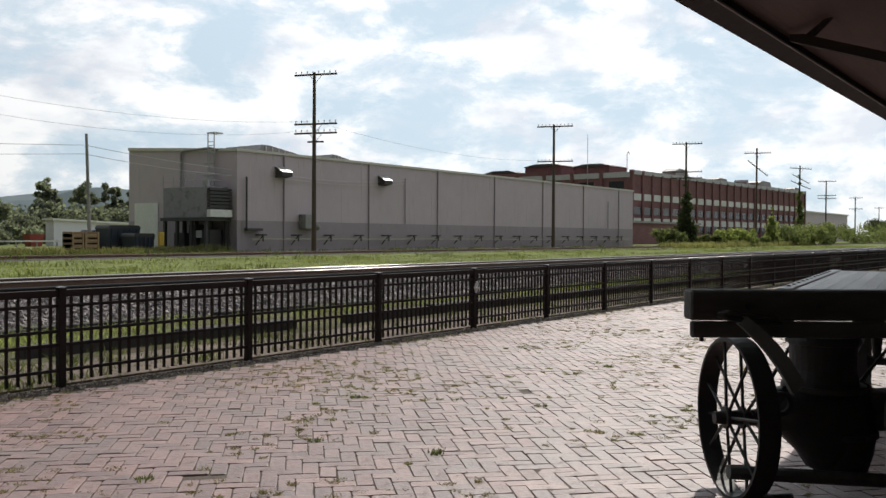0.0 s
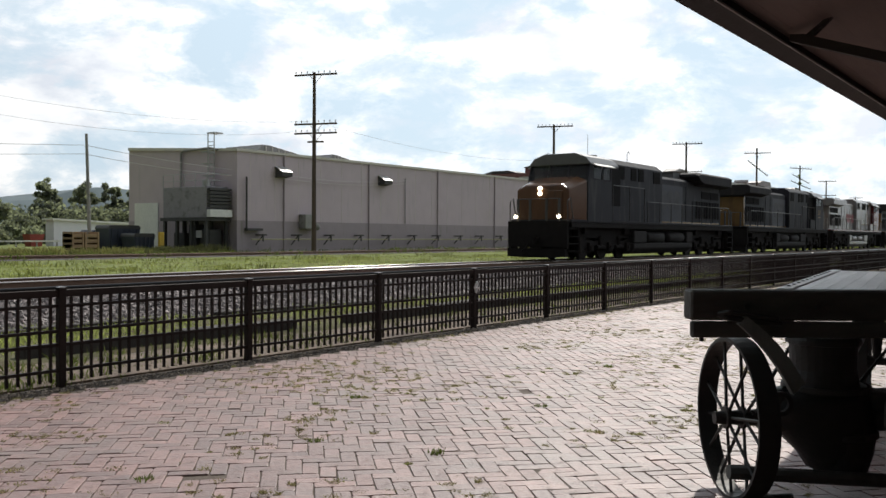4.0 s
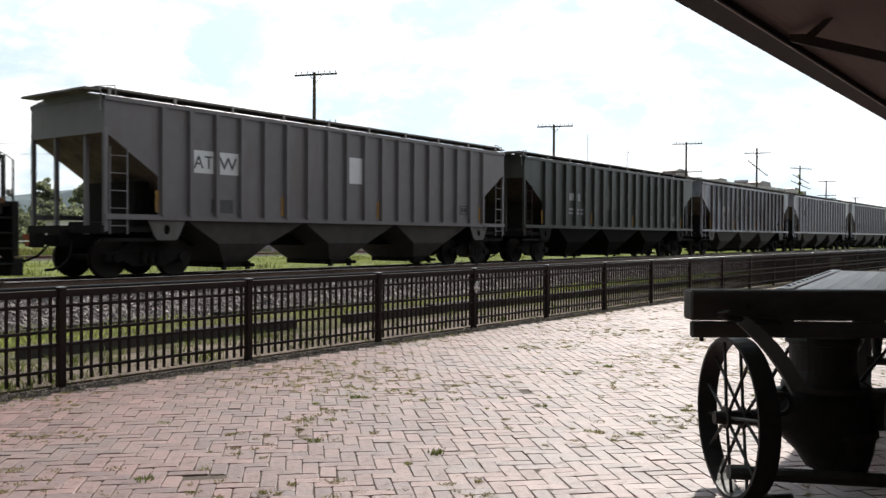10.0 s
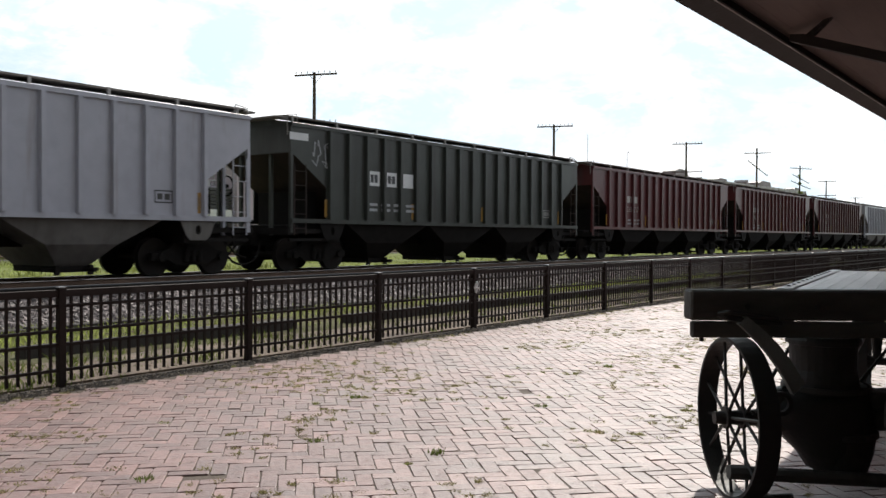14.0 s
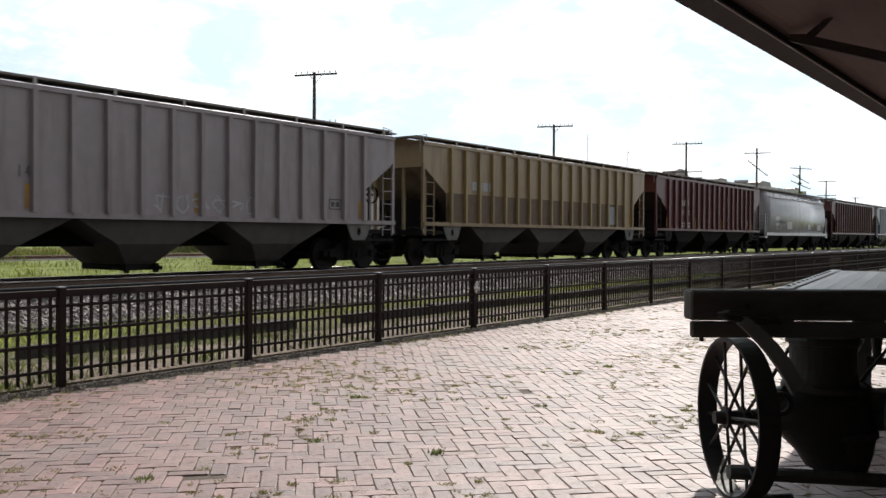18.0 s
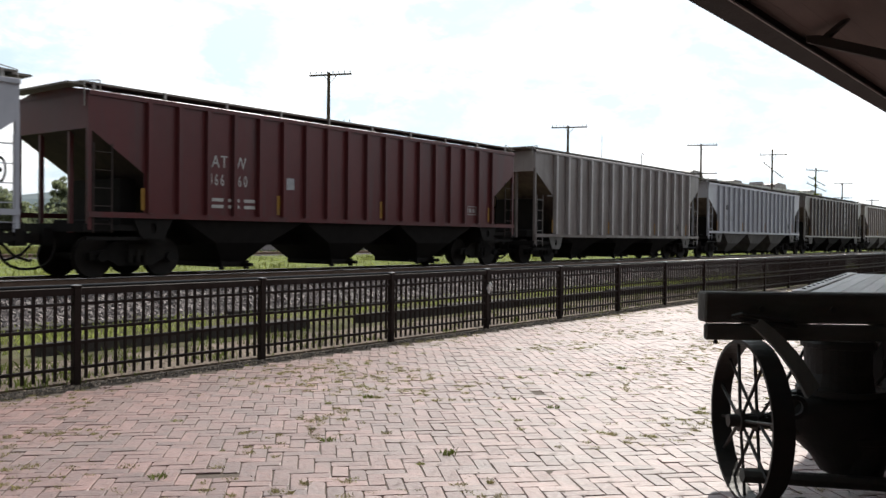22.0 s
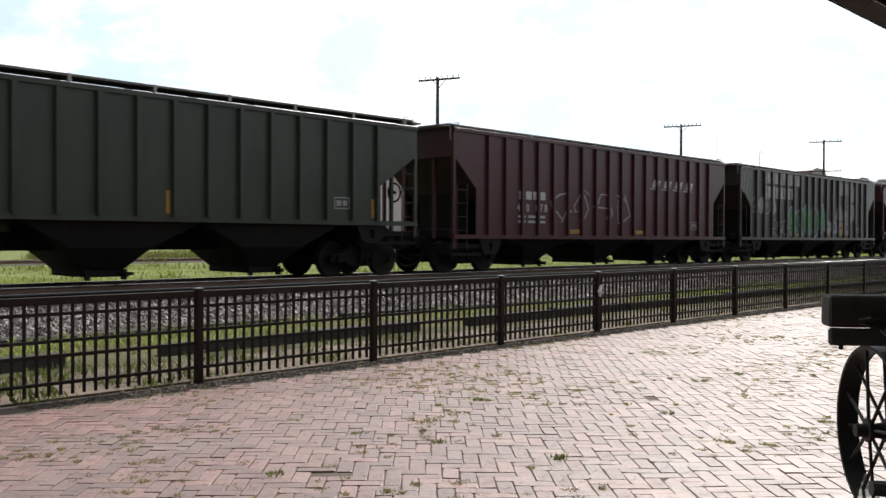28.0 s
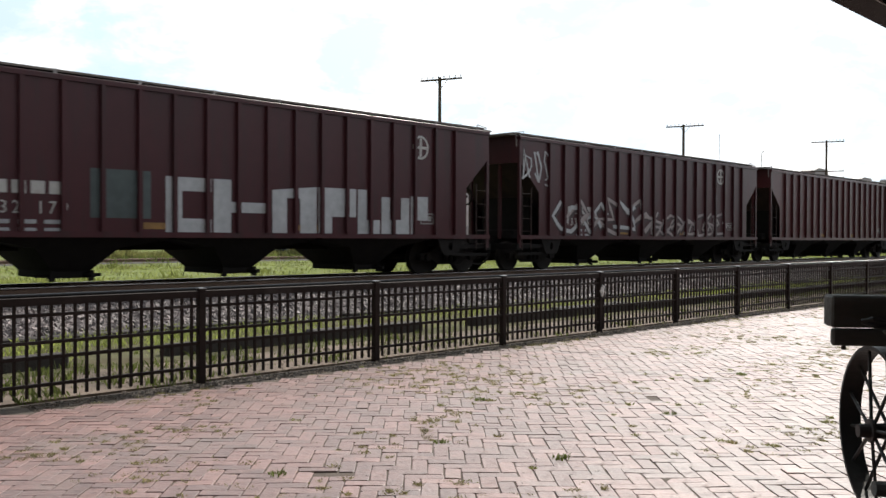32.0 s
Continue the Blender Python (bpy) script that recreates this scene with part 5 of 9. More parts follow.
# darker copy of the red, for the shade inside the vestibule
DEEPRED = paint("recess_shade_red", (0.06, 0.014, 0.016), (0.03, 0.012, 0.012), 0.35, 0.6)
DUSK = paint("dark_radiator", (0.03, 0.028, 0.03), (0.05, 0.044, 0.04), 0.3, 0.6, spec=0.12)

JOINTS = [136.25, 158.55, 180.85, 203.19, 225.49, 247.79, 270.09, 288.69, 307.50, 325.92, 344.71, 362.67, 381.03, 398.82, 417.61, 436.13,
          454.68, 472.61, 491.28, 510.12, 528.20, 546.24, 564.94, 583.54, 601.79, 619.62, 638.14, 656.61, 674.68, 693.13, 711.36, 729.59,
          748.12, 765.99, 783.91, 801.80, 819.76, 837.54, 855.41, 873.2, 891.1, 909.0, 926.9]


def train_thing(i, ob):
    """Remembers which place in the train a thing has."""
    TRAIN.append((ob, (JOINTS[i] + JOINTS[i + 1]) / 2 + (0.5, 0.2, 0.2, 0.5, 2.2, 0.4)[i]))
    ob.matrix_basis = pose(TRAIN[-1][1], TRACK_Y, RAIL_Z)
    return ob


TRAIN = []
grey_loco = dict(hood=SLATE, cab=SLATE, nose=GOLD, rear=GOLD, stripe=DUSK, radiator=DUSK)
navy_loco = dict(hood=NAVY, cab=NAVY, nose=NAVY, rear=GOLD, stripe=ORANGE, radiator=DUSK)
train_thing(0, locomotive("diesel_locomotive", "grey lead diesel locomotive with a yellow nose and lit lamps", dict(grey_loco, rear=SLATE, nose=NOSEBROWN), "large", True, lit=True))
train_thing(1, locomotive("diesel_locomotive", "slate grey diesel locomotive with yellow ends, running backwards", dict(grey_loco, nose=SLATE, tip=GOLD), "plain", False))
train_thing(2, locomotive("diesel_locomotive", "dirty silver and red diesel locomotive, running backwards", dict(hood=SILVER, cab=WARRED, nose=WARRED, rear=SILVER, stripe=WARRED, radiator=SILVER, tank=SILVER, rail=M_GREY, door=DEEPRED, locker=SILVER, roof=SILVER), "plain", False))
train_thing(3, locomotive("diesel_locomotive", "dark navy diesel locomotive with large flared radiators, running backwards", navy_loco, "large", False, flush=True))
train_thing(4, locomotive("diesel_locomotive", "dark navy diesel locomotive with an orange-yellow nose, cab leading", dict(navy_loco, hood=NAVYLIT, cab=NAVYLIT, nose=NAVYLIT, cap=GOLD, rear=NAVY), "large", True, flush=True))
# this cab's paint is lightened for the sky's reflection on it
train_thing(5, locomotive("diesel_locomotive", "dark navy diesel locomotive with a yellow rear, running backwards", dict(navy_loco, cab=paint("sky_sheen_cab", (0.062, 0.061, 0.062), (0.11, 0.105, 0.10), 0.4, 0.5)), "large", False))

LIGHT = paint("light_grey_car", (0.205, 0.19, 0.195), (0.16, 0.13, 0.115), 0.25)
SANDY = paint("grey_beige_car", (0.325, 0.28, 0.285), (0.20, 0.155, 0.145), 0.4)
WHITE = paint("white_car", (0.465, 0.46, 0.51), (0.30, 0.27, 0.26), 0.15)
COOL = paint("cool_grey_car", (0.39, 0.385, 0.42), (0.27, 0.25, 0.245), 0.15)
DGREEN = paint("dark_green_car", (0.064, 0.070, 0.061), (0.035, 0.03, 0.026), 0.4, blotch=(0.036, 0.036, 0.032))
RUSTY = paint("rusty_blue_car", (0.37, 0.39, 0.46), (0.11, 0.066, 0.05), 0.58, blotch=(0.075, 0.062, 0.055))
GREEN = paint("green_car", (0.050, 0.058, 0.041), (0.036, 0.037, 0.029), 0.45, blotch=(0.032, 0.034, 0.027))
RED = paint("oxide_red_car", (0.115, 0.028, 0.029), (0.075, 0.036, 0.036), 0.45, spec=0.5)
DRED = paint("dark_red_car", (0.092, 0.024, 0.026), (0.055, 0.026, 0.026), 0.45, spec=0.35)
MAROON = paint("maroon_car", (0.072, 0.020, 0.024), (0.042, 0.021, 0.022), 0.42, spec=0.5)
TAN = paint("tan_car", (0.33, 0.245, 0.14), (0.17, 0.11, 0.065), 0.42)
BEIGE = paint("beige_car", (0.405, 0.35, 0.325), (0.25, 0.21, 0.175), 0.4)
STAINED = paint("stained_beige_car", (0.25, 0.215, 0.205), (0.12, 0.092, 0.082), 0.55, blotch=(0.13, 0.10, 0.088))
RIBPALE = paint("pale_rib", (0.44, 0.40, 0.39), (0.26, 0.21, 0.19), 0.15)
STEEL = paint("stained_grey_car", (0.25, 0.222, 0.208), (0.10, 0.072, 0.058), 0.72, blotch=(0.105, 0.08, 0.066))
BROWN = paint("brown_car", (0.115, 0.062, 0.045), (0.06, 0.04, 0.03), 0.3)
OLIVE = paint("olive_grey_car", (0.050, 0.041, 0.037), (0.034, 0.028, 0.025), 0.45)
TANK = paint("pale_tank_car", (0.39, 0.37, 0.38), (0.24, 0.20, 0.19), 0.3, 0.4)

PALE += [LIGHT, SANDY, WHITE, COOL, BEIGE, TAN, STEEL, RUSTY, STAINED]
BRIGHT += [WHITE, BEIGE]
RIBGOLD = paint("golden_rib", (0.34, 0.24, 0.11), (0.12, 0.075, 0.04), 0.3)
RIBRUST = paint("rusted_rib", (0.20, 0.20, 0.22), (0.085, 0.045, 0.03), 0.95)
CARS = [
    (6, "hopper_car", "light grey ribbed hopper car", LIGHT, "ribbed"), (7, "hopper_car", "dark green ribbed hopper car", DGREEN, "ribbed"),
    (8, "hopper_car", "pale blue hopper car streaked with rust", RUSTY, "ribbed"), (9, "hopper_car", "light grey ribbed hopper car with dark lettering", COOL, "ribbed"),
    (10, "hopper_car", "white-grey ribbed hopper car with yellow marks", COOL, "ribbed"), (11, "hopper_car", "white ribbed hopper car", WHITE, "ribbed"),
    (12, "hopper_car", "dark green hopper car with white lettering patches", DGREEN, "ribbed"), (13, "hopper_car", "oxide red hopper car", RED, "ribbed"),
    (14, "hopper_car", "oxide red hopper car with faded lettering", RED, "ribbed"), (15, "hopper_car", "dark red ribbed hopper car", DRED, "ribbed"),
    (16, "hopper_car", "white hopper car with dark scrawls on its side", WHITE, "ribbed"), (17, "hopper_car", "grey-beige hopper car with faint scrawls", SANDY, "ribbed"),
    (18, "hopper_car", "tan-yellow ribbed hopper car, heavily stained", TAN, "ribbed"), (19, "hopper_car", "oxide red hopper car with white lettering", RED, "ribbed"),
    (20, "hopper_car", "pale grey hopper car with smooth rounded sides", TANK, "tank"), (21, "hopper_car", "dark red ribbed hopper car with white lettering", DRED, "ribbed"),
    (22, "hopper_car", "white ribbed hopper car with dark lettering", WHITE, "ribbed"), (23, "hopper_car", "oxide red hopper car with bold white lettering", RED, "ribbed"),
    (24, "hopper_car", "stained beige hopper car with broad ribs", STAINED, "panel"), (25, "hopper_car", "white ribbed hopper car", WHITE, "ribbed"),
    (26, "hopper_car", "grey hopper car heavily stained with rust", STEEL, "wide"), (27, "hopper_car", "beige ribbed hopper car with dark lettering", BEIGE, "ribbed"),
    (28, "hopper_car", "oxide red ribbed hopper car", RED, "ribbed"), (29, "hopper_car", "dark red ribbed hopper car", DRED, "ribbed"),
    (30, "hopper_car", "brown ribbed hopper car", BROWN, "ribbed"), (31, "hopper_car", "green hopper car with a large white emblem", GREEN, "ribbed"),
    (32, "hopper_car", "maroon hopper car with white lettering", MAROON, "deep"), (33, "hopper_car", "olive grey hopper car covered with graffiti", OLIVE, "deep"),
    (34, "hopper_car", "dark red hopper car with two painted light bulbs", DRED, "ribbed"), (35, "hopper_car", "maroon hopper car with slanted white lettering", MAROON, "deep"),
    (36, "hopper_car", "maroon hopper car with jagged white graffiti", MAROON, "deep"), (37, "hopper_car", "maroon hopper car with white block graffiti", MAROON, "deep"),
    (38, "hopper_car", "maroon hopper car with looping white graffiti", MAROON, "deep"), (39, "hopper_car", "plain dark red hopper car with ribbed sides", DRED, "deep"),
    (40, "hopper_car", "plain dirty maroon hopper car with ribbed sides", MAROON, "deep"), (41, "hopper_car", "plain dirty maroon hopper car with ribbed sides", MAROON, "deep")]
CAR = {}
SLACK = 0.52
for i, nm, lab, pm, kd in CARS:
    # cars stand with half a metre's play behind the joints that the couplers mark
    first = JOINTS[i] + (0.94 if i == 6 else 0.0)
    L = round(JOINTS[i + 1] - first, 1)
    car = tank_hopper(nm, lab, L, pm) if kd == "tank" else hopper(nm, lab, L, pm, kd, RIBRUST if pm in (RUSTY, STEEL) else RIBGOLD if pm is TAN else RIBPALE if pm is STAINED else None)
    TRAIN.append((car, (first + JOINTS[i + 1]) / 2 + SLACK))
    car.matrix_basis = pose(TRAIN[-1][1], TRACK_Y, RAIL_Z)
    CAR[i] = car

# ---- telegraph poles ----
def insulator_mesh():
    if "insulator" not in CACHE:
        ins = B()
        rod(ins, (0, 0, 0.07), (0, 0, 0.16), 0.02, 5)
        rod(ins, (0, 0, 0.16), (0, 0, 0.30), 0.055, 6, 0.04)
        CACHE["insulator"] = finish("insulator", ins)
    return CACHE["insulator"]


def telegraph_pole(x, y, h, arms, label, lean=0.0):
    p = empty("telegraph_pole", pose(x, y, 0.05, 0, lean, 0))
    tagged(p, label, "utility pole", group="telegraph poles along the siding")
    bm = B()
    rod(bm, (0, 0, -0.2), (0, 0, h), 0.21, 10, 0.13)
    part("pole", bm, M_POLE, p)
    for z, w, tilt, n in arms:
        bm = B()
        m = pose(0, -0.16, z, 0, tilt, -70)
        box(bm, -w / 2, w / 2, -0.05, 0.05, -0.07, 0.07)
        arm = part("crossarm", bm, M_POLE, p, at=m)
        if n:
            for i in range(n):
                c = -w / 2 + 0.12 + (w - 0.24) * i / (n - 1)
                if abs(c) >= 0.2:
                    part_of("insulator", insulator_mesh(), M_GALV, arm, at=pose(c, 0, 0))
        if abs(tilt) < 5 and w > 2:
            br = B()
            for s in (-1, 1):
                rod(br, (s * 0.55, 0.02, -0.05), (0, 0.05, -0.65), 0.025, 5)
            part("brace", br, M_POLE, arm)
    return p


telegraph_pole(51.6, 51.3, 14.75, [(14.55, 3.75, 0, 8), (10.55, 3.75, 0, 8), (9.8, 3.75, 0, 8), (9.1, 1.4, 0, 0)], "tall dark telegraph pole with four crossarms")
telegraph_pole(91.1, 51.3, 14.6, [(14.4, 4.2, 0, 10), (10.3, 4.2, 0, 10)], "dark telegraph pole with two crossarms")
telegraph_pole(127.0, 49.1, 15.6, [(15.35, 4.3, 0, 10), (11.2, 4.3, 0, 10), (10.3, 4.3, 0, 8)], "telegraph pole overgrown by a creeper")
telegraph_pole(154.0, 47.0, 16.9, [(16.0, 4.4, 0, 10), (13.4, 4.2, 40, 8)], "telegraph pole with a broken, hanging crossarm")
telegraph_pole(190, 49.3, 16.4, [(15.8, 4.2, 4, 8), (13.65, 3.8, 30, 6), (12.4, 4.2, 25, 6)], "leaning telegraph pole with tilted crossarms", 1.5)
telegraph_pole(221, 51.3, 15.0, [(14.8, 4.0, 0, 8), (11.5, 4.0, 0, 6), (10.8, 4.0, 0, 6)], "telegraph pole with three crossarms", 0.6)
telegraph_pole(262, 53.2, 12.9, [(12.5, 3.4, 0, 8), (9.5, 3.4, 0, 6)], "distant telegraph pole with two crossarms")
telegraph_pole(330, 59.5, 12.1, [(11.8, 3.4, 0, 6)], "distant telegraph pole with one crossarm")


# pale wires: their sunlit glint is put into the colour
M_WIRE = mat("wire", (0.62, 0.60, 0.58), rough=0.5, vary=0.1, scale=2, bump=0.0)


def wire(name, pts, r, label):
    e = empty(name)
    tagged(e, label, "cable")
    for a, b, sag in pts:
        a, b = Vector(a), Vector(b)
        bm = B()
        pipe(bm, [a.lerp(b, i / 12) - Vector((0, 0, 4 * sag * i / 12 * (1 - i / 12))) for i in range(13)], r, 4)
        part("span", bm, M_WIRE, e)


# ---- grey warehouse ----
M_PLANT = mat("plant_grey", (0.25, 0.235, 0.25), rough=0.6, vary=0.15, scale=3, bump=0.1, dirt=(0.09, 0.085, 0.08), dirt_amount=0.3)

def build_warehouse():
    h = empty("warehouse")
    tagged(h, "long low warehouse clad in grey-beige metal with a darker base", "building")
    x0, x1, y0, y1, zb, zt = 48.6, 126.2, 57.2, 72.3, 2.75, 8.5
    bm = B()
    prism(bm, [(y0, zb), (y0, zt), (y1, zt + 0.85), (y1, zb)], x0, x1, "x")
    part("wall", bm, M_CLAD, h)
    # vertical sheet joints
    sj = B()
    box(sj, -0.02, 0.02, -0.012, 0.0, zb, zt)
    sj = finish("sheet_joint", sj)
    k = x0 + 1.4
    while k < x1:
        part_of("sheet_joint", sj, M_TRIM, h, at=pose(k, y0, 0))
        k += 2.8
    bm = B()
    box(bm, x0 - 0.03, x1 + 0.03, y0 - 0.03, y1 + 0.03, 0, zb)
    part("wall_base", bm, M_CLAD2, h)
    bm = B()
    box(bm, x0 - 0.12, x1 + 0.12, y0 - 0.12, y0 + 0.3, zt, zt + 0.22)
    for xx in (x0 - 0.12, x1 - 0.3):
        prism(bm, [(y0 + 0.3, zt), (y0 + 0.3, zt + 0.22), (y1, zt + 1.07), (y1, zt + 0.8)], xx, xx + 0.42, "x")
    part("roof_trim", bm, M_TRIM, h, "pale sheet-metal roof edge")
    bm = B()
    prism(bm, [(y0 + 0.3, zt), (y0 + 0.3, zt + 0.1), (y1, zt + 0.95), (y1, zt + 0.8)], x0 + 0.3, x1 - 0.3, "x")
    part("roof", bm, M_GREY, h)
    # downpipes
    for x in (53.8, 65.0, 76.2, 87.4, 98.7, 109.9, 121.1):
        bm = B()
        box(bm, x - 0.05, x + 0.05, y0 - 0.14, y0 - 0.03, 0.2, zt)
        part("downpipe", bm, M_CLAD2, h, bevel=0.015)
    for x, z in ((70.6, 7.4), (117.5, 6.6)):
        bm = B()
        rod(bm, (x, y0 - 0.10, 2.8), (x, y0 - 0.10, z), 0.05, 6)
        part("conduit", bm, M_GREY, h)
    # louvred hoods on the wall
    for x, z in ((53.4, 7.0), (67.0, 7.0)):
        bm = B()
        prism(bm, [(y0 - 0.9, z - 0.35), (y0 - 0.9, z - 0.05), (y0 - 0.1, z + 0.45), (y0, z + 0.45), (y0, z - 0.5)], x - 0.6, x + 0.6, "x")
        v = part("vent_hood", bm, M_DARK, h)
        bm = B()
        prism(bm, [(y0 - 0.95, z + 0.0), (y0 - 0.05, z + 0.52), (y0 - 0.05, z + 0.46), (y0 - 0.95, z - 0.06)], x - 0.63, x + 0.63, "x")
        part("cover", bm, M_GALV, v, "sunlit sheet-metal cover")
    bm = B()
    box(bm, 55.6, 56.9, y0 - 0.9, y0, 2.1, 3.4)
    rod(bm, (56.9, y0 - 0.5, 2.6), (57.6, y0 - 0.5, 2.2), 0.3, 8)
    part("wall_fan", bm, M_GREY, h, bevel=0.05)
    # brackets that carry a gas pipe
    bm = B()
    rod(bm, (49.5, y0 - 0.75, 1.18), (124, y0 - 0.75, 1.18), 0.06, 6)
    part("gas_pipe", bm, mat("pipe_paint", (0.40, 0.36, 0.23), rough=0.6, vary=0.2, scale=3, bump=0.05), h, "dull pale yellow gas pipe")
    bk = B()
    box(bk, -0.05, 0.05, -0.95, 0, 1.5, 1.6)
    box(bk, -0.05, 0.05, -0.95, -0.87, 1.0, 1.5)
    rod(bk, (0, -0.87, 1.5), (0, 0, 0.7), 0.05, 5)
    box(bk, 0.3, 0.4, -0.95, 0, 1.5, 1.6)
    box(bk, 0.0, 0.4, -0.95, -0.87, 1.5, 1.62)
    bk = finish("bracket", bk)
    x = 50.6
    while x < 124:
        part_of("bracket", bk, M_DARK, h, at=pose(x, y0 - 0.04, 0))
        x += 4.1
    # dark pipe at the corner with its box
    bm = B()
    rod(bm, (49.4, y0 - 0.25, 2.1), (49.4, y0 - 0.25, 6.4), 0.085, 8)
    box(bm, 49.3, 51.0, y0 - 0.5, y0 - 0.1, 1.9, 2.1)
    part("corner_pipe", bm, M_DARK, h)
    # end wall: roll door, pipe loop, ladder
    bm = B()
    box(bm, x0 - 0.1, x0 - 0.03, 67.8, 71.3, 0.1, 4.4)
    part("roll_door", bm, M_WHITE, h, "pale grey roll-up door")
    bm = B()
    pipe(bm, [(x0 - 0.16, 64.4, 5.6), (x0 - 0.16, 64.4, 8.65), (x0 - 0.16, 64.0, 8.85), (x0 - 0.16, 60.5, 8.9), (x0 - 0.16, 59.5, 8.7)], 0.10, 8)
    part("roof_duct", bm, M_GREY, h)
    bm = B()
    for y in (59.7, 60.5):
        rod(bm, (x0 - 0.35, y, 4.9), (x0 - 0.35, y, 10.2), 0.05, 6)
    for i in range(14):
        rod(bm, (x0 - 0.35, 59.7, 5.1 + i * 0.33), (x0 - 0.35, 60.5, 5.1 + i * 0.33), 0.03, 5)
    for z in (6.5, 7.5, 8.5):
        torus(bm, (x0 - 0.7, 60.1, z), (0, 0, 1), 0, 0.5, 0.54, 0.06, 12)
    box(bm, x0 - 0.4, x0 + 0.5, 59.6, 60.6, 10.1, 10.2)
    part("caged_ladder", bm, M_GALV, h)
    # skylight upstands on the roof
    for x, w, hh in ((55.0, 5.0, 0.55), (64.6, 3.0, 0.36)):
        bm = B()
        prism(bm, [(x, 8.75), (x, 9.2), (x + w * 0.12, 9.35 + hh), (x + w * 0.3, 9.35 + hh), (x + w, 9.2 + hh * 0.35), (x + w, 8.75)], 62, 67)
        v = part("roof_vent", bm, M_GREY, h)
        bm = B()
        for k in range(5):
            c = x + w * (0.2 + 0.16 * k)
            rod(bm, (c, 61.9, 9.2), (c, 61.9, 9.30 + hh * (0.95 - 0.14 * k)), 0.06, 5)
        part("flashing", bm, M_TRIM, v, "pale sheet-metal flashing")
    # grey plant room raised on steel posts before the end wall
    pl = empty("plant_platform")
    tagged(pl, "grey equipment enclosure raised on dark steel posts", "equipment platform")
    xa, xb, ya, yb, za, zc = 46.1, 48.3, 58.0, 63.7, 2.95, 5.5
    bm = B()
    box(bm, xa, xb, ya, yb, za, zc)
    part("enclosure", bm, M_PLANT, pl, bevel=0.03)
    for k in range(6):
        bm = B()
        box(bm, xa + 0.1, xb + 0.1, ya - 0.35, ya, 3.75 + k * 0.28, 3.95 + k * 0.28)
        part("louvre", bm, M_DARK, pl)
    bm = B()
    box(bm, xa + 0.05, xb + 0.1, ya - 0.45, ya, 3.0, 3.6)
    part("tray", bm, M_WHITE, pl, "white sheet-metal tray")
    for x in (xa + 0.1, xb - 0.1):
        for y in (ya + 0.15, 60.0, 61.9, yb - 0.15):
            bm = B()
            box(bm, x - 0.12, x + 0.12, y - 0.12, y + 0.12, 0, za - 0.25)
            part("post", bm, M_DARK, pl)
    bm = B()
    box(bm, xa - 0.15, xb + 0.1, ya - 0.2, yb + 0.2, za - 0.27, za)
    part("floor_frame", bm, M_DARK, pl)
    bm = B()
    for k in range(5):
        y = ya + (yb - ya) * k / 4
        rod(bm, (xa, y, zc), (xa, y, zc + 1.05), 0.035, 5)
    for z in (zc + 0.5, zc + 1.05):
        rod(bm, (xa, ya, z), (xa, yb, z), 0.03, 5)
        rod(bm, (xa, ya, z), (xb, ya, z), 0.03, 5)
    part("railing", bm, M_GALV, pl)
    for y, w, z in ((58.5, 1.2, 2.0), (60.2, 1.0, 2.4), (61.8, 1.4, 1.7)):
        bm = B()
        box(bm, 46.8, 48.1, y, y + w, 0, z)
        rod(bm, (47.2, y + 0.5, z), (47.2, y + 0.5, 3.1), 0.18, 8)
        part("machine", bm, M_DARK, pl, bevel=0.05)
    bm = B()
    box(bm, 46.70, 46.78, 59.4, 60.1, 1.3, 1.9)
    part("sign_panel", bm, M_WHITE, pl)
    bm = B()
    rod(bm, (xa + 0.8, ya + 1.0, zc), (xa + 0.8, ya + 1.0, zc + 0.5), 0.35, 12)
    part("cowl", bm, M_GALV, pl)


build_warehouse()


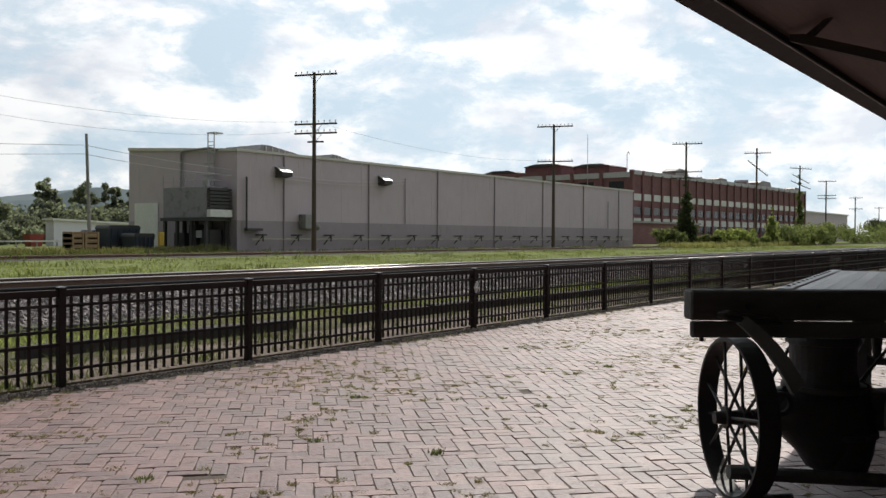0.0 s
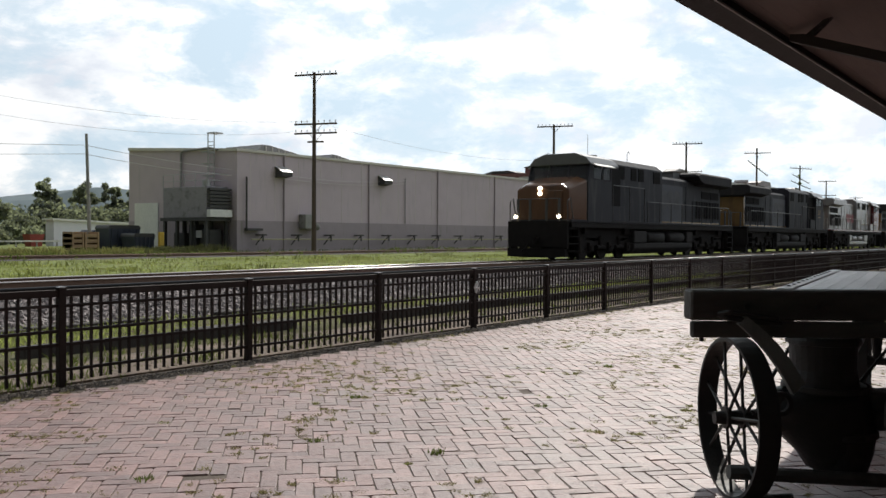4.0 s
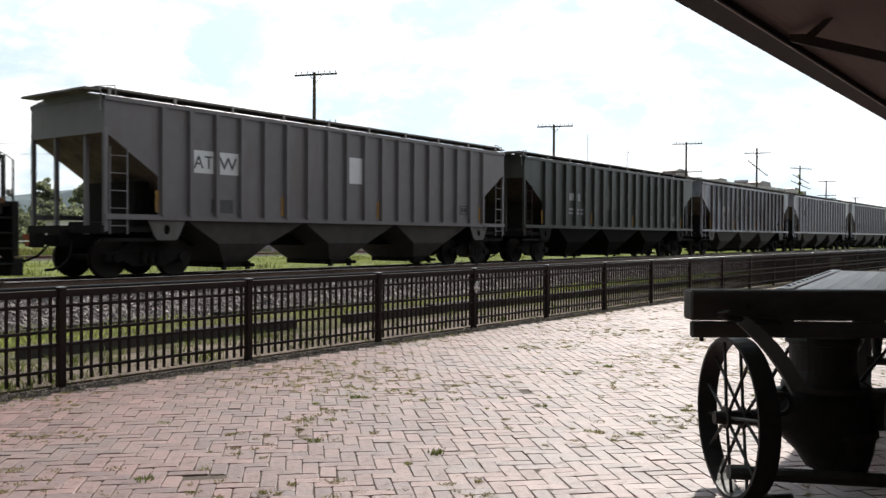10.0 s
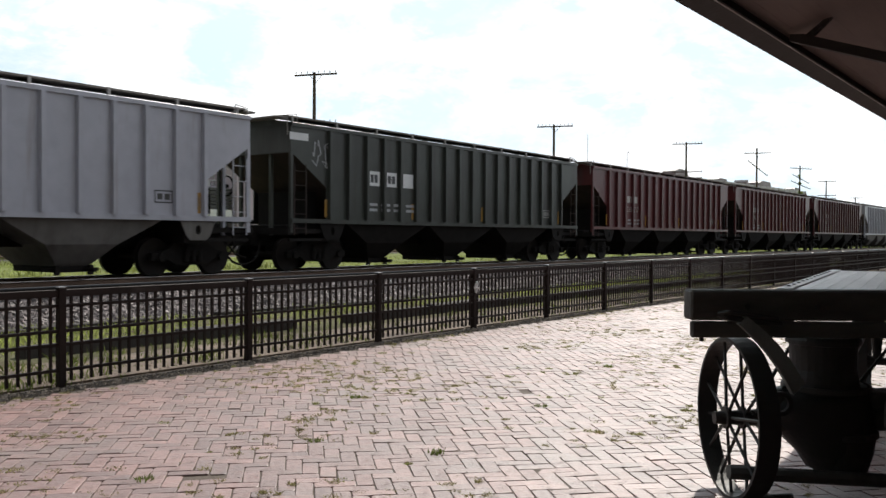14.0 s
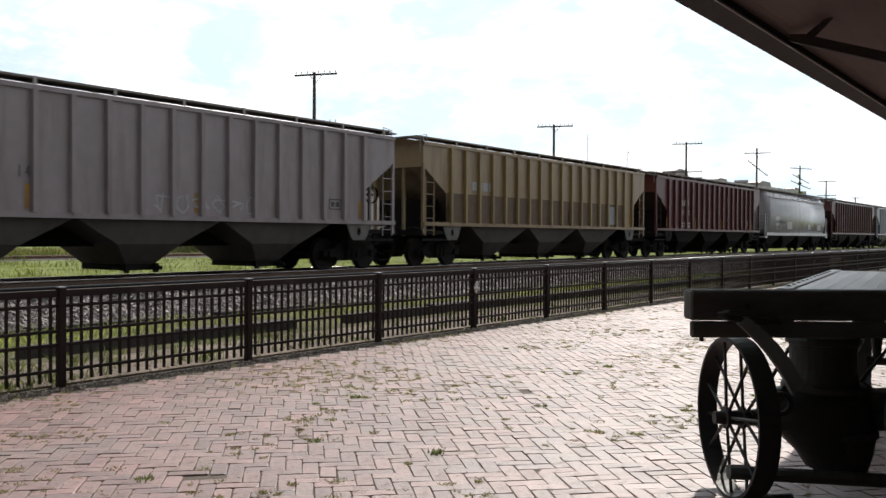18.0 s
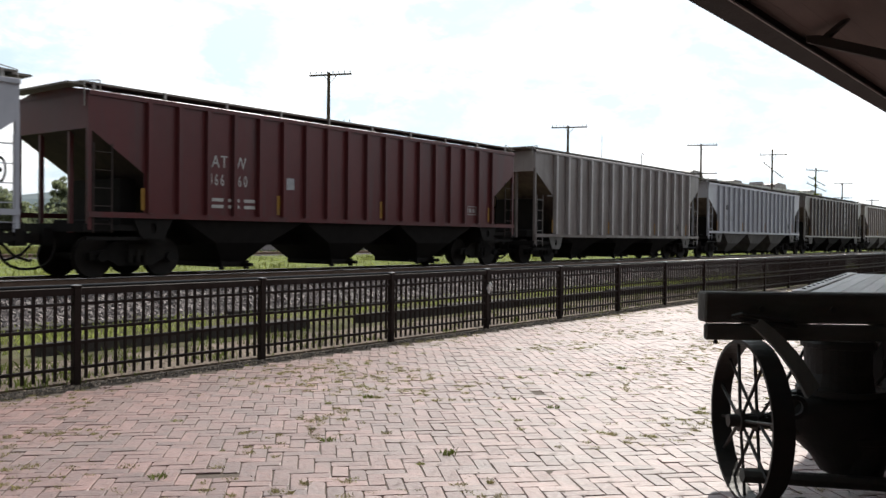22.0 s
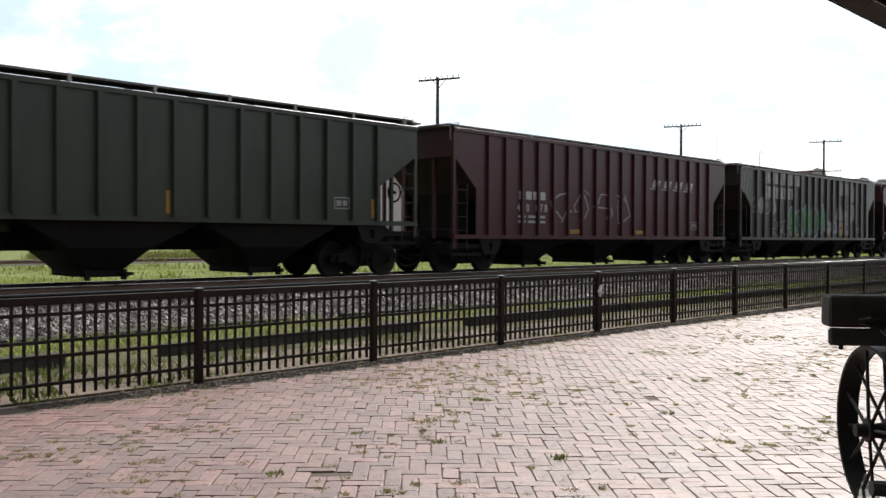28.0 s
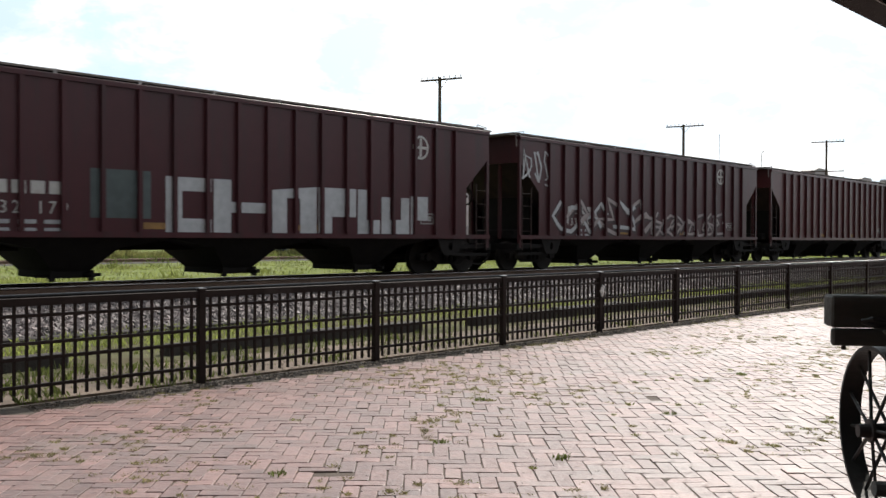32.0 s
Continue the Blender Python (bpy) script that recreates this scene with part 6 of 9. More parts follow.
# ---- red brick factory behind it ----
def build_factory():
    h = empty("brick_factory", pose(198, 90, 0, 0, 0, -3.75))
    tagged(h, "long red brick factory with pale window bands and a stone coping", "building")
    ln, dp, zt = 125.0, 42.0, 17.75
    bm = B()
    box(bm, 0, ln, 0, dp, 0, zt - 0.75)
    part("wall", bm, M_REDBRICK, h)
    bay = 5.2
    n = int(ln / bay)
    pier = B()
    box(pier, -0.42, 0.42, -0.35, 0, 0, zt - 0.75)
    pier = finish("pier", pier)
    cap = B()
    box(cap, -0.5, 0.5, -0.4, 0.3, zt - 0.75, zt + 0.02)
    cap = finish("pier_cap", cap)
    cop = B()
    box(cop, 0.5, bay - 0.5, -0.25, 0.3, zt - 1.0, zt)
    cop = finish("coping", cop)
    panel = B()
    box(panel, 0, 7.3, -0.12, 0, zt - 1.75, zt - 0.45)
    panel = finish("coping", panel)
    wn = B()
    box(wn, 0.55, bay - 0.55, -0.10, 0, 0, 1.6)
    wn = finish("window_panel", wn)
    gl = B()
    box(gl, 0.55, bay - 0.55, -0.05, 0, 0, 1.9)
    for k in range(1, 4):
        c = 0.55 + (bay - 1.1) * k / 4
        box(gl, c - 0.06, c + 0.06, -0.09, -0.05, 0, 1.9)
    gl = finish("window", gl)
    for i in range(n + 1):
        x = i * bay
        part_of("pier", pier, M_REDBRICK, h, at=pose(x, 0, 0))
        part_of("pier_cap", cap, M_REDBRICK if i < 2 else M_CONC, h, at=pose(x, 0, 0))
        if i < n:
            part_of("coping", cop, M_CONC, h, "pale stone coping", at=pose(x, 0, 0))
            for z, zw in ((10.5, 7.0), (4.6, 2.6)):
                part_of("window_panel", wn, M_BLIND, h, at=pose(x, 0, z))
                part_of("window", gl, M_GLASS, h, at=pose(x, 0, zw))
    # end wall with its own coping panels
    for i in range(5):
        y = i * 8.4
        part_of("pier", pier, M_REDBRICK, h, at=pose(0, y, 0, 0, 0, -90))
        part_of("pier_cap", cap, M_REDBRICK, h, at=pose(0, y, 0, 0, 0, -90))
        if i < 4:
            part_of("coping", panel, M_CONC, h, "pale stone band", at=pose(0, y + 7.9, 0, 0, 0, -90))
            part_of("window", gl, M_GLASS, h, at=pose(0, y + 6.8, 13.2, 0, 0, -90))
    bm = B()
    box(bm, 0, 0.4, 24.5, dp + 6, zt - 0.75, zt + 0.55)
    part("parapet", bm, M_REDBRICK, h)
    for x, y, w, d, z in ((6, 24, 12, 11.5, 20.2), (4, 8.5, 9, 10.5, 19.3), (2, 36, 5, 10, 18.6)):
        bm = B()
        box(bm, x, x + w, y, y + d, zt - 1.4, z)
        part("penthouse", bm, M_REDBRICK, h)
        bm = B()
        prism(bm, [(y - 0.3, z), (y - 0.3, z + 0.12), (y + d * 0.22, z + 0.75), (y + d * 0.72, z + 0.75), (y + d + 0.3, z + 0.12), (y + d + 0.3, z)], x - 0.3, x + w + 0.3, "x")
        part("penthouse_roof", bm, M_DARK, h)
    for x, w, z in ((32, 9, 2.6), (60, 8, 1.5), (82, 2, 2.0), (93, 12, 2.4), (126, 6, 1.6)):
        bm = B()
        prism(bm, [(x, zt - 1.5), (x, zt + z * 0.7), (x + w * 0.25, zt + z), (x + w * 0.8, zt + z * 0.9), (x + w, zt - 1.5)], 4, 8)
        part("roof_unit", bm, M_GREY, h)
    bm = B()
    rod(bm, (-0.6, 12, 2), (-0.6, 12, 27), 0.06, 6)
    part("mast", bm, M_GALV, h)
    bm = B()
    pipe(bm, [(3, 3, zt), (3, 3, zt + 4.2), (3.6, 3, zt + 4.8), (4.3, 3, zt + 4.2)], 0.09, 6)
    part("roof_lamp", bm, M_GALV, h)
    x = empty("brick_annex")
    tagged(x, "low dark red brick annex beside the warehouse", "building")
    bm = B()
    box(bm, 128, 200, 74, 86, 0, 4.4)
    part("wall", bm, M_REDBRICK, x)
    bm = B()
    box(bm, 127.7, 200.3, 73.7, 86.3, 4.4, 4.8)
    part("roof", bm, M_GREY, x)
    # far white shed
    s = empty("far_shed")
    tagged(s, "distant white metal shed", "building")
    bm = B()
    box(bm, 375, 451, 95, 120, 0, 12.0)
    part("wall", bm, M_CLAD, s)
    bm = B()
    box(bm, 374, 452, 94.5, 121, 12.0, 12.6)
    part("roof", bm, M_TRIM, s)


build_factory()


# ---- trees and bushes ----
def leaf_cloud(rng, blobs, size, n):
    """Clumps of leaf-sized faces round the given blobs, as (x, y, z, r)."""
    vs, fs = [], []
    w = np.array([b[3] ** 2 for b in blobs])
    pick = rng.choice(len(blobs), n, p=w / w.sum())
    for k in pick:
        bx, by, bz, r = blobs[k]
        d = rng.normal(0, 1, 3)
        d /= np.linalg.norm(d) + 1e-9
        c = np.array((bx, by, bz)) + d * r * (rng.random() ** 0.45) * (1, 1, 0.85)
        s = size * rng.uniform(0.5, 1.3)
        a, b = rng.normal(0, 1, 3), rng.normal(0, 1, 3)
        a /= np.linalg.norm(a)
        b -= a * (a @ b)
        b /= np.linalg.norm(b)
        o = len(vs)
        vs += [tuple(c - a * s), tuple(c + b * s * 0.55), tuple(c + a * s), tuple(c - b * s * 0.55)]
        fs.append((o, o + 1, o + 2, o + 3))
    return vs, fs


def leaf_part(name, vs, fs, material, parent):
    me = bpy.data.meshes.new(name)
    me.from_pydata(vs, [], fs)
    return part_of(name, me, material, parent)


def tree(x, y, h, spread, seed, label, leaf, size=0.45, n=2600, low=0.28):
    rng = np.random.default_rng(seed)
    t = empty("tree", pose(x, y, 0))
    tagged(t, label, "tree")
    bm = B()
    rod(bm, (0, 0, -0.2), (0.1, 0, h * 0.45), h * 0.022, 8, h * 0.014)
    tips = []
    for i in range(7):
        a = i * 0.9 + rng.uniform(0, 0.5)
        z0 = h * rng.uniform(0.25, 0.45)
        tip = (math.cos(a) * spread * rng.uniform(0.35, 0.75), math.sin(a) * spread * rng.uniform(0.35, 0.75), h * rng.uniform(0.5, 0.88))
        rod(bm, (0.05, 0, z0), tip, h * 0.010, 6, h * 0.003)
        tips.append(tip)
    part("trunk", bm, M_BARK, t)
    blobs = []
    for tx, ty, tz in tips + [(0, 0, h * 0.85)]:
        for _ in range(3):
            blobs.append((tx + rng.normal(0, spread * 0.18), ty + rng.normal(0, spread * 0.18), min(max(tz + rng.normal(0, h * 0.10), h * low), h * 0.93), spread * rng.uniform(0.18, 0.34)))
    leaf_part("crown", *leaf_cloud(rng, blobs, size, n), leaf, t)
    return t


def bush(x, y, w, h, seed, label, leaf, size=0.22, n=900, name="bush", category="shrub"):
    rng = np.random.default_rng(seed)
    t = empty(name, pose(x, y, 0))
    tagged(t, label, category)
    bm = B()
    for i in range(5):
        a = rng.uniform(0, 6.28)
        rod(bm, (0, 0, -0.1), (math.cos(a) * w * 0.3, math.sin(a) * w * 0.3, h * 0.7), 0.05, 5, 0.015)
    part("stem", bm, M_BARK, t)
    blobs = [(rng.normal(0, w * 0.28), rng.normal(0, w * 0.28), h * rng.uniform(0.10, 0.66), h * rng.uniform(0.20, 0.34)) for _ in range(11)]
    leaf_part("foliage", *leaf_cloud(rng, blobs, size, n), leaf, t)
    return t


for k, (x, y, h, sp, lo) in enumerate([(71.4, 128, 10.4, 2.6, 0.5), (73.5, 129, 8.6, 2.2, 0.4), (80.0, 131, 10.6, 2.6, 0.66), (85.0, 131, 10.2, 1.9, 0.6), (88.4, 131, 9.7, 2.2, 0.5), (92.5, 131, 9.5, 3, 0.3),
                                       (54.5, 110, 5.8, 3.0, 0.15), (50.5, 108, 6.6, 3.6, 0.15), (45, 104, 7.0, 4.0, 0.15)]):
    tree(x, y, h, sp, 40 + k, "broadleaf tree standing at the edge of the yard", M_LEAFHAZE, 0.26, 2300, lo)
for k, (x, y, h, sp) in enumerate([(430, 75, 8, 7), (470, 82, 9, 8), (520, 95, 11, 9), (400, 66, 6, 5)]):
    tree(x, y, h, sp, 70 + k, "distant green tree beside the line", M_LEAFDARK, 0.5, 1800, 0.1)
M_SHRUB = mat("shrub_leaves", (0.15, 0.172, 0.082), rough=0.85, spec=0.15, through_light=0.5, vary=0.3, scale=0.5, bump=0.0, per_island=0.45)
M_SAPLING = mat("sapling_leaves", (0.22, 0.25, 0.10), rough=0.85, spec=0.15, through_light=0.5, vary=0.3, scale=0.5, bump=0.0, per_island=0.4)
for k, (x, y, w, h) in enumerate([(118, 48.0, 3.5, 3.6), (133, 47, 4.5, 2.4), (138, 47.5, 5, 3.2), (145, 46.5, 5, 3.6), (152, 46.5, 4, 2.4), (166, 45, 5, 5.0), (174, 45.5, 7, 5.0), (184, 46, 8, 5.2), (196, 46.5, 8, 5.6), (210, 47, 9, 5.8), (236, 48, 10, 5.0), (258, 49, 10, 5.5), (290, 52, 12, 7), (320, 54, 12, 7)]):
    bush(x, y, w, h, 90 + k, "dense green bush along the siding", M_SAPLING if k in (2, 3) else M_SHRUB, 0.24, 1900)

for k, (x, y, w, h) in enumerate([(44, 104, 8, 4.2), (50, 109, 8, 4.6), (56, 113, 7, 4.6), (61, 119, 7, 3.6), (66, 124, 6, 5.4), (70, 126, 7, 6.8), (74, 126, 8, 7.2), (79, 127, 8, 6.6), (84, 127, 8, 6.6), (88, 128, 8, 7.0), (92, 129, 8, 7.2), (81.5, 130, 8, 7.0)]):
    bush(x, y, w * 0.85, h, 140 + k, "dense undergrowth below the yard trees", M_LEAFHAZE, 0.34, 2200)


def creeper(x, y, top, wide, n, seed, label, leaf):
    """A climbing plant round a pole: broad at its foot, thin and ragged above."""
    rng = np.random.default_rng(seed)
    t = empty("creeper", pose(x, y, 0.05))
    tagged(t, label, "climbing plant")
    blobs = []
    for i in range(26):
        u = i / 25
        r = wide * (1 - u) ** 0.6 + 0.40
        blobs.append((rng.normal(0, r * 0.35), rng.normal(0, r * 0.35), 0.4 + u * (top - 0.4), r * 0.75))
    blobs += [(0.1, 0, top * 1.15, 0.4), (-0.1, 0, top * 1.3, 0.35), (0.9, 0, top * 0.98, 0.5)]
    bm = B()
    pipe(bm, [(0.3, -0.2, 0), (0.2, -0.25, 3), (-0.1, -0.2, 6), (0.1, -0.15, 9.5)], 0.06, 6)
    part("stem", bm, M_BARK, t)
    leaf_part("foliage", *leaf_cloud(rng, blobs, 0.22, n), leaf, t)


creeper(127.0, 49.1, 8.0, 1.35, 5500, 5, "thick green creeper climbing a telegraph pole", M_LEAFDARK)
creeper(190.0, 49.3, 11.0, 0.7, 3200, 15, "thin green creeper hanging on a leaning telegraph pole", M_SHRUB)
creeper(160.5, 46.2, 5.2, 1.2, 2000, 25, "tall yellow-green sapling beside the siding", M_SAPLING)

# ---- yard at the far left ----
SHED_X = 57.0


def build_yard():
    s = empty("white_shed")
    tagged(s, "low white metal shed with a pale roof", "building")
    bm = B()
    prism(bm, [(SHED_X, 0), (SHED_X, 3.2), (SHED_X + 13, 2.75), (SHED_X + 13, 0)], 100, 101.8)
    part("wall", bm, M_SHED, s)
    bm = B()
    prism(bm, [(SHED_X - 0.3, 3.2), (SHED_X - 0.3, 3.42), (SHED_X + 13.2, 2.95), (SHED_X + 13.2, 2.73)], 99.7, 102.1)
    part("roof", bm, M_WHITE, s)
    r = empty("waste_skip", pose(52.9, 98, 0.05))
    tagged(r, "dull red steel skip behind the yard", "skip")
    bm = B()
    loft(bm, [[(0.3, 0, 0), (1.5, 0, 0), (1.5, 1.4, 0), (0.3, 1.4, 0)], [(0, -0.1, 1.45), (1.8, -0.1, 1.45), (1.8, 1.5, 1.45), (0, 1.5, 1.45)]])
    part("body", bm, M_SKIP, r)
    g = empty("guard_rail", pose(38, 96, 0.05))
    tagged(g, "low white guard rail along the yard road", "guard rail")
    bm = B()
    box(bm, 0, 17.5, -0.04, 0.04, 0.6, 0.75)
    part("rail", bm, M_BLIND, g)
    for i in range(8):
        bm = B()
        box(bm, 0.3 + i * 2.4, 0.45 + i * 2.4, 0.04, 0.16, 0, 0.8)
        part("post", bm, M_GREY, g)
    v = empty("parked_car", pose(37.0, 84, 0.05))
    tagged(v, "white car parked beyond the yard", "car")
    bm = B()
    prism(bm, [(0, 0.35), (0, 0.85), (1.0, 0.95), (1.7, 1.42), (3.1, 1.42), (3.9, 0.95), (4.4, 0.85), (4.4, 0.35)], 0, 1.7)
    part("body", bm, M_WHITE, v, bevel=0.06)
    bm = B()
    prism(bm, [(1.25, 0.98), (1.78, 1.36), (3.05, 1.36), (3.65, 0.98)], -0.01, 1.71)
    part("window", bm, M_GLASS, v)
    for x in (0.85, 3.55):
        bm = B()
        rod(bm, (x, -0.03, 0.31), (x, 1.73, 0.31), 0.31, 14)
        part("wheel", bm, M_DARK, v)
    p = empty("utility_pole", pose(36.8, 60.0, 0))
    tagged(p, "plain pale grey utility pole", "utility pole")
    bm = B()
    rod(bm, (0.25, 0, -0.1), (-0.05, 0, 8.95), 0.15, 10, 0.10)
    part("pole", bm, M_GREY, p)
    for x, y, w, hh, nm in ((40.9, 63.6, 2.9, 2.15, "dark"), (41.75, 61.4, 1.9, 1.5, "dark blue")):
        d = empty("dumpster", pose(x, y, 0.05))
        tagged(d, nm + " ribbed steel waste container", "dumpster", group="waste containers in the yard")
        bm = B()
        loft(bm, [[(0.2, 0.1, 0.15), (w - 0.2, 0.1, 0.15), (w - 0.2, 1.8, 0.15), (0.2, 1.8, 0.15)], [(0, 0, hh - 0.2), (w, 0, hh - 0.2), (w, 1.9, hh - 0.2), (0, 1.9, hh - 0.2)]])
        box(bm, 0.1, w - 0.1, 0.1, 1.8, 0.0, 0.15)
        part("body", bm, M_NAVYBIN, d)
        for i in range(5):
            bm = B()
            c = w * (i + 0.5) / 5
            box(bm, c - 0.06, c + 0.06, -0.06, 0.1, 0.3, hh - 0.2)
            part("rib", bm, M_NAVYBIN, d)
        bm = B()
        prism(bm, [(-0.05, hh - 0.2), (w + 0.05, hh - 0.2), (w, hh - 0.05), (w - 0.1, hh + 0.08), (0.1, hh + 0.08), (0, hh - 0.05)], 0.0, 1.9)
        part("lid", bm, M_DARK, d)
    for x, w in ((34.6, 0.9), (35.6, 1.1)):
        c = empty("timber_crate", pose(x, 58.3, 0.05))
        tagged(c, "weathered orange-brown slatted timber crate", "crate", group="crates in the yard")
        for k in range(4):
            bm = B()
            box(bm, 0, w, 0, 1.2, 0.12 + k * 0.38, 0.36 + k * 0.38)
            part("slat", bm, M_CRATE, c)
        for dx in (0, w - 0.12):
            bm = B()
            box(bm, dx, dx + 0.12, -0.05, 1.25, 0, 1.65)
            part("frame", bm, M_CRATE, c)
    b = empty("guard_post", pose(43.1, 60.0, 0.05))
    tagged(b, "yellow steel guard post", "bollard")
    bm = B()
    box(bm, 0, 0.45, 0, 0.25, 0, 1.7)
    part("post", bm, M_YELLOW, b, bevel=0.03)
    t = empty("pickup_truck", pose(39.4, 65.6, 0.05))
    tagged(t, "dark blue pickup truck parked in the yard", "truck")
    bm = B()
    prism(bm, [(0, 0.5), (0, 1.1), (0.9, 1.2), (1.5, 1.85), (2.9, 1.85), (3.1, 1.25), (4.6, 1.2), (4.6, 0.5)], 0, 1.9)
    part("body", bm, M_NAVYBIN, t, bevel=0.06)
    bm = B()
    prism(bm, [(1.15, 1.25), (1.6, 1.76), (2.8, 1.76), (2.95, 1.25)], -0.01, 1.91)
    part("window", bm, M_BLIND, t)
    for x in (0.8, 3.8):
        for y in (0.1, 1.8):
            bm = B()
            rod(bm, (x, y - 0.12, 0.38), (x, y + 0.12, 0.38), 0.38, 14)
            part("wheel", bm, M_DARK, t)


M_NAVYBIN = mat("bin_paint", (0.035, 0.042, 0.06), rough=0.55, vary=0.2, scale=3, bump=0.1)
M_SHED = mat("shed_white", (0.70, 0.70, 0.76), rough=0.5, vary=0.06, scale=1, bump=0.02)
M_SKIP = mat("skip_red", (0.28, 0.05, 0.04), rough=0.6, vary=0.2, scale=3, bump=0.05)
M_CRATE = mat("crate_wood", (0.30, 0.20, 0.11), rough=0.8, vary=0.25, scale=5, bump=0.2)
# blue-green instead of leaf green: distance haze is in the colour
M_HILL = mat("hazed_hill", (0.10, 0.13, 0.14), rough=1.0, vary=0.15, scale=0.02, bump=0.0)
build_yard()


def build_hill():
    """A wooded ridge on the horizon."""
    rng = random.Random(8)
    vs, fs = [], []
    n = 60
    for i in range(n):
        x = -600 + 2600 * i / (n - 1)
        hgt = 96 + 22 * math.sin(i * 0.33) + 10 * math.sin(i * 0.9) - max(0, (x - 1100) * 0.12)
        vs += [(x, 1500, -2), (x, 1650, max(hgt, 8)), (x, 2000, max(hgt, 8) * 0.9), (x, 2100, -2)]
    for i in range(n - 1):
        for j in range(3):
            fs.append((i * 4 + j, i * 4 + j + 1, i * 4 + j + 5, i * 4 + j + 4))
    me = bpy.data.meshes.new("backdrop_hill")
    me.from_pydata(vs, [], fs)
    tagged(part_of("backdrop_hill", me, M_HILL), "low wooded ridge on the horizon, tinted blue-green for haze", "hill", kind="structure")


build_hill()
wire("overhead_cable", [((36.6, 60.0, 8.1), (53.5, 57.0, 6.8), 0.25), ((53.5, 57.0, 6.8), (70.6, 57.0, 7.2), 0.35), ((-20, 60, 5.2), (36.6, 60.0, 8.1), 0.3), ((36.6, 60.0, 7.45), (53.5, 57.0, 6.5), 0.35), ((53.5, 57.0, 6.5), (70.6, 57.0, 6.9), 0.35), ((-20, 60, 4.0), (36.6, 60.0, 7.45), 0.3)], 0.022, "slack overhead service cables along the warehouse")
wire("pole_line", [((12.1, 51.2, 10.8), (51.0, 51.2, 10.75), 1.35), ((12.1, 51.2, 10.0), (51.0, 51.2, 10.0), 1.7), ((-27, 51.2, 10.8), (12.1, 51.2, 10.8), 1.35), ((-27, 51.2, 10.0), (12.1, 51.2, 10.0), 1.7), ((52.6, 51.2, 10.7), (90, 51.2, 10.4), 0.9)], 0.012, "thin telegraph wires between the poles")

# ---- depot eave over the camera ----
def build_depot():
    d = empty("depot_canopy")
    tagged(d, "dark timber depot eave with boarded soffit and brackets", "canopy", kind="structure")
    y0 = 2.12
    bm = B()
    prism(bm, [(y0, 3.0), (y0, 3.16), (y0 - 0.04, 3.2), (-2.6, 4.05), (-2.6, 3.98), (y0 - 0.15, 3.12), (y0 - 0.15, 3.035)], -12, 60, "x")
    part("fascia", bm, M_BEAM, d)
    bm = B()
    prism(bm, [(y0 - 0.153, 3.035), (y0 - 0.153, 3.05), (y0 - 0.166, 3.05), (y0 - 0.166, 3.035)], -12, 60, "x")
    part("moulding", bm, M_GREY, d, "thin pale moulding")
    bm = B()
    y = y0 - 0.10
    while y > -2.5:
        z = 3.10 + (y0 - 0.1 - y) * 0.19
        prism(bm, [(y, z), (y - 0.139, z + 0.0264), (y - 0.139, z + 0.0464), (y, z + 0.02)], -12, 60, "x")
        y -= 0.14
    part("soffit", bm, M_BOARD, d, "dark brown soffit boards")
    for x in (-4.6, 1.2, 7.0, 12.8, 18.6, 24.4):
        bm = B()
        prism(bm, [(y0 - 0.22, 3.035), (y0 - 0.22, 3.085), (y0 - 0.32, 3.075), (-2.556, 1.523), (-2.556, 1.443)], x, x + 0.09, "x")
        part("bracket_arm", bm, M_BEAM, d)
        bm = B()
        prism(bm, [(y0 - 0.32, 3.06), (y0 - 0.37, 3.045), (y0 - 0.53, 3.19), (y0 - 0.49, 3.19)], x + 0.015, x + 0.075, "x")
        part("strut", bm, M_BEAM, d)
    # bright gutter edge
    bm = B()
    pts = [(-12 + i * 3.0, y0 + 0.03, 3.19 + 0.004 * math.sin(i * 2.1)) for i in range(25)]
    pipe(bm, pts, 0.012, 6)
    part("drip_edge", bm, M_GALV, d, "thin bright metal drip edge")
    # the eave stands out farther and higher than the camera's own reach
    grow = Matrix.Translation(EYE) @ Matrix.Scale(1.31, 4) @ Matrix.Translation(-EYE)
    for o in d.children:
        o.data.transform(grow)
    w = B()
    box(w, -15, 78, -3.6, -3.35, -0.02, 4.9)
    tagged(part("wall_south", w, M_REDBRICK), "brick wall of the depot", "wall", kind="structure")


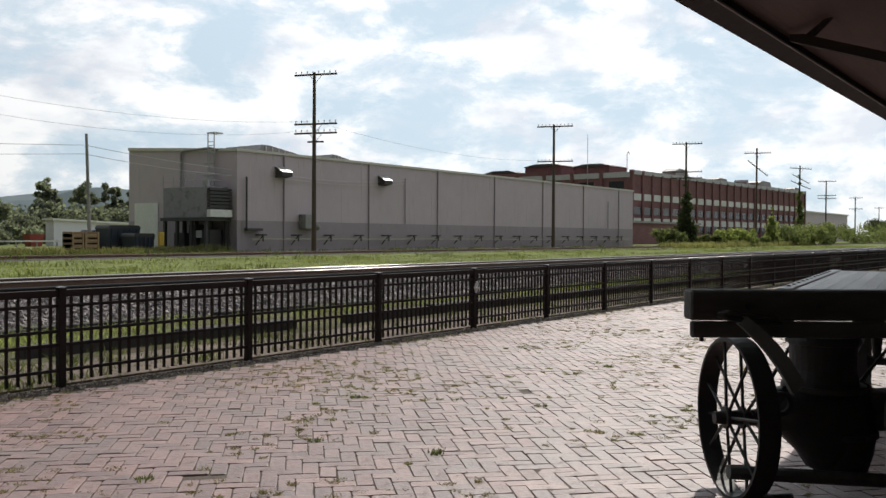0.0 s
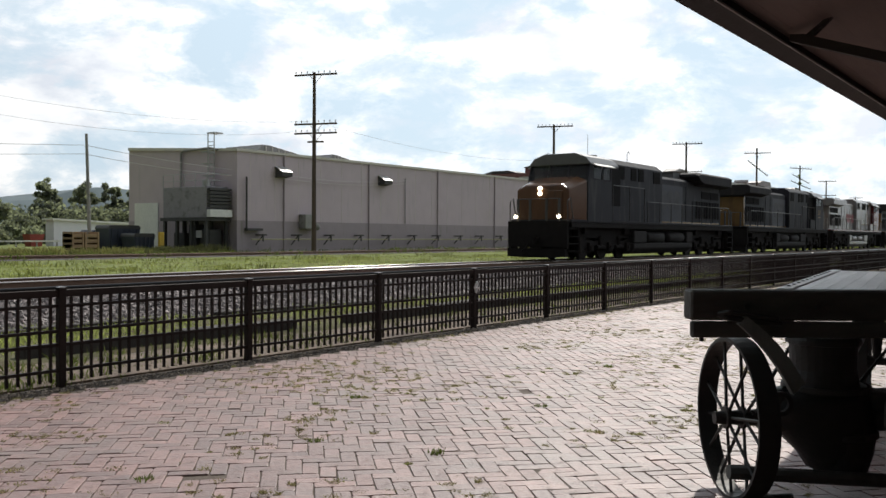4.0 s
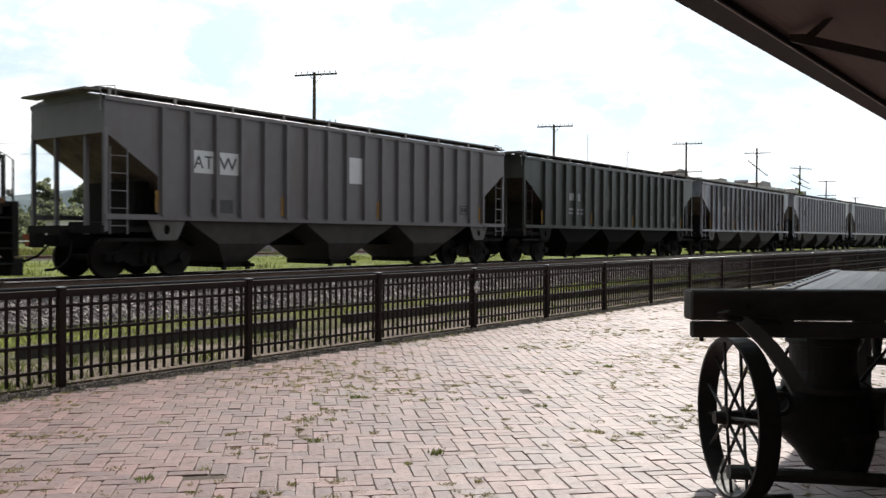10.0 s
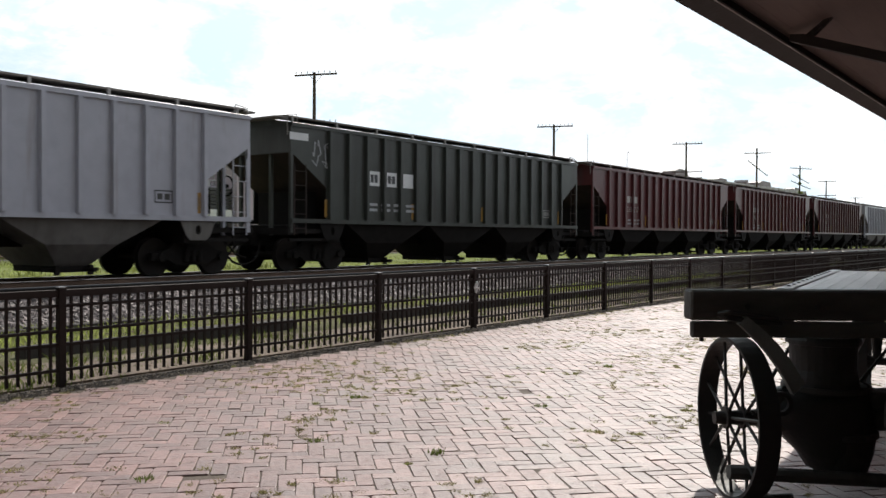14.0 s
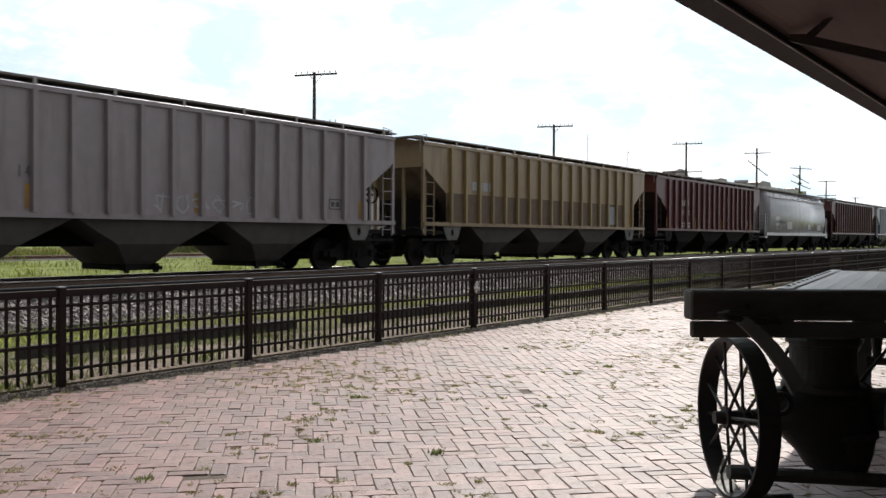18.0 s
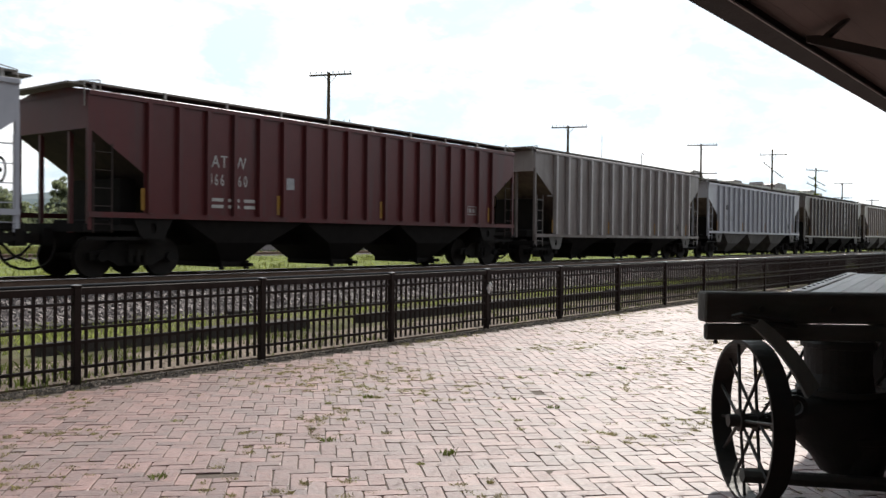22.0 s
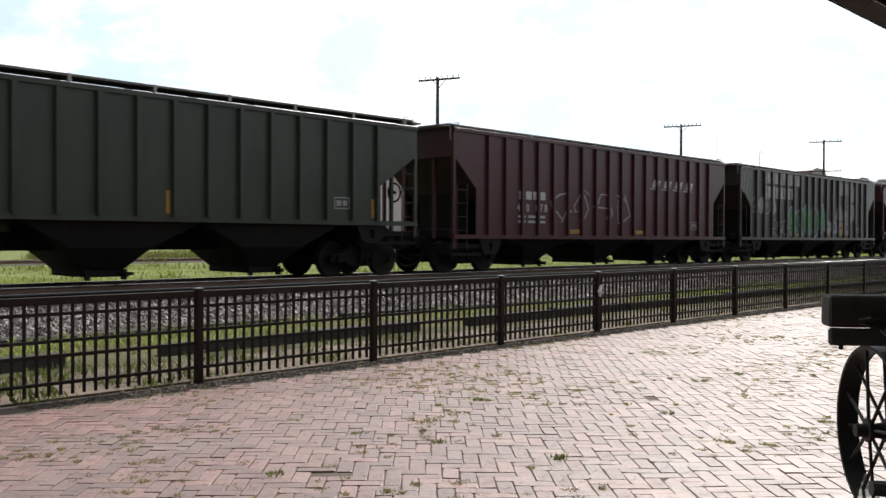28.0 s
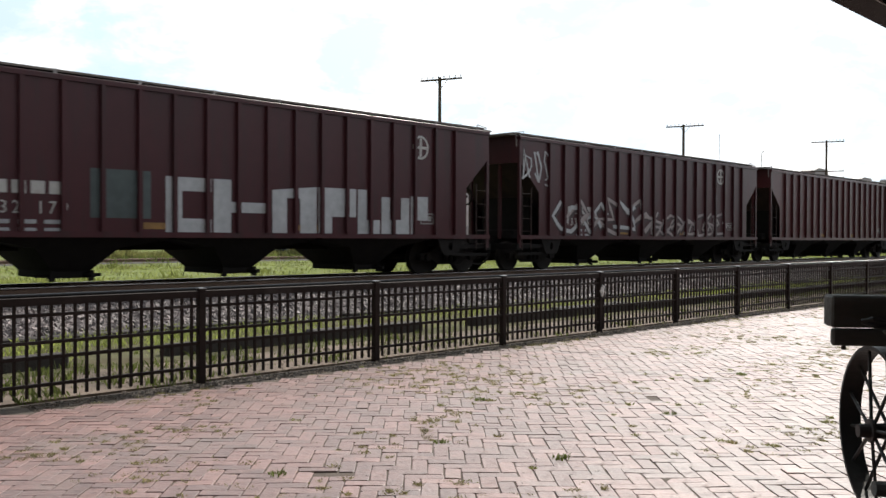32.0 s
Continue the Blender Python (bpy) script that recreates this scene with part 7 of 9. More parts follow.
# ---- baggage cart ----
def build_cart():
    c = empty("baggage_cart")
    tagged(c, "old wooden baggage cart with iron-spoked wheels and a weathered deck", "cart")
    a = Vector((4.834, 1.867, 0))
    u = (Vector((5.51, 0.953, 0)) - a).normalized()
    ang = math.degrees(math.atan2(u.y, u.x))
    m = pose(a.x, a.y, 0, 0, 0, ang)
    for z0, z1, dx in ((0.962, 1.055, 0.004), (1.0595, 1.232, 0.0)):
        bm = B()
        box(bm, 0.034 + dx, 1.75, 0.0, 0.05 if dx else 0.16, z0, z1)
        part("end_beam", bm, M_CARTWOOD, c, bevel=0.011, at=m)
    bm = B()
    rod(bm, (0.10, 0.02, 0.94), (0.10, 0.02, 0.962), 0.012, 6)
    for x in (0.35, 0.75, 1.15):
        rod(bm, (x, -0.012, 1.14), (x, 0.01, 1.14), 0.018, 6)
    part("bolt", bm, M_CARTIRON, c, at=m)
    # deck boards run along the cart
    dv = (Vector((8.62, 1.89, 0)) - Vector((5.54, 1.46, 0))).normalized()
    dang = math.degrees(math.atan2(dv.y, dv.x))
    for i in range(14):
        bm = B()
        box(bm, 0.24 + i * 0.05, 3.7, -0.088 * (i + 1) + 0.003, -0.088 * i, 1.20, 1.229)
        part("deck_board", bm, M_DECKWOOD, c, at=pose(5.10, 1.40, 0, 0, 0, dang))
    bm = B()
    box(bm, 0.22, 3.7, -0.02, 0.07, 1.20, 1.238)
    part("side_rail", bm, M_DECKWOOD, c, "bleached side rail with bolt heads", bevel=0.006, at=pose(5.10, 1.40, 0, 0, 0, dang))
    bm = B()
    for i in range(12):
        rod(bm, (0.45 + i * 0.24, 0.03, 1.236), (0.45 + i * 0.24, 0.03, 1.244), 0.012, 6)
    part("bolt", bm, M_CARTIRON, c, at=pose(5.10, 1.40, 0, 0, 0, dang))
    # unseen board added below the deck to shade the bricks under the cart
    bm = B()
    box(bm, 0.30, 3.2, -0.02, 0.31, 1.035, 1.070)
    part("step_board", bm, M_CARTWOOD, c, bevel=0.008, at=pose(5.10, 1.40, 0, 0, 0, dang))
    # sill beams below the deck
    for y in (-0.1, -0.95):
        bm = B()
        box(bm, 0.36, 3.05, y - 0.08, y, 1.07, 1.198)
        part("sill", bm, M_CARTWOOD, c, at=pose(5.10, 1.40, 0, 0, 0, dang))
    # wheels of the turned fore-carriage
    wa = Vector((-0.647, 0.763, 0)).normalized()
    wc = Vector((5.18, 1.687, 0.475))
    wheel(c, wc, wa)
    wheel(c, wc - wa * 1.42, wa)
    bm = B()
    rod(bm, wc + wa * 0.05, wc - wa * 1.48, 0.035, 8)
    part("axle", bm, M_CARTIRON, c)
    bm = B()
    mm = Matrix.Translation(wc - wa * 0.5) @ pose(0, 0, 0, 0, 0, math.degrees(math.atan2(wa.y, wa.x)))
    box(bm, -0.75, 0.36, -0.07, 0.07, -0.075, 0.05, mm)
    box(bm, -0.70, 0.30, -0.095, 0.095, 0.05, 0.155, mm)
    part("bolster", bm, M_CARTWOOD, c, bevel=0.015)
    bm = B()
    q = wc + Vector((0.335, -0.375, 0))
    def turned(prof, bm, x, y):
        loft(bm, [[(x + r * math.cos(k * math.pi / 14), y + r * math.sin(k * math.pi / 14), z) for k in range(28)] for z, r in prof])
    q = q + Vector((0.03, -0.035, 0))
    turned([(0.41, 0.20), (0.40, 0.215), (0.37, 0.215), (0.36, 0.20), (0.27, 0.19), (0.17, 0.16), (0.135, 0.13), (0.13, 0.03)], bm, q.x + 0.05, q.y - 0.066)
    # turntable, post and housing in near-black: the shade under the deck is in the colour
    part("turntable", bm, M_CARTIRON, c, "dark round turntable housing")
    bm = B()
    turned([(0.955, 0.20), (0.935, 0.21), (0.91, 0.21), (0.905, 0.19), (0.76, 0.185), (0.72, 0.195), (0.66, 0.20), (0.625, 0.215)], bm, q.x - 0.012, q.y + 0.014)
    part("post", bm, M_CARTIRON, c, "dark turned centre post")
    bm = B()
    torus(bm, (q.x, q.y, 0.655), (0, 0, 1), 0, 0.225, 0.25, 0.03, 28)
    part("iron_ring", bm, M_CARTIRON, c)
    for s, t in ((0.30, 0.05), (-0.25, -0.6)):
        bm = B()
        rod(bm, mm @ Vector((s, -0.1, 0.12)), mm @ Vector((t, -0.16, 0.48)), 0.011, 6)
        part("stay", bm, M_CARTIRON, c)
    bm = B()
    box(bm, 0.3, 3.3, -0.6, -0.5, 0.46, 0.60, pose(5.10, 1.40, 0, 0, 0, dang))
    part("reach", bm, M_CARTWOOD, c, bevel=0.01)
    bm = B()
    rod(bm, pose(5.10, 1.40, 0, 0, 0, dang) @ Vector((0.35, -0.3, 0.80)), pose(5.10, 1.40, 0, 0, 0, dang) @ Vector((2.6, -0.3, 0.80)), 0.022, 8)
    part("truss_rod", bm, M_CARTIRON, c)
    # rear wheels
    rb = Vector((8.3, 1.62, 0.475))
    ra = Vector((-dv.y, dv.x, 0))
    wheel(c, rb, ra)
    wheel(c, rb - ra * 1.0, ra)
    bm = B()
    rod(bm, rb + ra * 0.04, rb - ra * 1.05, 0.035, 8)
    part("axle", bm, M_CARTIRON, c)
    for s in (0.12, 0.88):
        bm = B()
        q = rb - ra * s
        rod(bm, q, q + Vector((-0.3, 0, 0.58)), 0.03, 8)
        rod(bm, q, q + Vector((0.25, 0, 0.58)), 0.03, 8)
        part("stay", bm, M_CARTIRON, c)
    bm = B()
    ux, uy = Vector((0.595, -0.804, 0)), Vector((0.804, 0.595, 0))
    mid = Vector((5.545, 1.277, 0))
    rings = []
    for z, a0, a1, dp in ((0.63, -0.33, 0.25, 0.18), (0.58, -0.39, 0.27, 0.20), (0.52, -0.40, 0.275, 0.21), (0.44, -0.34, 0.28, 0.21), (0.36, -0.265, 0.285, 0.20), (0.27, -0.17, 0.27, 0.18), (0.18, -0.11, 0.235, 0.14)):
        rings.append([mid + ux * ((a0 + a1) / 2 + (a1 - a0) / 2 * math.cos(k * math.pi / 10)) + uy * (dp * math.sin(k * math.pi / 10)) + Vector((0, 0, z)) for k in range(20)])
    loft(bm, rings)
    part("housing", bm, M_CARTIRON, c, "dark drooping fore-carriage housing", smooth=True)
    bm = B()
    torus(bm, mid + ux * -0.345 + uy * -0.2 + Vector((0, 0, 0.585)), uy, 0, 0.045, 0.07, 0.03, 20)
    part("hook_ring", bm, M_CARTIRON, c)
    # wooden brace from the end beam down to the turntable
    bm = B()
    e0 = m @ Vector((0.30, -0.06, 1.07))
    e1 = m @ Vector((0.61, -0.08, 0.69))
    rows = []
    for k in range(7):
        f = k / 6
        p = e0.lerp(e1, f) + (m.to_3x3() @ Vector((0.03, 0, 0.03))) * math.sin(f * math.pi) * 0.7
        h = 0.032 + 0.014 * f
        a0, a1 = (m.to_3x3() @ Vector((0.7, 0, 0.71))) * h, (m.to_3x3() @ Vector((0, 1, 0))) * 0.026
        rows.append([p - a0 - a1, p - a0 + a1, p + a0 + a1, p + a0 - a1])
    loft(bm, rows)
    part("brace", bm, M_BRACE, c, "weathered grey wooden brace")
    bm = B()
    pts = [m @ Vector(p) for p in ((0.17, -0.05, 1.10), (0.22, -0.07, 1.115), (0.34, -0.07, 1.10), (0.5, -0.07, 1.075), (0.52, -0.07, 1.05), (0.4, -0.07, 1.06), (0.22, -0.07, 1.08), (0.17, -0.05, 1.10))]
    pipe(bm, pts, 0.014, 6)
    part("hook_iron", bm, M_CARTIRON, c)
    # drawbar that lies on the pavement
    bm = B()
    rod(bm, Vector((4.98, 1.66, 0.20)), Vector((5.75, 0.75, 0.12)), 0.04, 8)
    rod(bm, Vector((4.86, 1.72, 0.045)), Vector((5.30, 1.40, 0.03)), 0.022, 8)
    part("drawbar", bm, M_CARTWOOD, c)
    # chain
    bm = B()
    for i in range(10):
        q = wc + Vector((-0.06, -0.08, 0.02)) + Vector((0.032, -0.022, 0.022)) * i
        torus(bm, q, (1, 0.4, 0.2) if i % 2 else (0, 0.5, 1), 0, 0.010, 0.018, 0.007, 8)
    for i in range(9):
        q = wc + Vector((0.0, -0.10, 0.11)) + Vector((0.030, -0.030, 0.014)) * i
        torus(bm, q, (1, 0.4, 0.2) if i % 2 else (0, 0.5, 1), 0, 0.010, 0.018, 0.007, 8)
    part("chain", bm, M_CARTIRON, c)
    return c


def wheel(c, centre, axis):
    R = 0.47
    bm = B()
    torus(bm, (0, 0, 0), (0, 1, 0), 0, R - 0.020, R, 0.120, 48)
    ang = math.degrees(math.atan2(axis.y, axis.x)) - 90
    w = part("wheel", bm, M_CARTIRON, c, "iron tyre", at=Matrix.Translation(centre) @ pose(0, 0, 0, 0, 0, ang))
    bm = B()
    rod(bm, (0, -0.11, 0), (0, 0.13, 0), 0.048, 12, 0.036)
    rod(bm, (0, -0.05, 0), (0, -0.03, 0), 0.066, 12)
    rod(bm, (0, 0.05, 0), (0, 0.07, 0), 0.066, 12)
    part("hub", bm, M_CARTIRON, w)
    sp = B()
    rod(sp, (0.03, 0.0, 0), (R - 0.015, 0.0, 0), 0.0098, 6)
    sp = finish("spoke", sp)
    for i in range(14):
        y = 0.055 if i % 2 else -0.045
        part_of("spoke", sp, M_CARTIRON, w, at=pose(0, y, 0, 0, i * 360 / 14 + 8, 0) @ pose(0, 0, 0, 0, 0, -math.degrees(math.atan2(y, R)) * 0.9))


build_depot()
build_cart()

# ---- lettering, emblems and graffiti on the train ----
M_INKWHITE = mat("faded_white", (0.42, 0.40, 0.38), rough=0.7, vary=0.2, scale=9, bump=0.0, dirt=(0.26, 0.18, 0.16), dirt_amount=0.3)
M_INKDARK = mat("faded_black", (0.07, 0.07, 0.075), rough=0.7, vary=0.25, scale=9, bump=0.0)
M_INKPALE = mat("faint_grey", (0.33, 0.33, 0.34), rough=0.7, vary=0.25, scale=9, bump=0.0)
M_INKBLUE = mat("faded_blue", (0.18, 0.21, 0.30), rough=0.7, vary=0.25, scale=9, bump=0.0)
M_CHROME = mat("spray_silver", (0.42, 0.42, 0.43), rough=0.5, vary=0.2, scale=7, bump=0.0, dirt=(0.33, 0.32, 0.32), dirt_amount=0.4)
M_SPRAYDIM = mat("spray_dim", (0.26, 0.22, 0.22), rough=0.6, vary=0.25, scale=7, bump=0.0)
M_SPRAYGREEN = mat("spray_green", (0.06, 0.20, 0.07), rough=0.6, vary=0.35, scale=6, bump=0.0, dirt=(0.18, 0.30, 0.17), dirt_amount=0.5)
M_SPRAYDKGREEN = mat("spray_dark_green", (0.03, 0.085, 0.04), rough=0.6, vary=0.35, scale=6, bump=0.0)
M_SPRAYBLUE = mat("spray_blue", (0.20, 0.24, 0.32), rough=0.6, vary=0.3, scale=6, bump=0.0)
M_SPRAYTAN = mat("spray_tan", (0.30, 0.21, 0.11), rough=0.6, vary=0.3, scale=6, bump=0.0)
M_SPRAYPINK = mat("spray_pink", (0.31, 0.26, 0.25), rough=0.6, vary=0.25, scale=7, bump=0.0, dirt=(0.18, 0.13, 0.125), dirt_amount=0.35)
M_SPRAYSHADE = mat("spray_shade", (0.05, 0.03, 0.032), rough=0.6, vary=0.3, scale=6, bump=0.0)
M_SPRAYBLACK = mat("spray_black", (0.03, 0.028, 0.03), rough=0.6, vary=0.3, scale=6, bump=0.0)
SIDE = -1.5325


def flat(bm, pts, y=SIDE, t=0.004):
    """A thin painted shape on the near side: points are (x, z), in order."""
    prism(bm, pts, y - t, y + 0.002)


def bars(car, name, x0, x1, z0, z1, n, material, y=SIDE, slant=0.0, label=""):
    """Lettering that is not spelled out: n blocks of its size and colour."""
    w = (x1 - x0) / n
    for i in range(n):
        bm = B()
        a, b = x0 + w * (i + 0.12), x0 + w * (i + 0.88)
        flat(bm, [(a, z0), (b, z0), (b + slant, z1), (a + slant, z1)], y)
        part(name, bm, material, car, label)


def words(car, text, x0, x1, z0, z1, material, y=SIDE, name="digit"):
    """Numbers, one digit a piece, spread evenly between x0 and x1."""
    step = (x1 - x0) / len(text)
    for i, ch in enumerate(text):
        if ch == " ":
            continue
        ob = lettering(name, ch, z1 - z0, material, car, Matrix())
        xs = [v.co.x for v in ob.data.vertices]
        k = step * 0.80 / (0.80 * (z1 - z0))
        ob.data.transform(Matrix.Diagonal((k, 1, 1, 1)))
        ob.matrix_basis = pose(x0 + step * (i + 0.5) - (max(xs) + min(xs)) / 2 * k, y - 0.004, z0, 90, 0, 0)


def small_print(car, x, z, material, rows=2, cols=3, w=0.5):
    bm = B()
    for r in range(rows):
        for c in range(cols):
            flat(bm, [(x + c * w, z - r * 0.16), (x + c * w + w * 0.7, z - r * 0.16), (x + c * w + w * 0.7, z - r * 0.16 + 0.08), (x + c * w, z - r * 0.16 + 0.08)])
    part("small_print", bm, material, car)


def stroke(bm, pts, w, y=SIDE):
    """One spray line of width w through the points (x, z), as a single bent ribbon."""
    rows = []
    for k, (x, z) in enumerate(pts):
        (xa, za), (xb, zb) = pts[max(k - 1, 0)], pts[min(k + 1, len(pts) - 1)]
        d = math.hypot(xb - xa, zb - za) or 1
        nx, nz = -(zb - za) / d * w / 2, (xb - xa) / d * w / 2
        f = y - 0.004 - k * 0.00012
        rows.append([(x - nx, f, z - nz), (x + nx, f, z + nz), (x + nx, f + 0.006, z + nz), (x - nx, f + 0.006, z - nz)])
    loft(bm, rows)


def disc(bm, x, z, rx, rz, n=18, y=SIDE):
    flat(bm, [(x + rx * math.cos(2 * math.pi * i / n), z + rz * math.sin(2 * math.pi * i / n)) for i in range(n)], y)


# bent strokes of the sprayed tangles, in a unit cell
LOOPS = [[(.9, .9), (.4, 1), (.1, .75), (.35, .5), (.8, .45), (.95, .2), (.5, 0), (.05, .1)], [(.15, 0), (.1, .5), (.2, 1), (.7, .95), (.85, .7), (.3, .5), (.8, .35), (.9, .1), (.5, 0), (.1, .05)],
         [(.9, .85), (.4, 1), (.05, .6), (.1, .2), (.5, 0), (.95, .15), (.9, .45), (.5, .45)], [(.1, 0), (.15, 1), (.5, .4), (.85, 1), (.95, 0)], [(.9, 1), (.15, .95), (.3, .5), (.75, .5), (.2, .45), (.1, .05), (1, 0)],
         [(.1, 1), (.2, .05), (.6, .3), (.9, .95), (.6, .4), (1.05, 0)]]


def wild_letters(car, x0, x1, z0, z1, n, seed, fill, back, w=0.12):
    """A graffiti piece: n tangled forms of thick bent strokes over a dark shadow."""
    rng = random.Random(seed)
    cell = (x1 - x0) / n
    for i in range(n):
        shape = LOOPS[rng.randrange(len(LOOPS))]
        flip, turn = rng.random() < 0.5, rng.uniform(0.4, 2.6)
        shape = [(0.5 + ((1 - u if flip else u) - 0.5) * math.cos(turn) - (v - 0.5) * math.sin(turn), 0.5 + ((1 - u if flip else u) - 0.5) * math.sin(turn) + (v - 0.5) * math.cos(turn)) for u, v in shape]
        a, lean, lift, grow = x0 + cell * i, rng.uniform(-0.1, 0.25), rng.uniform(-0.06, 0.08), rng.uniform(0.85, 1.12)
        pts = []
        for (ua, va), (ub, vb) in zip(shape, shape[1:]):
            for k in range(2):
                u, v = ua + (ub - ua) * k / 2 + rng.uniform(-.03, .03), va + (vb - va) * k / 2 + rng.uniform(-.03, .03)
                pts.append((a + cell * (u * 1.7 - 0.35 + lean * v * 0.4), z0 + (z1 - z0) * min(max(v * grow + lift, 0), 1.1)))
        for name, m, width, y, dx in (("graffiti", back, w * 1.9, SIDE, 0.05), ("graffiti_line", fill[i % len(fill)], w, SIDE - 0.006, 0.0)):
            bm = B()
            stroke(bm, [(x + dx, z - dx) for x, z in pts], width, y)
            part(name, bm, m, car)


def bubble_piece(car, x0, x1, z0, z1, n, seed, fill, rim, core):
    """A graffiti piece: n swollen, overlapping forms, each a filled shape in a pale outline with cuts in it."""
    rng = random.Random(seed)
    cell = (x1 - x0) / n
    for i in range(n):
        cx, cz = x0 + cell * (i + 0.5), (z0 + z1) / 2 + rng.uniform(-0.06, 0.06) * (z1 - z0)
        rx, rz = cell * rng.uniform(0.56, 0.68), (z1 - z0) * rng.uniform(0.42, 0.52)
        ph, k1, k2 = rng.uniform(0, 6.28), rng.randint(2, 4), rng.uniform(0.08, 0.2)
        shape = lambda g: [(cx + rx * g * math.cos(a) * (1 + k2 * math.sin(k1 * a + ph)), cz + rz * g * math.sin(a) * (1 + k2 * math.cos(k1 * a + ph))) for a in (2 * math.pi * j / 22 for j in range(22))]
        for name, m, g, y in (("graffiti_line", rim, 1.0, SIDE - 0.0012 * (i % 3)), ("graffiti", fill[i % len(fill)], 0.87, SIDE - 0.005 - 0.0012 * (i % 3))):
            bm = B()
            flat(bm, shape(g), y)
            part(name, bm, m, car)
        for _ in range(2):
            bm = B()
            a = rng.uniform(0, 6.28)
            p = (cx + rx * 0.45 * math.cos(a), cz + rz * 0.5 * math.sin(a))
            q = (cx - rx * 0.35 * math.cos(a + rng.uniform(-0.6, 0.6)), cz - rz * 0.4 * math.sin(a))
            stroke(bm, [p, ((p[0] + q[0]) / 2 + rng.uniform(-0.12, 0.12), (p[1] + q[1]) / 2 + rng.uniform(-0.12, 0.12)), q], 0.05, SIDE - 0.0095)
            part("graffiti_line", bm, core, car)


def scrawl(car, x0, x1, z0, z1, n, seed, material, w=0.05, loops=True):
    rng = random.Random(seed)
    step = (x1 - x0) / n
    for i in range(n):
        bm = B()
        cx, cz = x0 + step * (i + 0.5), (z0 + z1) / 2
        pts = []
        ph = rng.uniform(0, 6)
        for k in range(9):
            a = ph + k * rng.uniform(0.6, 1.1)
            r = rng.uniform(0.25, 0.52)
            pts.append((cx + math.cos(a) * step * r, cz + math.sin(a) * (z1 - z0) * r))
        stroke(bm, pts, w, SIDE)
        part("graffiti_line", bm, material, car)


def emblem_round(car, x, z, rx, rz, material):
    bm = B()
    for i in range(20):
        a, b = 2 * math.pi * i / 20, 2 * math.pi * (i + 1) / 20
        flat(bm, [(x + rx * math.cos(a), z + rz * math.sin(a)), (x + rx * math.cos(b), z + rz * math.sin(b)), (x + rx * 0.8 * math.cos(b), z + rz * 0.8 * math.sin(b)), (x + rx * 0.8 * math.cos(a), z + rz * 0.8 * math.sin(a))])
    flat(bm, [(x - rx * 0.75, z - rz * 0.12), (x + rx * 0.75, z - rz * 0.12), (x + rx * 0.75, z + rz * 0.12), (x - rx * 0.75, z + rz * 0.12)], SIDE - 0.003)
    flat(bm, [(x - rx * 0.14, z - rz * 0.75), (x + rx * 0.14, z - rz * 0.75), (x + rx * 0.14, z + rz * 0.75), (x - rx * 0.14, z + rz * 0.75)], SIDE - 0.001)
    part("emblem", bm, material, car)


def emblem_block(car, x0, x1, z0, z1, material):
    """The large angular two-part emblem of the green and the olive car."""
    w, h = x1 - x0, z1 - z0
    P = lambda u, v: (x0 + u * w, z0 + v * h)
    bm = B()
    flat(bm, [P(0.16, 0.68), P(0.22, 1.0), P(0.85, 1.0), P(1.0, 0.86), P(1.0, 0.62), P(0.86, 0.52), P(0.62, 0.52), P(0.62, 0.72), P(0.45, 0.68)])
    part("emblem", bm, material, car)
    bm = B()
    flat(bm, [P(0.0, 0.0), P(0.82, 0.0), P(1.0, 0.14), P(1.0, 0.38), P(0.86, 0.48), P(0.62, 0.48), P(0.62, 0.28), P(0.40, 0.30), P(0.24, 0.52), P(0.14, 0.34)])
    part("emblem", bm, material, car)


def patch(car, x0, x1, z0, z1, material, y=SIDE, name="paint_patch"):
    bm = B()
    flat(bm, [(x0, z0), (x1, z0), (x1, z1), (x0, z1)], y)
    part(name, bm, material, car)


M_PATCHW = mat("patch_white", (0.66, 0.66, 0.66), rough=0.6, vary=0.08, scale=5, bump=0.0)
M_PATCHG = mat("patch_grey", (0.27, 0.27, 0.28), rough=0.6, vary=0.15, scale=5, bump=0.0)
M_TANKPATCH = mat("patch_pale", (0.425, 0.40, 0.41), rough=0.55, vary=0.15, scale=3, bump=0.0)
W, D = M_INKWHITE, M_INKDARK
c = CAR
words(c[6], "AT", -4.76, -4.16, 2.62, 2.94, D, SIDE - 0.005, "letter"); words(c[6], "W", -3.90, -3.52, 2.62, 2.94, D, SIDE - 0.005, "letter"); patch(c[6], -4.82, -4.13, 2.5, 3.05, M_PATCHW, SIDE + 0.001); patch(c[6], -4.05, -3.36, 2.5, 3.05, M_PATCHW, SIDE + 0.001); patch(c[6], -4.22, -3.55, 1.54, 1.88, D); patch(c[6], 0.73, 1.49, 2.52, 3.28, M_PATCHW)
bars(c[7], "reporting_mark", -4.6, -3.6, 2.5, 2.8, 4, M_INKPALE); patch(c[7], -1.2, -0.2, 2.2, 3.3, mat("faint_green", (0.10, 0.108, 0.10), rough=0.7, vary=0.2, scale=5, bump=0.0)); small_print(c[7], -4.6, 2.1, M_INKPALE)
words(c[8], "464 76", -4.6, -3.0, 1.9, 2.2, W); bars(c[8], "reporting_mark", -4.6, -3.3, 2.5, 2.8, 3, W)
bars(c[9], "reporting_mark", -5.63, -4.63, 2.67, 3.02, 3, D); words(c[9], "87 60 6", -5.78, -4.0, 2.0, 2.34, D); patch(c[9], 0.0, 0.74, 2.96, 3.32, M_PATCHG); small_print(c[9], -5.6, 1.75, D)
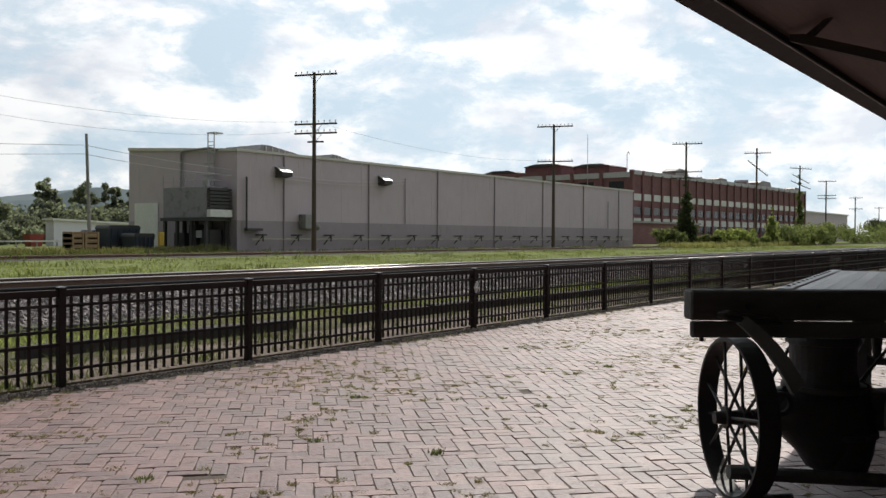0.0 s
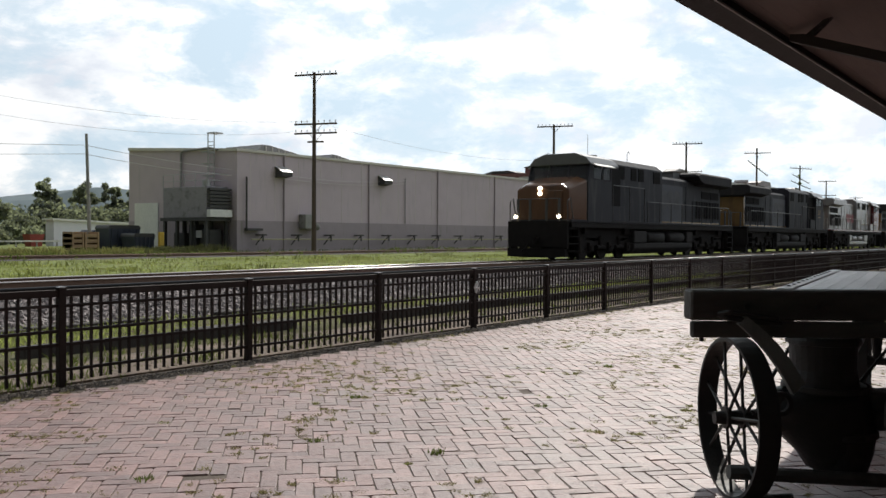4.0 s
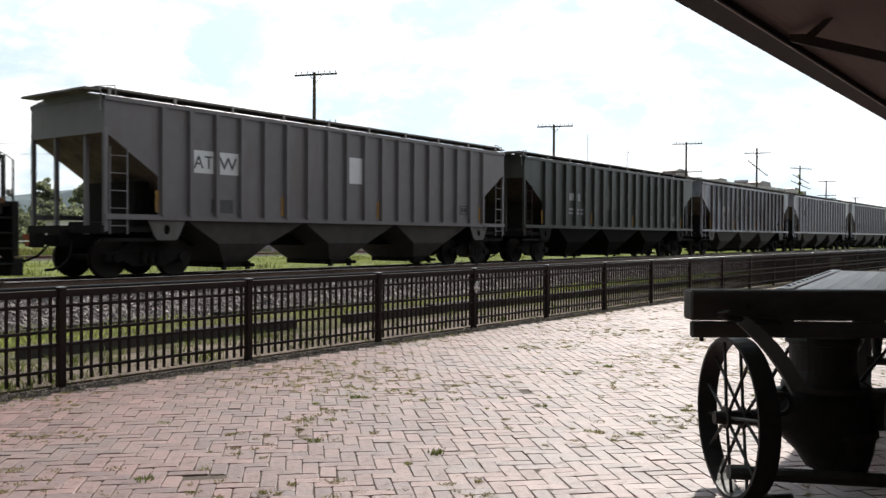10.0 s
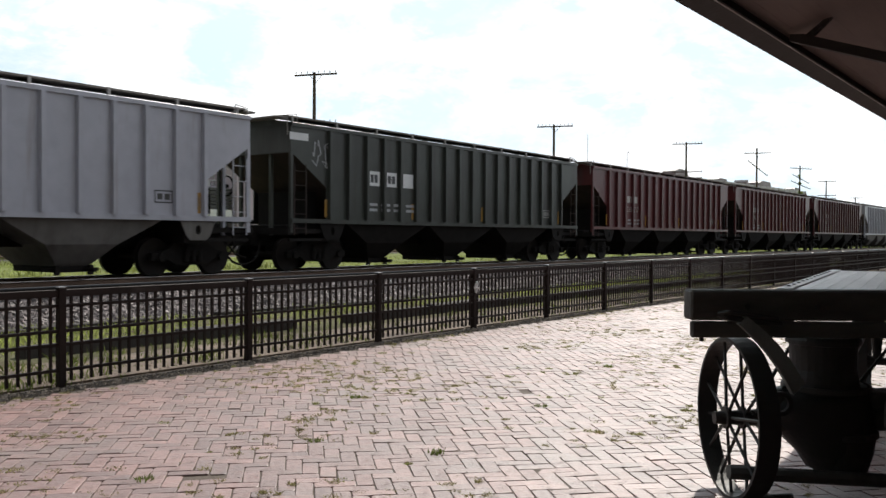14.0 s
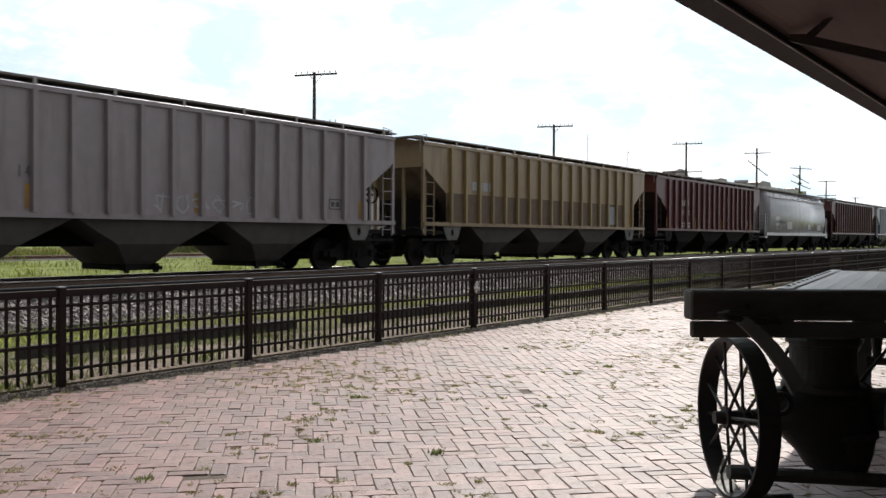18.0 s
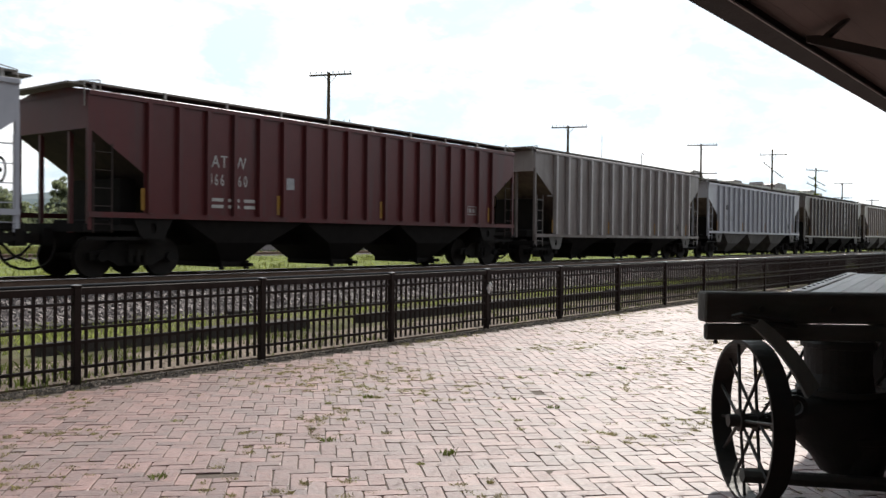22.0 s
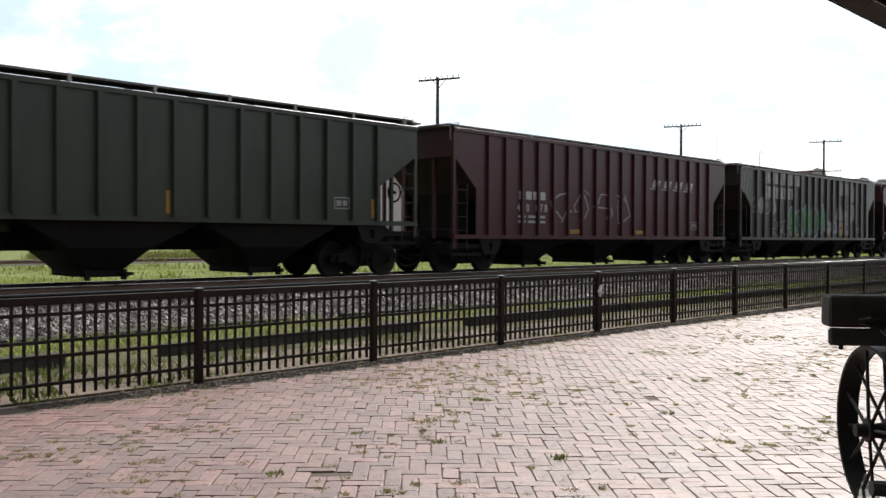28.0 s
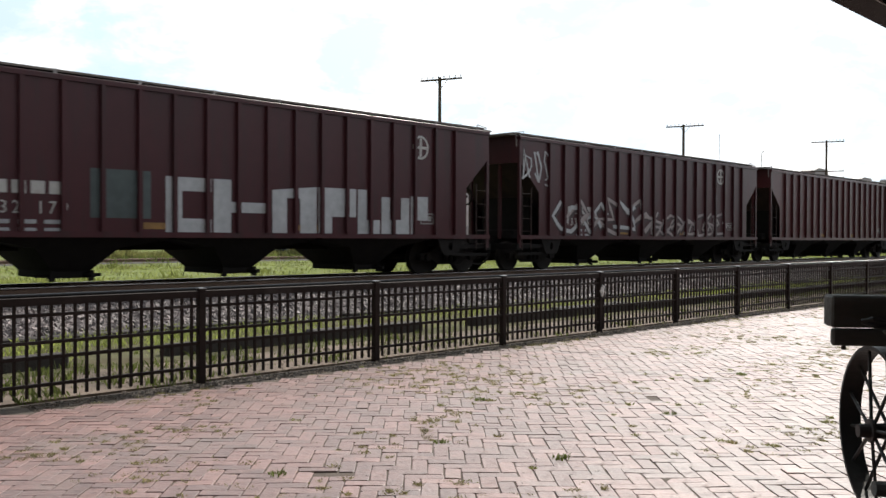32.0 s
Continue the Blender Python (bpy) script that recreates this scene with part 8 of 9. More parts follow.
words(c[10], "AT", -5.38, -4.78, 2.53, 2.85, D, SIDE - 0.005, "letter"); words(c[10], "W", -4.48, -4.08, 2.53, 2.85, D, SIDE - 0.005, "letter"); patch(c[10], -5.42, -4.74, 2.42, 2.95, M_PATCHW, SIDE + 0.001); patch(c[10], -4.62, -3.94, 2.42, 2.95, M_PATCHW, SIDE + 0.001); words(c[10], "48 7638", -6.5, -3.9, 1.98, 2.37, D); patch(c[10], 0.11, 0.74, 2.58, 3.33, M_PATCHG)
bars(c[11], "reporting_mark", -5.74, -4.52, 2.63, 2.94, 4, D); words(c[11], "763 53", -5.74, -3.71, 2.06, 2.44, M_INKPALE); scrawl(c[11], -1.5, 1.2, 1.5, 2.0, 4, 8, M_INKPALE, 0.03)
for x in (-4.5, -3.69, -2.87):
    patch(c[12], x, x + 0.52, 2.5, 2.94, M_PATCHW)
bars(c[12], "reporting_mark", -4.42, -4.06, 2.6, 2.84, 2, D, SIDE - 0.005); bars(c[12], "reporting_mark", -3.62, -3.24, 2.6, 2.84, 2, D, SIDE - 0.005)
small_print(c[12], -4.5, 1.9, M_INKPALE, 2, 4, 0.6); patch(c[12], -7.7, -7.0, 3.6, 3.8, M_PATCHW, -1.5325); scrawl(c[12], -6.9, -6.1, 2.9, 3.7, 2, 5, M_INKPALE, 0.04)
for k in (13, 14, 28, 29):
    bars(c[k], "reporting_mark", -4.7, -3.5, 2.6, 2.9, 3, W); words(c[k], {13: "366 817", 14: "488 21", 28: "466 31", 29: "466 02"}[k], -4.7, -3.4, 2.15, 2.43, W); small_print(c[k], -4.6, 1.75, M_INKPALE)
scrawl(c[28], 1.5, 4.8, 1.5, 2.0, 3, 31, M_INKWHITE, 0.05)
bars(c[15], "reporting_mark", -4.57, -3.44, 2.6, 2.91, 3, W); words(c[15], "366 791", -4.64, -3.37, 2.15, 2.44, W); small_print(c[15], -4.6, 1.8, W); scrawl(c[15], 1.9, 2.7, 1.5, 1.95, 2, 12, W, 0.04)
words(c[16], "DS", -5.32, -4.76, 2.65, 2.95, D, SIDE, "letter"); words(c[16], "RC", -4.53, -3.97, 2.65, 2.95, D, SIDE, "letter"); words(c[16], "87 72 7", -5.34, -3.55, 1.96, 2.38, M_INKPALE); scrawl(c[16], -1.51, 1.12, 1.46, 1.84, 6, 14, D, 0.05); patch(c[16], -2.2, -1.6, 1.5, 1.9, M_PATCHG)
words(c[17], "14", -2.80, -2.46, 2.16, 2.42, D); scrawl(c[17], 0.42, 3.67, 1.5, 1.98, 6, 15, M_INKPALE, 0.04)
# lower part of the tan side in a darker brown
patch(c[18], -6.9, 6.9, 1.46, 2.45, mat("tan_dark_band", (0.115, 0.075, 0.045), rough=0.7, vary=0.2, scale=4, bump=0.0), SIDE + 0.001); patch(c[18], 5.3, 6.0, 1.55, 2.35, M_PATCHG); bars(c[18], "reporting_mark", -5.4, -4.0, 2.6, 2.9, 4, M_INKPALE)
bars(c[19], "reporting_mark", -4.65, -3.49, 2.67, 2.96, 3, W); words(c[19], "488 388", -4.69, -3.36, 2.15, 2.47, W); small_print(c[19], -4.6, 1.7, W)
words(c[20], "AT W", -5.5, -4.72, 1.98, 2.25, D, -1.579, "letter"); words(c[20], "465142", -4.6, -3.52, 1.98, 2.25, D, -1.579); patch(c[20], -5.7, -4.75, 1.85, 2.45, M_TANKPATCH, -1.572); small_print(c[20], -5.5, 1.75, M_INKPALE)
patch(c[20], -2.9, -1.7, 1.6, 2.15, M_TANKPATCH, -1.572); patch(c[20], 2.6, 3.3, 1.62, 2.0, M_TANKPATCH, -1.572); patch(c[20], 5.3, 6.4, 1.6, 2.0, M_TANKPATCH, -1.572)
for x in (-5.0, 0.6, 1.0, 4.4):
    bm = B(); flat(bm, [(x, 1.62), (x + 0.1, 1.62), (x + 0.25, 2.1), (x + 0.15, 2.1)], -1.575); part("paint_patch", bm, mat("rust_run", (0.16, 0.08, 0.05), rough=0.8, vary=0.3, scale=6, bump=0.0), c[20])
bars(c[21], "reporting_mark", -4.8, -3.41, 2.61, 2.94, 3, W); words(c[21], "464 860", -4.8, -3.41, 2.2, 2.48, W); small_print(c[21], -4.8, 1.8, W)
bars(c[22], "reporting_mark", -5.62, -4.31, 2.62, 2.88, 4, D); words(c[22], "87 25 3", -5.61, -3.88, 2.02, 2.37, D); patch(c[22], 0.2, 0.9, 2.5, 3.2, M_PATCHW); patch(c[22], 0.3, 0.8, 2.9, 3.1, M_INKPALE, SIDE - 0.005)
words(c[23], "AT W", -4.62, -3.6, 2.63, 2.94, W, SIDE, "letter"); words(c[23], "466 760", -4.74, -3.47, 2.19, 2.48, W); small_print(c[23], -4.6, 1.8, W); patch(c[23], -2.2, -1.9, 2.2, 2.5, M_INKPALE)
bars(c[25], "reporting_mark", -5.68, -4.65, 2.67, 2.94, 3, D); words(c[25], "487 62", -5.68, -4.0, 2.05, 2.35, M_INKPALE)
for i in range(4):
    bars(c[26], "letter_mark", 2.94, 3.19, 3.35 - i * 0.5, 3.68 - i * 0.5, 1, M_PATCHW)
words(c[26], "76 329", -5.7, -3.97, 1.57, 1.88, M_INKWHITE); patch(c[26], 0.3, 0.75, 1.5, 2.1, D)
bars(c[27], "reporting_mark", -6.13, -5.12, 2.17, 2.39, 4, M_INKBLUE); words(c[27], "82 33 78", -6.18, -4.25, 1.69, 2.04, D); patch(c[27], -6.4, -6.28, 1.5, 2.5, M_STRIP)
bars(c[30], "reporting_mark", -4.7, -3.5, 2.6, 2.9, 4, W)
emblem_block(c[31], -5.52, -3.65, 2.64, 3.93, M_INKWHITE)
for z in (1.66, 2.1, 2.52):
    patch(c[31], -5.56, -3.65, z, z + 0.08, M_INKWHITE, name="lettering_bar")
for k, num, x0, z0 in ((32, "430 878", -4.9, 1.86), (35, "435 888", -5.16, 1.49), (36, "432 597", -5.33, 1.44), (37, "432 179", -5.3, 1.46), (38, "433 060", -5.3, 1.46)):
    words(c[k], num, x0, x0 + 1.6, z0, z0 + 0.25, W)
    bars(c[k], "reporting_mark", x0 + 0.1, x0 + 1.5, z0 + 0.38, z0 + 0.63, 4, W)
    small_print(c[k], x0 + 0.1, z0 - 0.2, M_INKPALE, 2, 3, 0.5)
for k, x0, z0 in ((32, 2.92, 2.86), (35, 3.03, 2.62)):
    for i in range(4):
        x = x0 + i * 0.82
        bars(c[k], "lettering_bar", x, x + 0.62, z0 + 0.08, z0 + 0.36, 1, M_INKWHITE, slant=0.14)
        patch(c[k], x - 0.05, x + 0.55, z0, z0 + 0.04, M_INKWHITE, name="lettering_bar")
scrawl(c[32], -3.22, 1.65, 1.5, 2.68, 4, 21, M_SPRAYDIM, 0.06)
bars(c[33], "lettering_bar", -5.51, -1.47, 3.56, 4.08, 10, M_INKWHITE); bars(c[33], "lettering_bar", -5.5, -2.08, 2.9, 3.42, 8, M_INKWHITE)
bubble_piece(c[33], -6.55, -4.2, 2.15, 2.95, 4, 3, [OLIVE, M_SPRAYDIM], M_SPRAYDIM, M_SPRAYDIM)
scrawl(c[33], -7.65, -7.0, 3.0, 4.0, 2, 41, M_SPRAYDIM, 0.04)
wild_letters(c[33], -4.4, -2.8, 1.15, 1.9, 3, 9, [M_SPRAYDIM], M_SPRAYSHADE, 0.05)
bubble_piece(c[33], -2.77, 1.6, 1.12, 2.75, 5, 4, [M_SPRAYGREEN, M_SPRAYDKGREEN], M_SPRAYBLUE, M_SPRAYBLUE)
bubble_piece(c[33], 1.5, 5.0, 1.12, 2.1, 4, 6, [M_SPRAYDIM, M_SPRAYBLUE, M_SPRAYTAN], M_SPRAYSHADE, M_SPRAYSHADE)
emblem_block(c[33], 2.77, 5.77, 1.9, 4.01, M_SPRAYDIM)
# two painted light bulbs
for x, z, s, up in ((-0.12, 3.5, 1, 1), (1.45, 1.78, 1, -1)):
    bm = B()
    disc(bm, x, z, 0.38, 0.34)
    part("graffiti", bm, M_CHROME, c[34])
    bm = B()
    for k in range(5):
        q = z - up * (0.42 + k * 0.12)
        stroke(bm, [(x - 0.24 + k * 0.03 + (0.3 if up < 0 else 0), q), (x + 0.22 - k * 0.02 + (0.3 if up < 0 else 0), q + 0.05)], 0.06)
    part("graffiti_line", bm, M_CHROME, c[34])
    bm = B()
    stroke(bm, [(x + 0.2, z + 0.25), (x + 0.28, z), (x + 0.15, z - 0.22)], 0.07, SIDE - 0.006)
    part("graffiti_line", bm, M_SPRAYBLUE, c[34])
emblem_round(c[34], 7.0, 3.5, 0.28, 0.3, M_INKWHITE)
scrawl(c[35], -1.53, 0.08, 1.25, 1.85, 3, 22, M_CHROME, 0.045); scrawl(c[35], 1.14, 4.53, 1.1, 2.0, 5, 23, M_CHROME, 0.045)
wild_letters(c[36], -3.51, 2.2, 1.1, 2.33, 5, 1, [M_CHROME, M_SPRAYPINK], M_SPRAYBLACK, 0.2)
scrawl(c[36], -3.3, 2.0, 1.15, 2.2, 5, 44, M_SPRAYDIM, 0.05)
wild_letters(c[36], 2.3, 5.2, 1.1, 2.05, 5, 2, [M_SPRAYPINK, M_SPRAYDIM], M_SPRAYSHADE, 0.17)
emblem_round(c[36], 5.87, 3.65, 0.27, 0.31, M_INKWHITE); emblem_round(c[37], 5.92, 3.5, 0.30, 0.33, M_INKWHITE); emblem_round(c[38], 5.36, 3.6, 0.30, 0.32, M_INKWHITE)
# large silver block letters, drawn as plain blocks
SHAPES = [((0, 0), (1, 0), (1, .25), (.35, .25), (.35, .75), (1, .75), (1, 1), (0, 1)), ((0, 0), (.3, 0), (.3, .38), (1, .38), (1, .58), (.3, .58), (.3, 1), (0, 1)),
          ((0, 0), (.32, 0), (.32, .7), (.62, .7), (.62, 0), (1, 0), (1, .95), (0, .85)), ((0, 0), (.35, 0), (.35, .35), (1, .35), (1, .95), (0, .95)),
          ((0, 0), (1, 0), (1, .3), (.4, .3), (.4, .95), (0, .95)), ((0, 0), (1, 0), (1, .9), (.7, .9), (.7, .35), (.3, .35), (.3, .9), (0, .9))]
x = -1.66
for k, (wd, sh) in enumerate(((1.1, 0), (1.5, 1), (1.3, 2), (1.2, 3), (0.75, 4), (1.0, 5), (0.65, 3))):
    bm = B()
    flat(bm, [(x + u * wd, 1.12 + v * 1.2 * (1 if k < 5 else 0.9)) for u, v in SHAPES[sh]])
    part("graffiti", bm, M_CHROME, c[37])
    x += wd + 0.06
patch(c[37], -3.3, -2.0, 1.4, 2.4, mat("spray_teal", (0.06, 0.075, 0.075), rough=0.6, vary=0.3, scale=5, bump=0.0))
scrawl(c[38], -7.6, -6.0, 2.7, 3.9, 3, 27, M_CHROME, 0.07)
wild_letters(c[38], -5.63, -0.4, 1.15, 2.3, 6, 7, [M_CHROME, M_SPRAYPINK], M_SPRAYSHADE, 0.13)
wild_letters(c[38], -0.4, 5.6, 1.15, 2.0, 8, 8, [M_SPRAYPINK, M_SPRAYDIM], M_SPRAYSHADE, 0.1)

# the paintwork stands a little ahead of the cars' middles
PAINTWORK = ("reporting_mark", "digit", "letter", "paint_patch", "small_print", "graffiti", "graffiti_line", "emblem", "lettering_bar")
for i, ob in CAR.items():
    back = SLACK + (0.47 if i == 6 else 0.0)
    for o in ob.children:
        if o.name.split(".")[0] in PAINTWORK:
            o.matrix_basis = Matrix.Translation((-back, 0, 0)) @ o.matrix_basis

# locomotives: numbers on the cabs, emblems as plain blocks
Lc = [t[0] for t in TRAIN[:6]]


def block_mark(car, x0, x1, z0, z1, n, material, y, brackets=False):
    """A logo as n plain chamfered blocks in its colours, between two upright brackets if it has them."""
    w = (x1 - x0) / n
    for i in range(n):
        a, b = x0 + w * (i + 0.04), x0 + w * (i + 0.96)
        k = 0.2 * w
        bm = B()
        flat(bm, [(a + k, z0), (b - k, z0), (b, z0 + k), (b, z1 - k), (b - k, z1), (a + k, z1), (a, z1 - k), (a, z0 + k)], y)
        part("logo_block", bm, material, car)
    if brackets:
        for x, d in ((x0 - 0.42, 0.28), (x1 + 0.42, -0.28)):
            bm = B()
            flat(bm, [(x, z0 - 0.32), (x + d, z0 - 0.32), (x + d, z0 - 0.24), (x + d * 0.4, z0 - 0.24), (x + d * 0.4, z1 + 0.24), (x + d, z1 + 0.24), (x + d, z1 + 0.32), (x, z1 + 0.32)], y)
            part("logo_bracket", bm, material, car)


HOODY = -0.982
M_GOLDINK = mat("gold_ink", (0.22, 0.135, 0.05), rough=0.6, vary=0.2, scale=6, bump=0.0, dirt=(0.07, 0.055, 0.04), dirt_amount=0.6)
M_RUSTINK = mat("rust_ink", (0.17, 0.075, 0.04), rough=0.6, vary=0.2, scale=6, bump=0.0, dirt=(0.07, 0.045, 0.035), dirt_amount=0.5)
M_SLATEINK = mat("slate_ink", (0.045, 0.045, 0.05), rough=0.7, vary=0.4, scale=3, bump=0.0, dirt=(0.03, 0.03, 0.034), dirt_amount=0.6)
M_NAVYINK = mat("navy_ink", (0.022, 0.024, 0.036), rough=0.6, vary=0.2, scale=6, bump=0.0)
M_REDINK = mat("red_ink", (0.2, 0.04, 0.045), rough=0.6, vary=0.2, scale=6, bump=0.0)
words(Lc[1], "508", 7.55, 8.55, 2.78, 3.2, M_GOLDINK, -1.502); bars(Lc[1], "swoosh", 7.4, 8.6, 2.58, 2.66, 1, M_GOLDINK, -1.502, 0.2)
for k in (0, 1):
    d = 1 if k else -1
    patch(Lc[k], *sorted((d * -2.75, d * 0.45)), 1.80, 3.74, M_NAVYINK, HOODY, "logo_field")
    block_mark(Lc[k], *sorted((d * -2.35, d * 0.2)), 2.45, 3.45, 3, M_SLATEINK, HOODY - 0.005)
    patch(Lc[k], *sorted((d * -8.5, d * 0.6)), 1.74, 1.84, GOLD, HOODY, "yellow_line")
block_mark(Lc[2], -2.6, 0.5, 2.4, 3.2, 4, M_REDINK, HOODY); words(Lc[2], "4714", 7.35, 8.85, 2.72, 3.14, M_GOLDINK, -1.502); lettering("digit", "4714", 0.2, M_INKDARK, Lc[2], pose(-9.06, -0.55, 3.66, 90, 0, -90))
for r, y, m in ((1.12, -1.226, M_GOLDINK), (1.04, -1.229, WARRED)):
    bm = B(); flat(bm, [(6.28, 3.15 + r), (6.28, 3.15 - r)] + [(6.1 - r * math.cos(a * math.pi / 14), 3.15 + r * math.sin(a * math.pi / 14)) for a in range(-7, 8)], y); part("red_field", bm, m, Lc[2])
patch(Lc[2], 9.02, 9.03, 1.8, 1.9, M_GOLDINK, -1.502); patch(Lc[2], 7.0, 8.3, 1.85, 2.25, M_INKPALE, -1.502); patch(Lc[2], 7.0, 8.35, 2.27, 2.32, M_GOLDINK, -1.502); patch(Lc[2], 7.0, 8.35, 1.78, 1.83, M_GOLDINK, -1.502); patch(Lc[2], 2.6, 5.45, 1.85, 2.25, M_INKPALE, -1.232); patch(Lc[2], 2.6, 5.45, 2.27, 2.32, M_GOLDINK, -1.232); patch(Lc[2], 9.7, 10.1, 2.5, 2.66, M_GOLDINK, -1.36)
block_mark(Lc[3], -2.3, 0.15, 2.75, 3.45, 3, M_GOLDINK, HOODY, True); words(Lc[3], "3436", 7.5, 8.75, 2.85, 3.2, M_GOLDINK, -1.502)
words(Lc[4], "3249", -8.8, -7.7, 2.75, 3.1, M_RUSTINK, -1.502); block_mark(Lc[4], -0.5, 2.0, 2.75, 3.45, 3, M_RUSTINK, HOODY, True)
block_mark(Lc[5], -2.9, 0.5, 2.35, 3.85, 3, M_GOLDINK, HOODY); words(Lc[5], "832", 7.75, 8.7, 2.75, 3.15, M_GOLDINK, -1.502)
patch(Lc[5], 8.4, 8.7, 1.9, 2.3, M_PATCHW, -1.502); patch(Lc[3], 8.4, 8.8, 1.9, 2.2, M_PATCHW, -1.502)

# ---- grass and weeds ----
rg = np.random.default_rng(21)


def field_spots(n, x0, x1, y0, y1, h0, h1, spread, count, z=0.06, power=1.5):
    out = []
    while len(out) < n:
        x = x0 + (x1 - x0) * rg.random() ** power
        y = y0 + (y1 - y0) * rg.random()
        d = noise.noise(Vector((x * 0.09, y * 0.16, 3.0))) + 0.5 * noise.noise(Vector((x * 0.4, y * 0.5, 7.0)))
        if d > rg.uniform(-0.7, 0.35):
            out.append((x, y, z, h0 + (h1 - h0) * rg.random() * (0.6 + max(d, 0)), spread, count))
    return out


blades("field_grass", field_spots(7500, 8, 190, 23.5, 45.0, 0.06, 0.17, 0.6, 16, power=1.4), M_GRASS, "patchy bright green grass beyond the track", wide=0.09, seed=1)
blades("dry_grass", field_spots(1000, 8, 170, 23.5, 45.0, 0.10, 0.26, 0.4, 9, power=1.3), mat("straw", (0.27, 0.25, 0.11), rough=0.9, spec=0.1, vary=0.3, scale=1, bump=0.0, per_island=0.3), "dry straw-coloured grass among the green", wide=0.07, seed=2)
blades("field_weeds", field_spots(650, 8, 150, 24.5, 44.5, 0.14, 0.38, 0.45, 14, power=1.3), mat("field_weed", (0.115, 0.125, 0.055), rough=0.9, spec=0.1, through_light=0.5, vary=0.3, scale=2, bump=0.0, per_island=0.4), "taller olive weeds in clumps across the grass", wide=0.07, seed=12)
blades("verge_grass", field_spots(3000, 1.5, 90, 10.6, 13.3, 0.05, 0.15, 0.30, 16, 0.02, power=1.0), mat("verge_blades", (0.185, 0.205, 0.09), rough=0.9, spec=0.1, through_light=0.5, vary=0.3, scale=3, bump=0.0, per_island=0.45), "grass between the fence and the ballast", wide=0.06, seed=3)
blades("siding_weeds", field_spots(900, 20, 190, 45.2, 56.5, 0.15, 0.5, 0.5, 12, 0.1), M_WEED, "rough weeds round the siding and the poles", wide=0.08, seed=4)
blades("tall_dry_grass", field_spots(420, 112, 175, 43.6, 46.8, 0.5, 1.15, 0.55, 26, 0.08, power=1.0), mat("tall_straw", (0.26, 0.25, 0.13), rough=0.9, spec=0.1, through_light=0.4, vary=0.3, scale=1, bump=0.0, per_island=0.35), "tall dry grass in front of the bushes along the siding", wide=0.05, seed=22, lean=0.2)
blades("yard_weeds", field_spots(520, 22, 47, 56.5, 60.0, 0.3, 0.85, 0.5, 26, 0.08, power=1.0), mat("yard_weed", (0.17, 0.165, 0.085), rough=0.9, spec=0.1, through_light=0.4, vary=0.3, scale=1, bump=0.0, per_island=0.4), "rough brown-green weeds round the crates in the yard", wide=0.05, seed=23, lean=0.25)
blades("curb_weeds", field_spots(900, 1.5, 45, 8.36, 10.4, 0.03, 0.16, 0.14, 11, 0.01), M_WEED, "weeds along the fence and the timber curb", wide=0.05, seed=5)


def joint_weeds(n, h0, h1, z0, seed_z):
    """Small round tufts, thicker in some patches of the pavement than in others."""
    out = []
    while len(out) < n:
        x, y = 2.2 + 26 * rg.random() ** 1.1, 1.2 + 6.9 * rg.random()
        d = noise.noise(Vector((x * 0.5, y * 0.8, seed_z)))
        if d > rg.uniform(-0.1, 0.4):
            out.append((x, y, z0, rg.uniform(h0, h1), rg.uniform(0.018, 0.06), int(rg.integers(24, 60))))
    return out


blades("joint_weeds", joint_weeds(3000, 0.012, 0.030, -0.010, 11.0), mat("joint_weed", (0.235, 0.205, 0.15), rough=0.9, spec=0.1, through_light=0.4, vary=0.3, scale=3, bump=0.0, per_island=0.4), "low dry weeds growing in the joints of the pavement", "weeds", wide=0.05, seed=6, lean=0.7)
blades("green_joint_weeds", joint_weeds(220, 0.015, 0.035, -0.010, 19.0), mat("joint_green", (0.215, 0.21, 0.125), rough=0.9, spec=0.1, through_light=0.4, vary=0.3, scale=3, bump=0.0, per_island=0.4), "small olive green weeds between the paving bricks", "weeds", wide=0.05, seed=16, lean=0.6)
for k, (x, y, hh) in enumerate([(4.95, 3.72, 0.07), (4.7, 4.65, 0.05), (3.3, 4.75, 0.06), (6.9, 4.0, 0.06), (9.5, 4.6, 0.06), (6.2, 5.6, 0.06)]):
    blades("weed_tuft", [(x, y, -0.012, hh * 0.7, 0.06, 70)], M_WEED, "small green weed tuft in a pavement joint", "weed", wide=0.06, seed=30 + k)


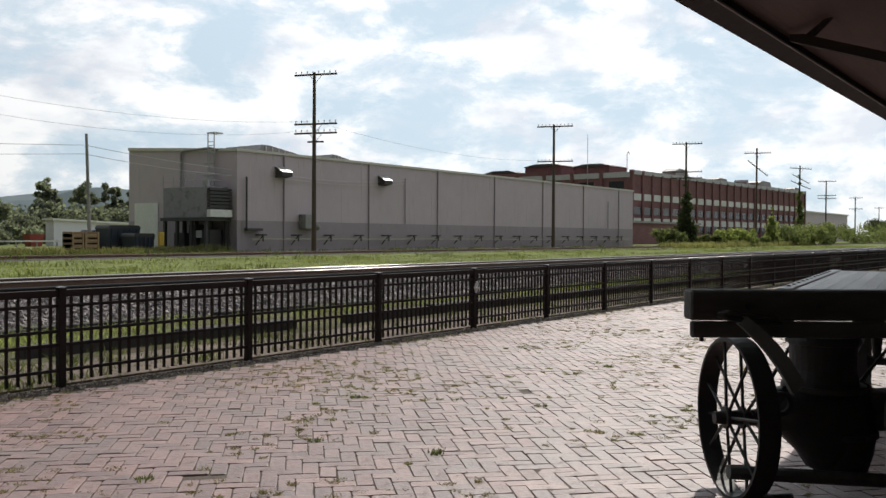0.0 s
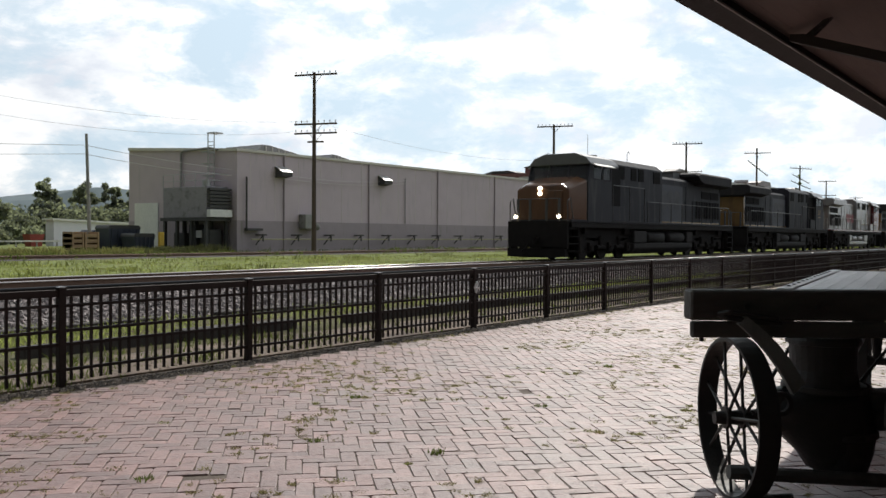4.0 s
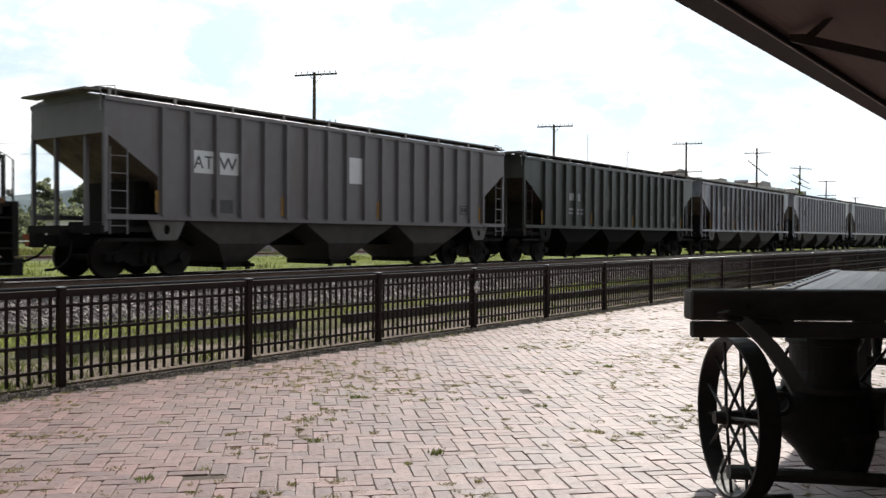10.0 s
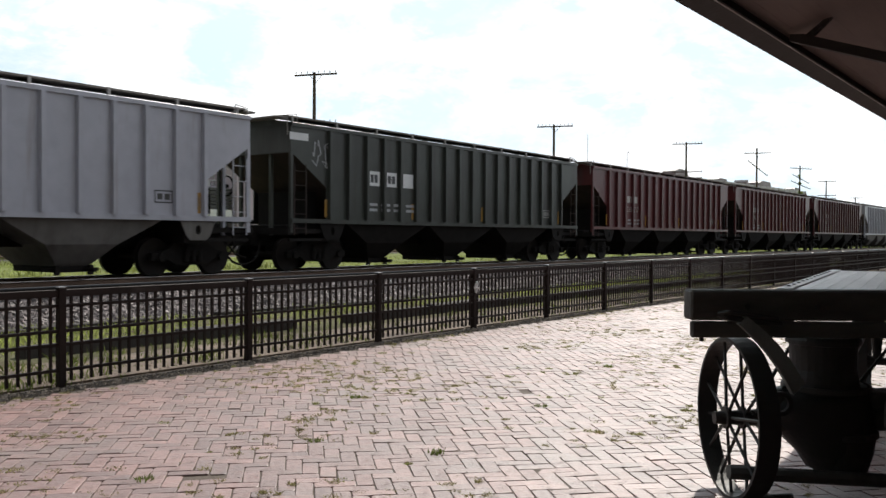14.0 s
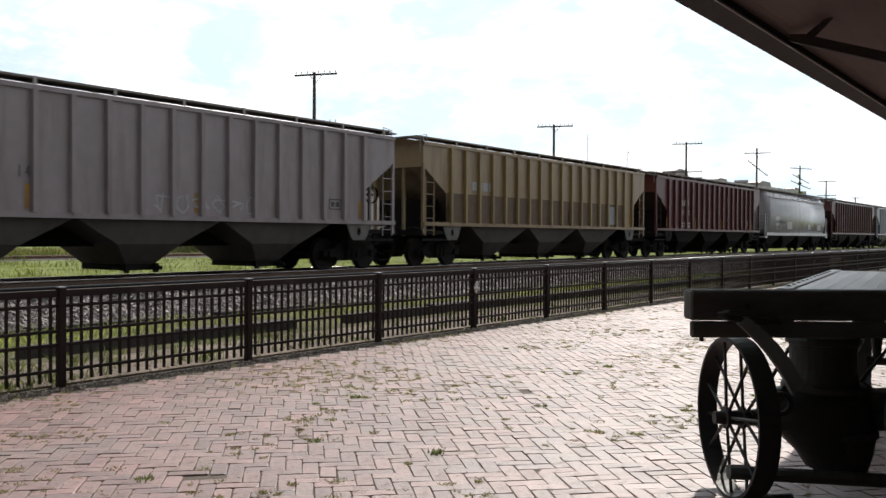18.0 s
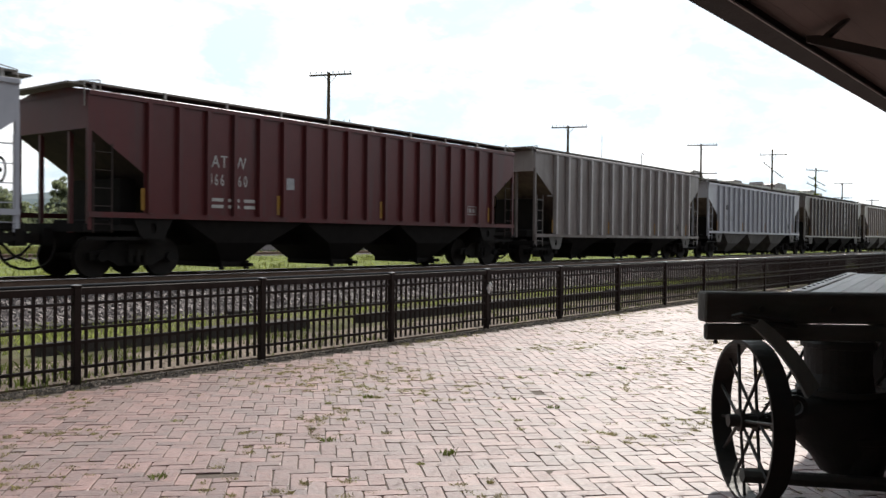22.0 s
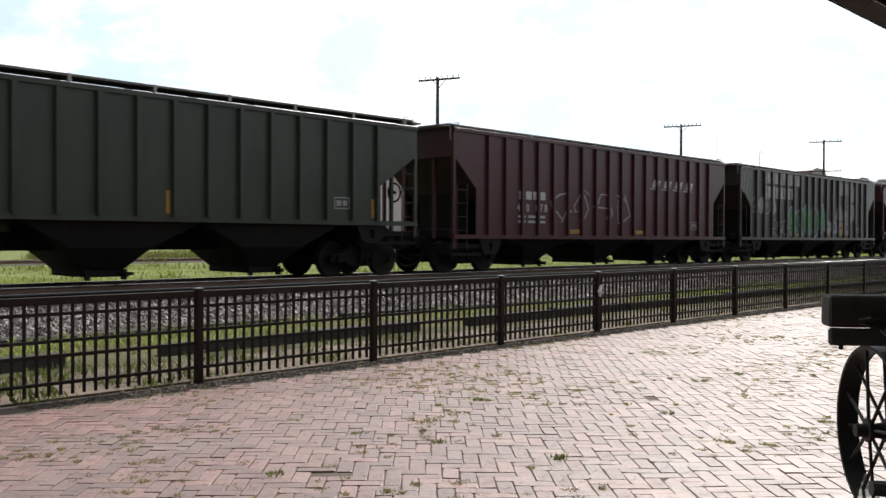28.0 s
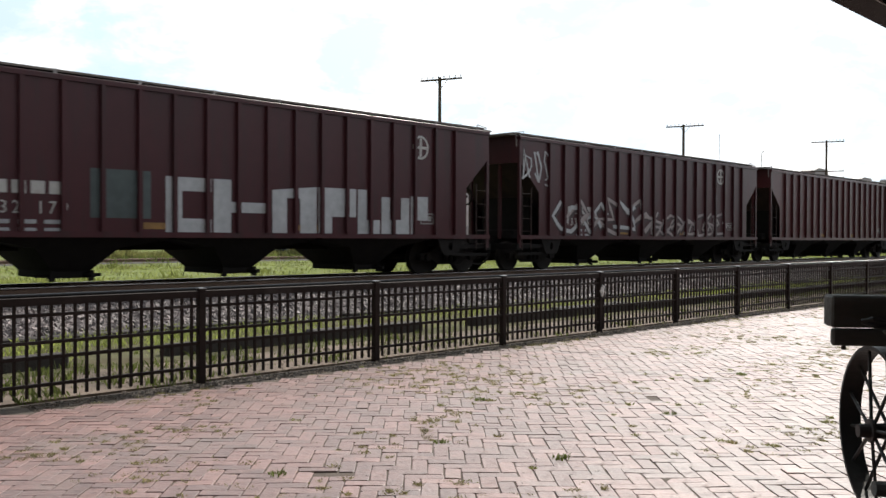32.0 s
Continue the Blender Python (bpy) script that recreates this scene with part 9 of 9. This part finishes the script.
# ---- paving bricks, laid in herringbone at a slant to the track ----
def lay_bricks():
    rng = np.random.default_rng(9)
    w, ln, ang = 0.109, 0.262, radians(46.0)       # pitch across and along the bricks
    ca, sa = math.cos(ang), math.sin(ang)          # along the bricks that point away
    g = 0.0072

    def brick_mesh(stamped):
        """A worn brick: rounded shoulders, corners knocked off a little, no two alike."""
        hx, hy = (ln - g) / 2, (w - g) / 2
        bm = B()

        def ring(inset, z, jit):
            out = []
            for sx, sy in ((-1, -1), (1, -1), (1, 1), (-1, 1)):
                c = inset + 0.012 + abs(rng.normal(0, jit))
                x, y = sx * (hx - inset), sy * (hy - inset)
                pair = [(x - sx * c * 0.7, y), (x, y - sy * c * 0.7)]
                out += pair if sx * sy < 0 else pair[::-1]
            return [bm.verts.new((x, y, z)) for x, y in out]
        vs = [ring(0.0, -0.028, 0.0), ring(0.0, -0.0035, 0.0), ring(0.0012, -0.0010, 0.003), ring(0.0035, 0.0, 0.004)]
        for a, b in zip(vs, vs[1:]):
            for i in range(8):
                bm.faces.new((a[i], a[(i + 1) % 8], b[(i + 1) % 8], b[i]))
        bm.faces.new(vs[-1])
        if stamped:
            # two shallow rings raised on the face
            for r0, r1 in ((0.014, 0.022), (0.032, 0.040)):
                n = 12
                for i in range(n):
                    a, b = 2 * math.pi * i / n, 2 * math.pi * (i + 1) / n
                    bm.faces.new([bm.verts.new((r * math.cos(q), r * math.sin(q), z)) for r, q, z in ((r0, a, 0.0002), (r1, a, 0.0009), (r1, b, 0.0009), (r0, b, 0.0002))])
        return finish("brick", bm)

    kinds = [brick_mesh(k % 2) for k in range(8)]
    raw = [(np.array([v.co[:] for v in me.vertices]), [tuple(p.vertices) for p in me.polygons]) for me in kinds]
    vs, fs, n = [], [], 0
    for i in range(-560, 560):
        for m in range(-110, 110):
            for cross in (False, True):
                # a runs away from the camera, b to its right
                a, b = -i * w + m * ln, i * w + m * ln
                a, b = (a - w / 2, b + w - ln / 2) if cross else (a + ln / 2, b + w / 2)
                x, y = a * ca + b * sa, a * sa - b * ca
                if not (-4 < x < 44 and -3.3 < y < 7.93):
                    continue
                if noise.noise(Vector((x * 2.1, y * 2.1, 40))) > 0.74:
                    continue                        # a missing brick here and there
                z = 0.004 * noise.noise(Vector((x * 0.7, y * 0.7, 5))) + rng.normal(0, 0.0013)
                rx, ry = rng.normal(0, 1.0), rng.normal(0, 0.6)
                th = math.degrees(ang) + (-90 if cross else 0) + rng.normal(0, 1.2)
                x, y = x + rng.normal(0, 0.0012), y + rng.normal(0, 0.0012)
                M = pose(x, y, z, rx, ry, th)
                k = int(rng.integers(0, 8))
                if 3.9 < x < 7.6 and 2.7 < y < 5.6 and n < 300:
                    part_of("brick", kinds[k], M_BRICK, PAVEMENT, at=M)
                    n += 1
                else:
                    pv, pf = raw[k if x < 10 else k - k % 2]
                    o = len(vs)
                    vs.extend((pv @ np.array(M.to_3x3()).T + (x, y, z)).tolist())
                    fs.extend([tuple(q + o for q in f) for f in pf])
    me = bpy.data.meshes.new("paving_bricks")
    me.from_pydata(vs, [], fs)
    ob = part_of("paving_bricks", me, M_BRICK_FAR, PAVEMENT)
    ob["kind"] = "stuff"


lay_bricks()


# ---- movement ----
def motions():
    """The train runs at one speed towards the left."""
    for ob, s in TRAIN:
        walk(ob, [(t, pose(s - SPEED * t, TRACK_Y, RAIL_Z)) for t in (0, 8, 16, 24, 32)])


motions()
